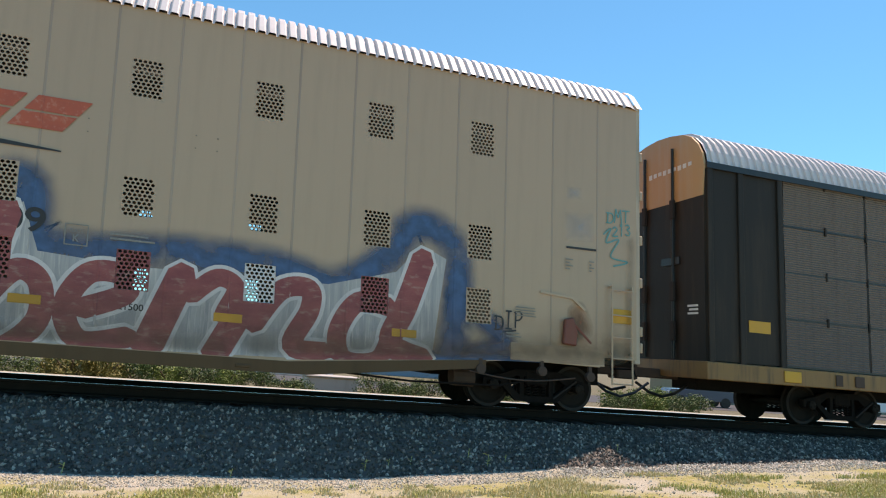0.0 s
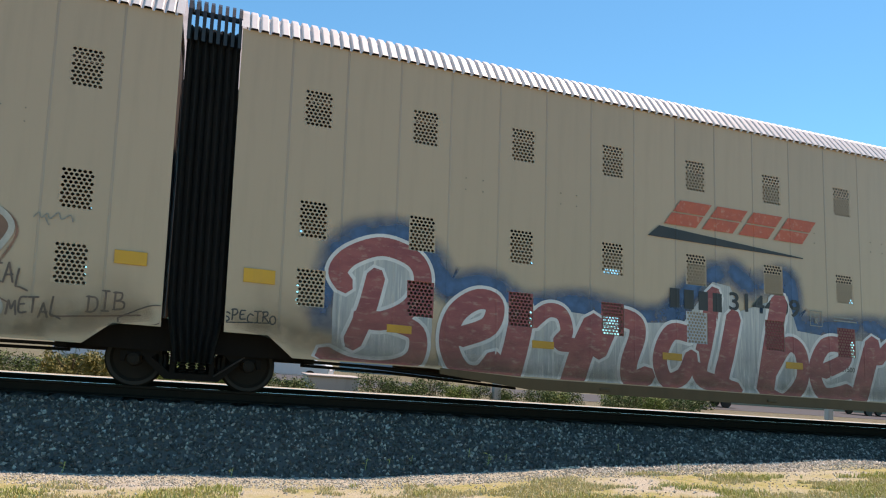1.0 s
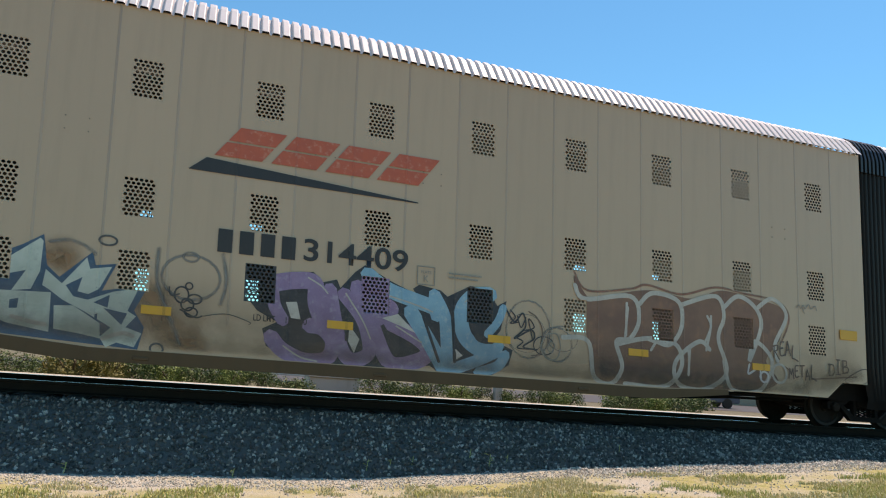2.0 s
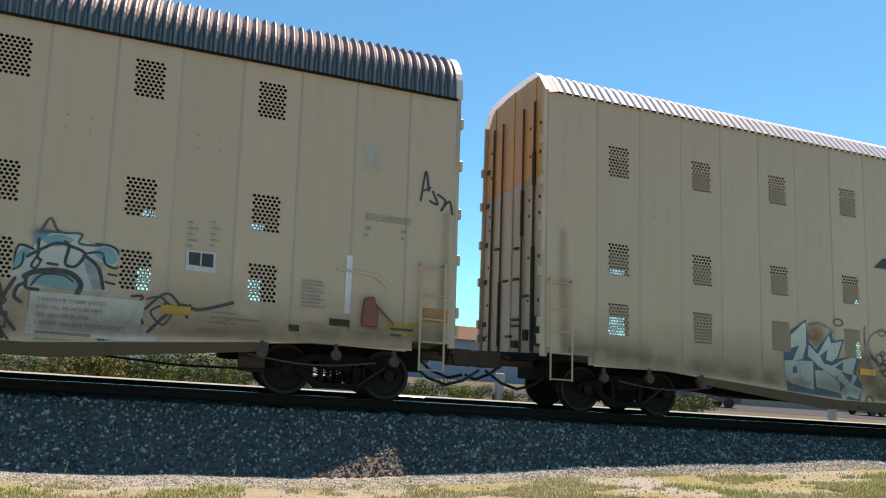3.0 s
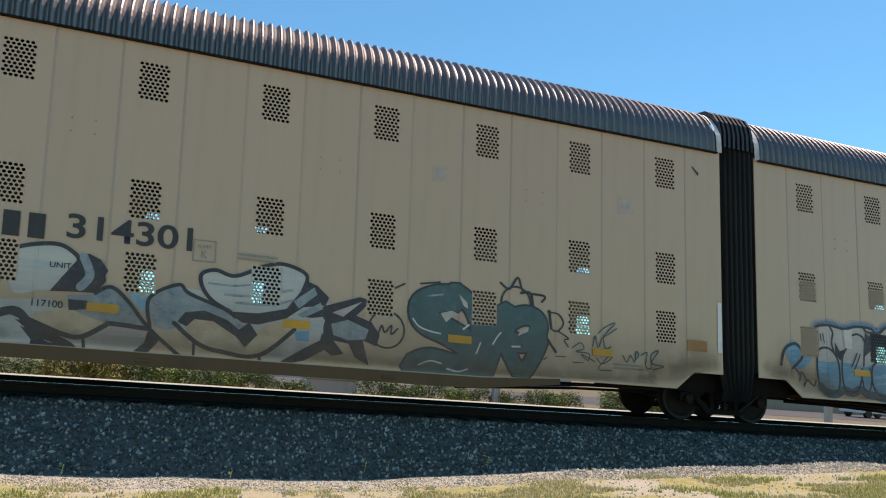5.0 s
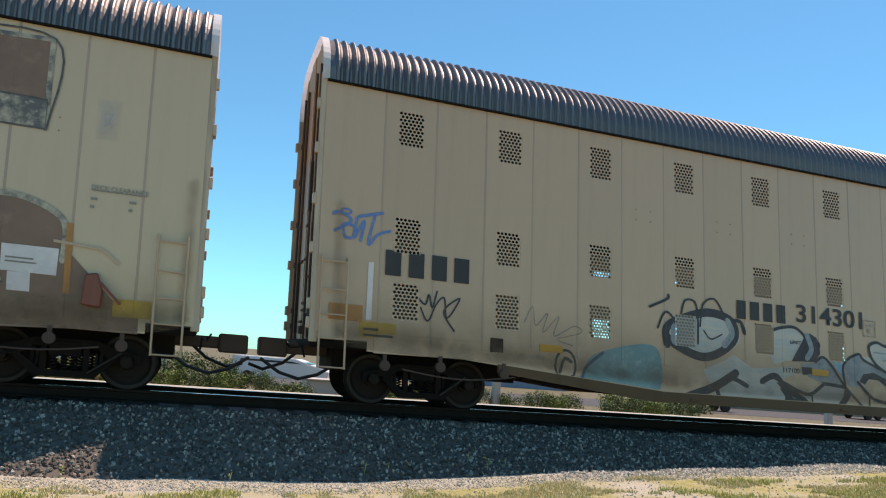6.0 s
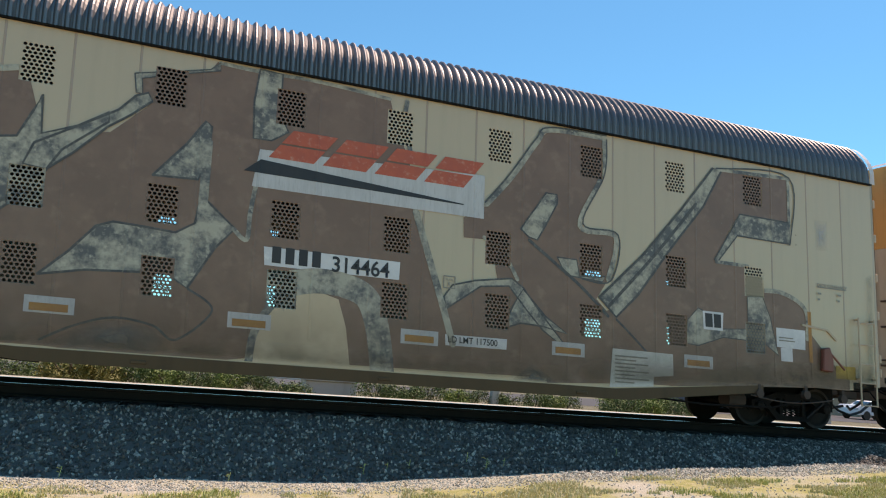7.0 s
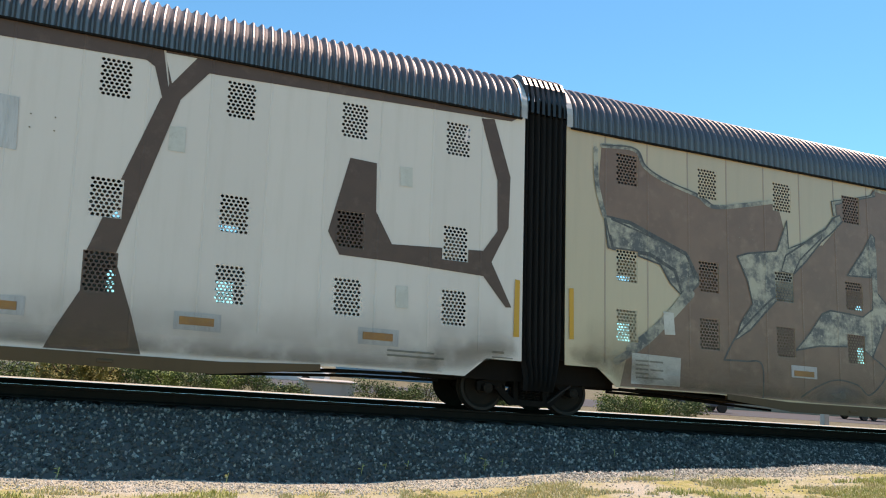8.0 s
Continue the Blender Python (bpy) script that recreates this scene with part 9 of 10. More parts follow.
bars("C2", -0.98, 1.02, 2, 0.05, 0.4, STENCIL, 1.9)


def inside(pts, x, z):
    hit = False
    for (ax, az), (bx, bz) in zip(pts, pts[1:] + pts[:1]):
        if (az > z) != (bz > z) and x < (bx - ax) * (z - az) / (bz - az) + ax:
            hit = not hit
    return hit


def paint_screens():
    """Vent screens under a piece take its colour."""
    for key, unit in UNITS.items():
        wall = [o for o in unit.children if o.name.startswith("side_wall")][0]
        for o in wall.children:
            if not o.name.startswith("vent_screen"):
                continue
            x, z = o.location.x, o.location.z
            best = None
            for entry in PAINTED[key]:
                pts, mat, layer = entry[:3]
                if len(entry) == 3:
                    ok = inside(pts, x, z)
                else:
                    ok = min((px - x) ** 2 + (pz - z) ** 2 for px, pz in pts) < (entry[3] / 2) ** 2
                if ok and (best is None or layer >= best[1]):
                    best = (mat, layer)
            if best:
                o.data = coated(MESHES["screen"], RED if best[0] is PGREY else best[0], "")


paint_screens()


def ladder(key, x, near_end):
    """Grab irons and stirrup at a wagon's corner."""
    unit = UNITS[key]
    y = -HALF - 0.10
    bm = bmesh.new()
    for dx in (-0.2, 0.22):
        tube(bm, [(x + dx, y, 0.55), (x + dx, y, 2.35)], 0.018, 6)
    lad = part("ladder", bm, PALE, unit, "pale steel corner ladder")
    for z in (0.57, 1.02, 1.4, 1.8, 2.25):
        bm = bmesh.new()
        tube(bm, [(x - 0.2, y, z), (x + 0.22, y, z)], 0.014, 6)
        part("rung", bm, PALE, lad)
    for dx in (-0.2, 0.22):
        for z in (1.1, 2.3):
            bm = bmesh.new()
            box(bm, x + dx - 0.015, x + dx + 0.015, y, -HALF + 0.002, z - 0.02, z + 0.02)
            part("bracket", bm, PALE, lad)


def brake_gear(key):
    """Hand-brake housing, lever and step at the outer end."""
    unit = UNITS[key]
    s = 1 if key[1] == "1" else -1
    bm = bmesh.new()
    slab(bm, [(s * 18.75, 0.86), (s * 20.5, 0.84), (s * 20.5, 1.16), (s * 18.75, 1.16)], -HALF - 0.018, -HALF - 0.006)
    part("jacking_plate", bevelled(bm, 0.012), {"A": BEIGE, "B": PALE, "C": DIRTBROWN if s > 0 else SILVER}[key[0]], unit)
    if s < 0:
        return
    bm = bmesh.new()
    slab(bm, [(s * 19.72, 1.20), (s * 19.98, 1.18), (s * 20.0, 1.42), (s * 19.92, 1.68), (s * 19.76, 1.64)], -HALF - 0.12, -HALF - 0.012)
    lever = part("hand_brake", bevelled(bm, 0.02), RUSTRED, unit, "rust-red hand-brake housing")
    bm = bmesh.new()
    tube(bm, [(s * 19.95, -HALF - 0.09, 1.55), (s * 20.25, -HALF - 0.13, 1.25)], 0.022, 6)
    part("brake_lever", bm, RUSTRED, lever)
    bm = bmesh.new()
    tube(bm, [(s * 19.2, -HALF - 0.02, 0.55), (s * 18.6, -HALF + 0.1, 0.40), (s * 17.0, -HALF + 0.05, 0.38), (s * 15.8, -HALF + 0.1, 0.45)], 0.02, 6)
    part("brake_rod", bm, GRIME, unit)
    bm = bmesh.new()
    slab(bm, [(s * 19.3, 2.1), (s * 19.95, 2.05), (s * 20.2, 1.85), (s * 20.17, 1.82), (s * 19.93, 2.01), (s * 19.3, 2.06)], -HALF - 0.03, -HALF - 0.006)
    part("rain_strip", bm, PALE, unit)
    bm = bmesh.new()
    tube(bm, [(s * 17.9, -0.9, 0.50), (s * 18.3, -0.9, 0.50)], 0.17, 14)
    part("air_tank", bm, RUST, unit)


RUSTRED = paint("rust_red_paint", (0.22, 0.055, 0.035), dirty=0.5)
for key in UNITS:
    s = 1 if key[1] == "1" else -1
    ladder(key, s * (20.9 if s > 0 else 21.2), True)
    brake_gear(key)
    # dark plates added behind the wheels to keep the arches dark
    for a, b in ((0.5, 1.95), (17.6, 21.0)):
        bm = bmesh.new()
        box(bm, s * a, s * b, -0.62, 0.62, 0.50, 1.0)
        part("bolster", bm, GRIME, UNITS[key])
    # added dark sheet that closes the arch against light from behind
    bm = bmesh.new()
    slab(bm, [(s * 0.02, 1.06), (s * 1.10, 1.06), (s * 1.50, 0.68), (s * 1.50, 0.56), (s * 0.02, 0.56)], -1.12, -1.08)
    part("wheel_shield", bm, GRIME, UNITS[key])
    for x in (6.9, 10.6, 14.2):
        bm = bmesh.new()
        box(bm, s * x, s * (x + 0.22), -HALF - 0.045, -HALF - 0.02, 0.42, 0.47)
        part("drain_foot", bevelled(bm, 0.008), SILL, UNITS[key])


BOLT = paint("rusty_bolt", (0.22, 0.17, 0.12), dirty=0.4)
bm = bmesh.new()
turned(bm, [(0.012, -0.006), (0.012, 0.004)], (0, 0, 0), 8)
_bolt = bpy.data.meshes.new("bolt")
bm.to_mesh(_bolt)
bm.free()
_bolt.materials.append(BOLT)
pick = random.Random(17)
for key in UNITS:
    s = 1 if key[1] == "1" else -1
    for i in range(10):
        x = s * (FIRST + (i + 0.5) * PITCH)
        if pick.random() < 0.55:
            continue
        for dx in (-0.16, 0.16):
            for z in (3.70, 3.90):
                reuse("bolt", _bolt, UNITS[key], pose(x + dx, -HALF - 0.004, z))

# road dirt thrown up along the skirts and beside the wheels
for key in UNITS:
    s = 1 if key[1] == "1" else -1
    painted(key, "road_dirt", "brown road dirt along the skirt", [
        ("line", [(s * x, 0.70 + 0.05 * math.sin(2.1 * x)) for x in (2.0, 5.0, 8.0, 11.0, 14.0)], DIRT, 7, 0.46),
        ("line", [(s * x, 0.75 + 0.10 * math.sin(1.3 * x)) for x in (0.9, 4.0, 8.0, 12.0, 16.0, 20.8)], FILM, 7, 2.3),
        ("line", [(s * 14.5, 0.72), (s * 17.0, 0.86), (s * 19.0, 1.02), (s * 21.0, 1.16)], DIRT, 7, 0.62),
        ("line", [(s * 0.6, 1.10), (s * 1.4, 1.0), (s * 2.2, 0.84)], DIRT, 7, 0.55),
        ("line", [(s * 21.1, 1.1), (s * 21.15, 3.2)], DIRT, 7, 0.30)])


# ---- ground and track ----
def ground_z(x, y):
    """Height of the land: low by the track's foot, a gravel bank towards +x, a level lot beyond the track."""
    if y > 14.8:
        # a service road level with the track, then the lot
        if y < 15.6:
            return -0.45 + 0.26 * (y - 14.8) / 0.8
        return -0.19 if y < 18.2 else -0.19 - 0.77 * min(1, (y - 18.2) / 2.3)
    rise = 0.50 * min(1, max(0, (x - 2.5) / 9.0)) ** 0.8 if y < 17 else 0
    rise *= min(1, max(0, (y + 30) / 36))
    bump = 0.03 * noise.noise((x * 0.6, y * 0.6, 3.1)) + 0.015 * noise.noise((x * 2.3, y * 2.3, 7.7))
    return -0.96 + rise + bump


def grid(name, xs, ys, height, material, label, category):
    verts = [(x, y, height(x, y)) for y in ys for x in xs]
    n = len(xs)
    faces = [(j * n + i, j * n + i + 1, (j + 1) * n + i + 1, (j + 1) * n + i) for j in range(len(ys) - 1) for i in range(n - 1)]
    me = bpy.data.meshes.new(name)
    me.from_pydata(verts, [], faces)
    me.materials.append(material)
    for p in me.polygons:
        p.use_smooth = True
    return tagged(new(name, me), label, category, kind="structure")


def ground_material():
    m, t, p = nodes_of("dry_grass_and_gravel")
    p.inputs["Roughness"].default_value = 0.95
    gravel = mixed(t, noise_of(t, 14, 5, low=0.3, high=0.7), (0.32, 0.315, 0.25), (0.42, 0.41, 0.335))
    gravel = mixed(t, noise_of(t, 60, 2, low=0.4, high=0.6), gravel, (0.50, 0.49, 0.41))
    straw = mixed(t, noise_of(t, 9, 5, low=0.35, high=0.65), (0.42, 0.38, 0.19), (0.28, 0.29, 0.09))
    c = t.nodes.new("ShaderNodeTexCoord")
    s = t.nodes.new("ShaderNodeSeparateXYZ")
    t.links.new(c.outputs["Object"], s.inputs[0])
    r = t.nodes.new("ShaderNodeMapRange")
    r.inputs["From Min"].default_value, r.inputs["From Max"].default_value = 10.3, 9.4
    t.links.new(s.outputs["Y"], r.inputs["Value"])
    patch = noise_of(t, 0.9, 5, low=0.40, high=0.60)
    base = mixed(t, times(t, r.outputs[0], patch), gravel, straw)
    lot = t.nodes.new("ShaderNodeMapRange")
    lot.inputs["From Min"].default_value, lot.inputs["From Max"].default_value = 18.3, 19.6
    t.links.new(s.outputs["Y"], lot.inputs["Value"])
    weeds = mixed(t, noise_of(t, 2.5, 5, low=0.35, high=0.65), (0.10, 0.10, 0.05), (0.17, 0.15, 0.09))
    base = mixed(t, lot.outputs[0], base, weeds)
    t.links.new(base, p.inputs["Base Color"])
    bumped(t, p, noise_of(t, 45, 4, low=0.2, high=0.8), 0.6, 0.03)
    return m


GROUND = ground_material()


def steps(spots):
    out = []
    for a, b, n in spots:
        out += [a + (b - a) * k / n for k in range(n)]
    return out + [spots[-1][1]]


grid("ground", steps([(-1500, -40, 8), (-40, -6, 8), (-6, 18, 80), (18, 60, 10), (60, 1500, 8)]),
     steps([(-1500, -30, 8), (-30, 6, 8), (6, 12, 30), (12, 22, 25), (22, 60, 6), (60, 1500, 8)]), ground_z, GROUND,
     "dry grass and pale gravel beside the railway", "ground")


def stone_material():
    m, t, p = nodes_of("ballast_stone")
    p.inputs["Roughness"].default_value = 0.85
    g = t.nodes.new("ShaderNodeNewGeometry")
    ramp = t.nodes.new("ShaderNodeValToRGB")
    ramp.color_ramp.elements[0].color = (0.05, 0.045, 0.04, 1)
    ramp.color_ramp.elements[1].color = (0.60, 0.54, 0.455, 1)
    e = ramp.color_ramp.elements.new(0.72)
    e.color = (0.165, 0.146, 0.122, 1)
    t.links.new(g.outputs["Random Per Island"], ramp.inputs[0])
    base = mixed(t, noise_of(t, 60, 3), ramp.outputs[0], (0.05, 0.047, 0.043), "MIX")
    base = mixed(t, 0.4, ramp.outputs[0], base)
    t.links.new(base, p.inputs["Base Color"])
    bumped(t, p, noise_of(t, 70, 3), 0.5, 0.01)
    return m


STONE = stone_material()
FOOT_Y = 10.22


def bed_z(x, y):
    """Ballast: a shoulder that falls to the foot on the camera's side."""
    near, far = 12.05, 14.5
    if y < near:
        f = (near - y) / (near - FOOT_Y)
        return -0.24 + (ground_z(x, FOOT_Y) - 0.04 + 0.24) * f
    if y > far:
        return -0.24 - (y - far) * 0.45
    return -0.24


grid("ballast_bed", steps([(-170, -8, 20), (-8, 24, 64), (24, 170, 20)]), [FOOT_Y - 0.25, FOOT_Y, 10.9, 11.3, 11.7, 12.05, 12.5, 13.3, 14.0, 14.5, 16.2], bed_z, STONE,
     "grey crushed-stone ballast bed under the track", "ballast")


def stones(name, count, x_range, y_range, size, height, label, seed, sink=0.3):
    """Loose angular stones as one mesh."""
    rng = np.random.default_rng(seed)
    base = np.array([(1, 0, 0), (0, 1, 0), (-1, 0, 0), (0, -1, 0), (0.35, 0.3, 0.8), (-0.4, 0.2, 0.7), (0.1, -0.4, 0.75), (0, 0, -0.7)])
    tri = np.array([(0, 1, 4), (1, 5, 4), (1, 2, 5), (2, 3, 6), (2, 6, 5), (3, 0, 6), (0, 4, 6), (4, 5, 6), (1, 0, 7), (2, 1, 7), (3, 2, 7), (0, 3, 7)])
    xs, ys = rng.uniform(*x_range, count), rng.uniform(*y_range, count)
    verts = np.empty((count, 8, 3))
    for i in range(count):
        k = size * rng.uniform(0.55, 1.35)
        q = Euler(rng.uniform(0, 6.28, 3)).to_matrix()
        v = (base * rng.uniform(0.65, 1.2, (8, 1)) * (k, k * 0.8, k * 0.7)) @ np.array(q).T
        verts[i] = v + (xs[i], ys[i], height(xs[i], ys[i]) + k * sink)
    faces = (tri[None] + 8 * np.arange(count)[:, None, None]).reshape(-1, 3)
    me = bpy.data.meshes.new(name)
    me.from_pydata(verts.reshape(-1, 3).tolist(), [], faces.tolist())
    me.materials.append(STONE)
    return tagged(new(name, me), label, "ballast", kind="stuff")


stones("ballast_stones", 26000, (-5.5, 22), (FOOT_Y - 0.1, 12.2), 0.036, bed_z, "angular grey ballast stones on the track's shoulder", 3)


def rail(y, far):
    bm = bmesh.new()
    prof = [(-0.07, -0.18), (0.07, -0.18), (0.07, -0.165), (0.012, -0.145), (0.012, -0.05), (0.036, -0.04), (0.036, -0.006), (0.028, 0.0),
            (-0.028, 0.0), (-0.036, -0.006), (-0.036, -0.04), (-0.012, -0.05), (-0.012, -0.145), (-0.07, -0.165)]
    a = [bm.verts.new((-170, y + py, pz)) for py, pz in prof]
    b = [bm.verts.new((170, y + py, pz)) for py, pz in prof]
    for i in range(len(prof)):
        j = (i + 1) % len(prof)
        f = bm.faces.new((a[i], a[j], b[j], b[i]))
        f.material_index = 1 if i in (6, 7, 8) else 0
    bm.faces.new(a[::-1])
    bm.faces.new(b)
    bmesh.ops.recalc_face_normals(bm, faces=bm.faces[:])
    me = bpy.data.meshes.new("rail")
    bm.to_mesh(me)
    bm.free()
    me.materials.append(RAILSIDE)
    me.materials.append(RAILTOP)
    tagged(new("rail", me), "rusty steel rail with a polished running head", "rail", "rails of the track", "structure")


RAILSIDE = paint("dark_rail_steel", (0.022, 0.017, 0.013), dirt=(0.04, 0.028, 0.02), dirty=0.5, rough=1.0)
RAILSIDE.node_tree.nodes["Principled BSDF"].inputs["Specular IOR Level"].default_value = 0.05
RAILTOP, _t, _p = nodes_of("polished_rail_head")
_p.inputs["Base Color"].default_value = (0.85, 0.72, 0.64, 1)
_p.inputs["Metallic"].default_value, _p.inputs["Roughness"].default_value = 1.0, 0.26
rail(TRACK_Y - 0.755, False)
rail(TRACK_Y + 0.755, True)

TIE = paint("weathered_tie", (0.035, 0.03, 0.026), dirt=(0.04, 0.035, 0.03), dirty=0.5, rough=0.9)
bm = bmesh.new()
box(bm, -0.11, 0.11, -1.12, 1.3, -0.36, -0.19)
bevelled(bm, 0.012)
_tie = bpy.data.meshes.new("tie")
bm.to_mesh(_tie)
bm.free()
_tie.materials.append(TIE)
for k in range(70):
    tagged(new("railway_tie", _tie), "weathered timber tie bedded in ballast", "tie", "ties under the rails", "structure").location = (-10 + 0.53 * k, TRACK_Y, 0)

# ---- verge in front of the track ----


def pebble_material():
    m, t, p = nodes_of("pale_gravel")
    p.inputs["Roughness"].default_value = 0.9
    g = t.nodes.new("ShaderNodeNewGeometry")
    ramp = t.nodes.new("ShaderNodeValToRGB")
    ramp.color_ramp.elements[0].color = (0.22, 0.195, 0.16, 1)
    ramp.color_ramp.elements[1].color = (0.68, 0.65, 0.56, 1)
    ramp.color_ramp.elements.new(0.35).color = (0.45, 0.425, 0.35, 1)
    t.links.new(g.outputs["Random Per Island"], ramp.inputs[0])
    t.links.new(ramp.outputs[0], p.inputs["Base Color"])
    return m


PEBBLE = pebble_material()
for args in ((11000, (-4.5, 17), (9.5, FOOT_Y - 0.05), 0.017, 21), (2600, (-4.5, 17), (8.2, 9.8), 0.017, 22), (3200, (5.5, 17), (9.9, FOOT_Y + 0.1), 0.028, 23)):
    n, xr, yr, size, seed = args
    ob = stones("gravel", n, xr, yr, size, ground_z, "pale loose gravel between grass and ballast", seed, 0.25)
    ob.data.materials.clear()
    ob.data.materials.append(PEBBLE)
    ob["category"] = "gravel"


def blade_material(name, a, b):
    m, t, p = nodes_of(name)
    p.inputs["Roughness"].default_value = 0.7
    g = t.nodes.new("ShaderNodeNewGeometry")
    t.links.new(mixed(t, g.outputs["Random Per Island"], a, b), p.inputs["Base Color"])
    return m


STRAW = blade_material("dry_grass_blades", (0.68, 0.60, 0.36), (0.46, 0.44, 0.18))
GREEN = blade_material("green_grass_blades", (0.34, 0.38, 0.09), (0.56, 0.54, 0.22))


def tufts(name, count, area, tall, mat, label, seed, patchy):
    """Grass blades as thin bent triangles, denser in patches."""
    rng = np.random.default_rng(seed)
    verts, faces = [], []
    while len(faces) < count * 2:
        x, y = rng.uniform(*area[0]), rng.uniform(*area[1])
        thick = noise.noise((x * 0.9 + seed, y * 1.6, 1.7)) + 0.35 * noise.noise((x * 4, y * 4, seed))
        edge = (y - area[1][0]) / (area[1][1] - area[1][0])
        if thick < patchy + 0.95 * edge * edge:
            continue
        z = ground_z(x, y)
        h = tall * rng.uniform(0.35, 1.2)
        a, lean = rng.uniform(0, 6.28), rng.uniform(0.1, 0.8) * h
        w = 0.005 + 0.004 * rng.random()
        dx, dy = math.cos(a), math.sin(a)
        i = len(verts)
        verts += [(x - dy * w, y + dx * w, z - 0.01), (x + dy * w, y - dx * w, z - 0.01),
                  (x + dx * lean * 0.35 + dy * w * 0.7, y + dy * lean * 0.35 - dx * w * 0.7, z + h * 0.6),
                  (x + dx * lean * 0.35 - dy * w * 0.7, y + dy * lean * 0.35 + dx * w * 0.7, z + h * 0.6),
                  (x + dx * lean, y + dy * lean, z + h)]
        faces += [(i, i + 1, i + 2, i + 3), (i + 3, i + 2, i + 4)]
    me = bpy.data.meshes.new(name)
    me.from_pydata(verts, [], faces)
    me.materials.append(mat)
    tagged(new(name, me), label, "grass", kind="stuff")


tufts("dry_grass", 42000, ((-4, 16), (7.6, 10.1)), 0.05, STRAW, "dry straw-coloured grass on the verge", 5, -0.22)
tufts("green_grass", 16000, ((-4, 16), (7.6, 10.1)), 0.065, GREEN, "patches of green grass on the verge", 9, 0.02)


def weed(x, y, tall, n, seed):
    rng = np.random.default_rng(seed)
    z = bed_z(x, y) if y > FOOT_Y else ground_z(x, y)
    bm = bmesh.new()
    tube(bm, [(0, 0, -0.02), (0.01, 0, tall * 0.5), (0.02, 0.01, tall)], 0.004, 5)
    plant = part("weed", bm, GREEN, None)
    tagged(plant, "small green weed growing out of the gravel", "weed", "weeds by the track")
    plant.location = (x, y, z)
    for k in range(n):
        bm = bmesh.new()
        a, h, r = rng.uniform(0, 6.28), tall * rng.uniform(0.25, 0.95), tall * rng.uniform(0.25, 0.45)
        c, s = math.cos(a), math.sin(a)
        v = [bm.verts.new(q) for q in ((0.01, 0, h), (c * r * 0.5 - s * r * 0.16, s * r * 0.5 + c * r * 0.16, h + r * 0.35),
                                       (c * r, s * r, h + r * 0.3), (c * r * 0.5 + s * r * 0.16, s * r * 0.5 - c * r * 0.16, h + r * 0.30))]
        bm.faces.new(v)
        part("leaf", bm, GREEN, plant)


for i, (x, y, h, n) in enumerate(((2.55, 10.5, 0.16, 5), (2.9, 10.55, 0.12, 4), (3.25, 10.6, 0.12, 4), (4.4, 10.45, 0.20, 9), (4.2, 10.75, 0.15, 3), (4.75, 10.6, 0.12, 4),
                                  (6.9, 10.9, 0.14, 4), (-1.3, 10.3, 0.14, 8), (0.7, 10.2, 0.12, 6), (7.2, 9.7, 0.13, 7))):
    weed(x, y, h, n, 40 + i)

# ---- beyond the track ----
LEAF = blade_material("hedge_leaf", (0.03, 0.07, 0.014), (0.10, 0.16, 0.035))
LEAF2 = blade_material("bright_leaf", (0.07, 0.13, 0.02), (0.18, 0.25, 0.05))
LEAF3 = blade_material("ochre_leaf", (0.20, 0.17, 0.035), (0.13, 0.13, 0.03))
BARK = paint("bark", (0.12, 0.09, 0.06), dirty=0.4, rough=0.9)


def bush(leaf, wide, tall, seed, label):
    """A shrub: a few bent limbs and a crown of small leaves in uneven clumps."""
    rng = np.random.default_rng(seed)
    bm = bmesh.new()
    for k in range(5):
        a = k * 1.26 + rng.uniform(-0.3, 0.3)
        r = wide * 0.32
        tube(bm, [(0, 0, 0), (math.cos(a) * r * 0.4, math.sin(a) * r * 0.4, tall * 0.35), (math.cos(a) * r, math.sin(a) * r, tall * 0.75)], 0.03, 5)
    top = thing("bush", label, "bush", group="bushes beyond the track")
    part("trunk", bm, BARK, top)
    clumps = [(rng.uniform(-0.42, 0.42) * wide, rng.uniform(-0.35, 0.35) * wide, tall * rng.uniform(0.08, 0.86), wide * rng.uniform(0.12, 0.22)) for _ in range(40)]
    verts, faces = [], []
    for cx, cy, cz, r in clumps:
        for _ in range(75):
            d = rng.normal(size=3)
            d /= np.linalg.norm(d)
            p = np.array((cx, cy, cz)) + d * r * rng.uniform(0.6, 1.08)
            p[2] = max(p[2], 0.03)
            u = rng.normal(size=3)
            u /= np.linalg.norm(u)
            w = np.cross(u, d)
            s = 0.055 * rng.uniform(0.6, 1.4)
            i = len(verts)
            verts += [tuple(p - u * s), tuple(p + w * s * 0.5), tuple(p + u * s), tuple(p - w * s * 0.5)]
            faces.append((i, i + 1, i + 2, i + 3))
    me = bpy.data.meshes.new("crown")
    me.from_pydata(verts, [], faces)
    me.materials.append(leaf)
    ob = new("crown", me)
    ob.parent = top
    return top


KINDS = [bush(LEAF, 2.3, 1.25, 61, "dense dark green shrub in a roadside hedge"), bush(LEAF2, 2.0, 1.05, 62, "bright green shrub in a roadside hedge"),
         bush(LEAF3, 1.7, 1.0, 63, "ochre-leaved shrub in a roadside hedge"), bush(LEAF, 1.8, 0.8, 64, "low dark shrub beyond the rails")]
LOT = -0.96
rng = random.Random(8)
spots = []
for i in range(17):
    spots.append((i % 2, -13.5 + 1.0 * i + rng.uniform(-0.2, 0.2), 28.6 + rng.uniform(-0.8, 0.8), 0.80 if i < 14 else 0.66))
spots += [(2, -3.6, 27.2, 1.0), (2, -2.7, 27.6, 0.9), (0, 1.0, 30.5, 0.95), (0, -0.8, 30.6, 0.95), (3, 3.6, 27.2, 0.8)]
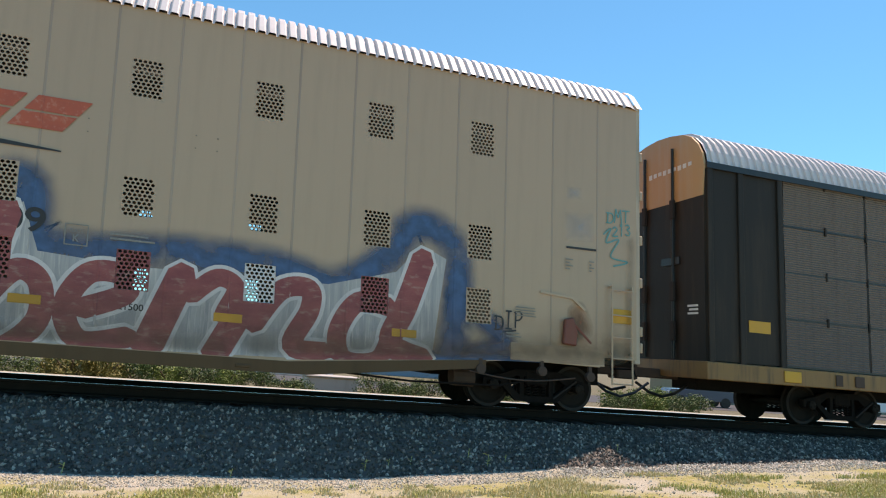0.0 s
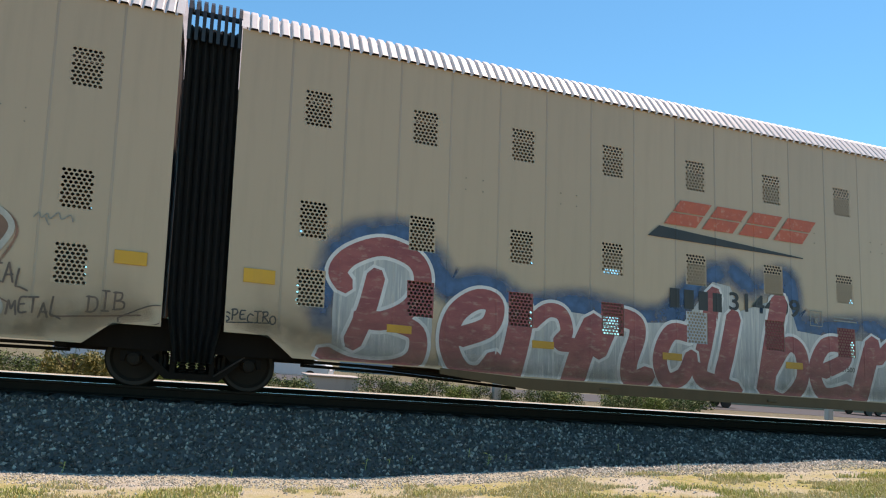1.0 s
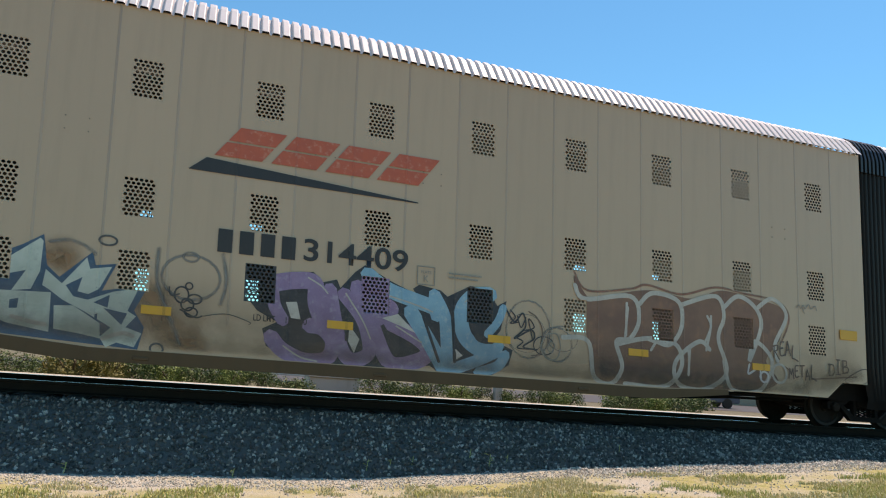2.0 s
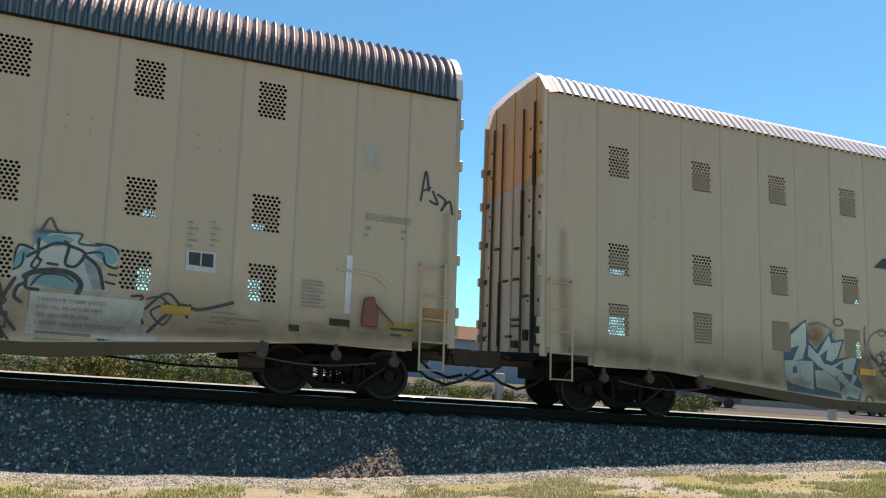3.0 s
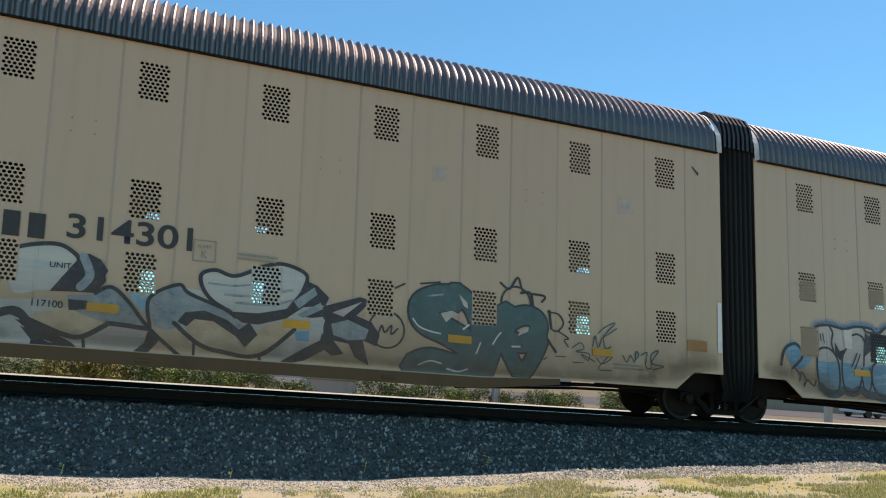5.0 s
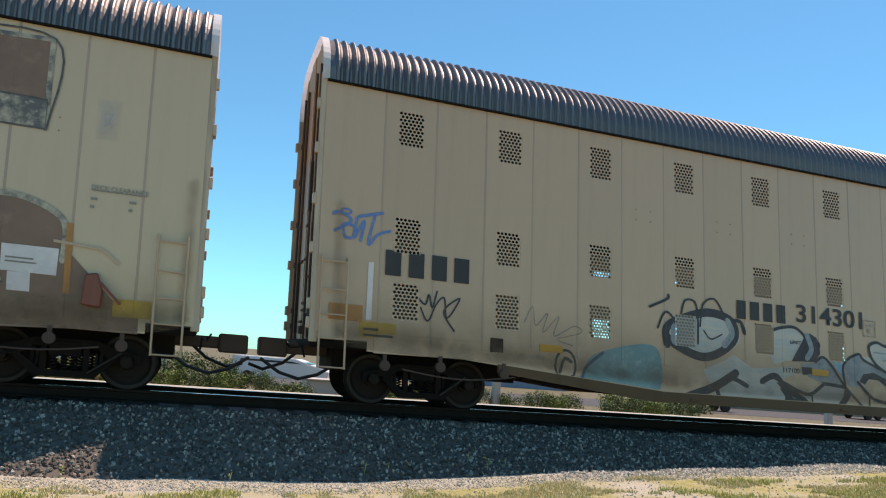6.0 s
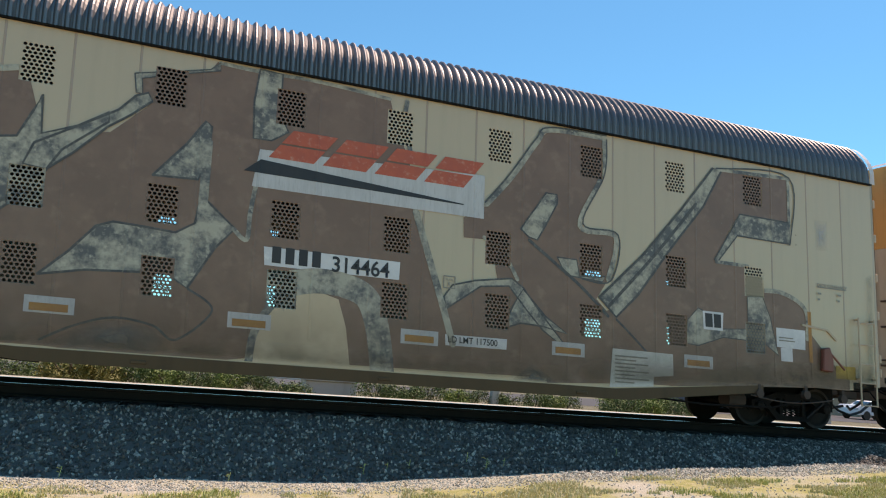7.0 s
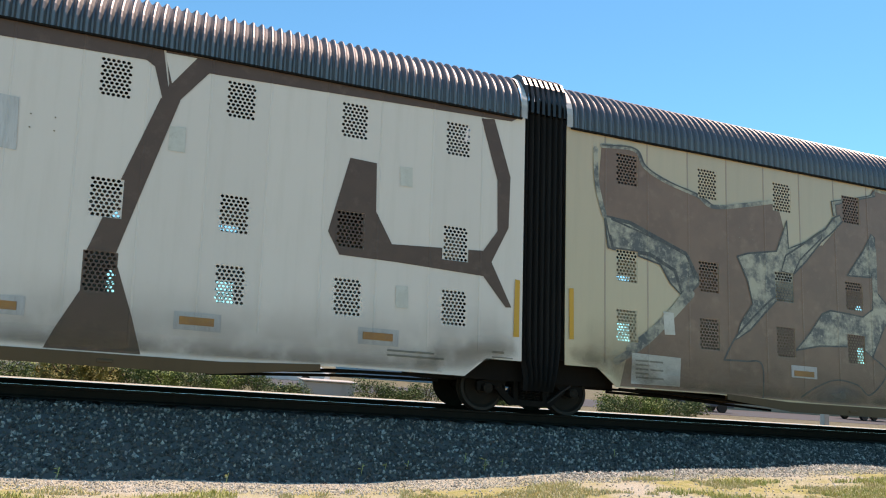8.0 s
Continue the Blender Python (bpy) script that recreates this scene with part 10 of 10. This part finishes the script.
for i in range(13):
    spots.append(((0, 3, 0, 1)[i % 4], 7.2 + 1.15 * i + rng.uniform(-0.25, 0.25), 28.5 + rng.uniform(-0.6, 1.5), 0.60 + 0.16 * rng.random()))
spots += [(1, 19.6, 31.0, 1.0), (1, 21.0, 30.5, 1.0), (3, 24.2, 34.0, 1.0), (3, 28.0, 36.0, 1.0)]
for n, (k, x, y, sc) in enumerate(spots):
    m = pose(x, y, LOT, 0, 0, rng.uniform(0, 360)) @ Matrix.Diagonal((sc, sc, sc * rng.uniform(0.85, 1.1), 1))
    ob = copy_thing(KINDS[k], Matrix())
    ob.matrix_basis = m
for k, x in zip(range(4), (-14.5, -16.2, -18.0, -19.8)):
    KINDS[k].matrix_basis = pose(x, 29.3, LOT)

ASPHALT = paint("asphalt", (0.06, 0.06, 0.06), dirt=(0.10, 0.10, 0.095), dirty=0.4, rough=0.9)
grid("road", [-400, -40, 0, 40, 400], [36.5, 40, 44, 47], lambda x, y: LOT + 0.012, ASPHALT, "grey asphalt road beyond the hedge", "road")
GLASS, _t, _p = nodes_of("car_glass")
_p.inputs["Base Color"].default_value = (0.03, 0.05, 0.07, 1)
_p.inputs["Roughness"].default_value = 0.06
CARWHITE = paint("white_car_paint", (0.78, 0.78, 0.77), dirty=0.05, rough=0.25, vary=0.02)
CARGREY = paint("slate_car_paint", (0.10, 0.12, 0.15), dirty=0.05, rough=0.25, vary=0.02)


def vehicle(label, colour, x, y, turn, length, height, van):
    """A parked vehicle: a bevelled body with a cabin, panes, wheels and lamps."""
    top = thing("van" if van else "car", label, "van" if van else "car")
    w = 0.92
    body = [(-length / 2, 0.35), (length / 2, 0.35), (length / 2 + 0.03, 0.75), (length / 2 - 0.15, 1.0)]
    if van:
        body += [(length / 2 - 0.9, 1.12), (length / 2 - 1.6, height), (-length / 2 + 0.05, height), (-length / 2 - 0.02, 1.0)]
    else:
        body += [(length / 2 - 1.25, 1.03), (length / 2 - 2.0, height), (-length / 2 + 1.2, height), (-length / 2 + 0.55, 1.05), (-length / 2, 0.95)]
    bm = bmesh.new()
    slab(bm, body, -w, w)
    part("body", bevelled(bm, 0.05, 2), colour, top)
    glass_x = (-length / 2 + 0.4, length / 2 - 1.75) if van else (-length / 2 + 1.25, length / 2 - 2.0)
    for sy in (-1, 1):
        bm = bmesh.new()
        a, b = glass_x
        slab(bm, [(a, 1.12), (b + 0.45, 1.12), (b, height - 0.14), (a + 0.1, height - 0.14)], sy * w - 0.012, sy * w + 0.012)
        part("side_window", bm, GLASS, top)
        for fx in (-0.32, 0.32):
            bm = bmesh.new()
            turned(bm, [(0.10, -0.11), (0.31, -0.11), (0.33, -0.08), (0.33, 0.08), (0.31, 0.11), (0.10, 0.11)], (fx * length, sy * 0.82, 0.33), 20)
            part("wheel", bm, BLACK, top)
        bm = bmesh.new()
        box(bm, length / 2 - 0.06, length / 2 + 0.05, sy * 0.7 - 0.16, sy * 0.7 + 0.16, 0.68, 0.84)
        part("headlight", bevelled(bm, 0.02), STENCIL2, top)
    bm = bmesh.new()
    xa, xb = (length / 2 - 0.92, length / 2 - 1.58) if van else (length / 2 - 1.28, length / 2 - 1.98)
    v = [bm.verts.new(q) for q in ((xa + 0.03, -w + 0.1, 1.16), (xa + 0.03, w - 0.1, 1.16), (xb + 0.03, w - 0.14, height - 0.06), (xb + 0.03, -w + 0.14, height - 0.06))]
    bm.faces.new(v)
    bmesh.ops.solidify(bm, geom=bm.faces[:], thickness=0.02)
    part("windscreen", bm, GLASS, top)
    top.matrix_basis = pose(x, y, LOT, 0, 0, turn)


vehicle("white panel van parked behind the hedge", CARWHITE, -3.6, 40.0, 8, 5.2, 2.1, True)
vehicle("white van parked beyond the bushes", CARWHITE, 4.6, 38.2, -20, 4.8, 1.35, True)
vehicle("slate-grey car parked beyond the track", CARGREY, 31.5, 40.5, 165, 4.5, 1.42, False)
vehicle("white car parked by a tan wall", CARWHITE, 47.5, 41.5, 180, 4.4, 1.4, False)

CONCRETE = paint("pale_concrete", (0.50, 0.48, 0.44), dirty=0.25, rough=0.85)
bm = bmesh.new()
box(bm, 4.55, 6.6, 29.5, 31.0, LOT, -0.30)
cab = tagged(part("utility_box", bevelled(bm, 0.03), CONCRETE, None), "low pale concrete utility box beyond the rails", "utility box")
bm = bmesh.new()
box(bm, 4.48, 6.67, 29.42, 31.08, -0.30, -0.24)
part("lid", bevelled(bm, 0.015), CONCRETE, cab)
for x in (12.3, 30.3):
    bm = bmesh.new()
    box(bm, x, x + 0.32, 29.0, 29.3, LOT, 0.35)
    post = tagged(part("bollard", bevelled(bm, 0.03), CONCRETE, None), "pale concrete bollard beyond the rails", "bollard", "bollards")

TANWALL = paint("tan_stucco", (0.42, 0.33, 0.22), dirty=0.2, rough=0.9)
BLUEGREY = paint("blue_grey_cladding", (0.30, 0.34, 0.38), dirty=0.2, rough=0.7)
ROOFTAN = paint("brown_roof_tiles", (0.33, 0.22, 0.14), dirty=0.3, rough=0.9)


def house(name, label, x0, x1, y0, y1, eave, ridge, wall, n):
    top = thing(name, label, "building")
    bm = bmesh.new()
    box(bm, x0, x1, y0, y1, LOT, eave)
    part("wall", bm, wall, top)
    bm = bmesh.new()
    ym = (y0 + y1) / 2
    v = [bm.verts.new(q) for q in ((x0 - 0.5, y0 - 0.5, eave), (x1 + 0.5, y0 - 0.5, eave), (x1 + 0.5, ym, ridge), (x0 - 0.5, ym, ridge),
                                   (x1 + 0.5, y1 + 0.5, eave), (x0 - 0.5, y1 + 0.5, eave))]
    bm.faces.new((v[0], v[1], v[2], v[3]))
    bm.faces.new((v[3], v[2], v[4], v[5]))
    bmesh.ops.solidify(bm, geom=bm.faces[:], thickness=0.15)
    part("roof", bm, ROOFTAN, top)
    for k in range(n):
        x = x0 + (k + 0.5) * (x1 - x0) / n
        bm = bmesh.new()
        box(bm, x - 0.75, x + 0.75, y0 - 0.06, y0 + 0.02, 0.2, 0.9)
        win = part("window", bm, WHITE, top)
        bm = bmesh.new()
        box(bm, x - 0.66, x + 0.66, y0 - 0.08, y0 - 0.06, 0.26, 0.84)
        part("pane", bm, GLASS, win)


house("house", "low blue-grey building with a brown roof across the road", 14, 34, 62, 72, 2.6, 4.0, BLUEGREY, 6)
house("warehouse", "long low tan stucco building across the road", 44, 110, 50, 64, 1.0, 1.5, TANWALL, 12)
bm = bmesh.new()
box(bm, 38, 120, 45.8, 46.0, LOT, 0.1)
tagged(part("wall_boundary", bm, TANWALL, None), "low tan boundary wall along the road", "wall", kind="structure")



# the train's way in metres: it slows a little on the way and picks up again
WAY = ((0.0, 0.0), (2.0, 27.2), (4.0, 54.4), (4.8, 65.28), (5.15, 70.02), (5.8, 78.74), (6.5, 88.13), (7.2, 97.64), (8.0, 108.52))


def travelled(t):
    for (ta, da), (tb, db) in zip(WAY, WAY[1:]):
        if t <= tb:
            return da + (db - da) * (t - ta) / (tb - ta)
    return WAY[-1][1]


def motions():
    for key, unit in UNITS.items():
        x0 = CENTRE[key[0]] + (-0.06 if key == "A2" else 0.0)
        walk(unit, [(t, pose(x0 + d, TRACK_Y, 0)) for t, d in WAY])
    walk(LEAD, [(t, pose(9.22 + d, TRACK_Y, 0)) for t, d in WAY])
    # the wheels roll: less than a quarter turn from row to row
    for ob in AXLES:
        x, y, z = ob.location
        walk(ob, [(k / FPS, pose(x, y, z, 0, math.degrees(travelled(k / FPS) / WHEEL_R), 0)) for k in range(8 * FPS + 1)])


motions()
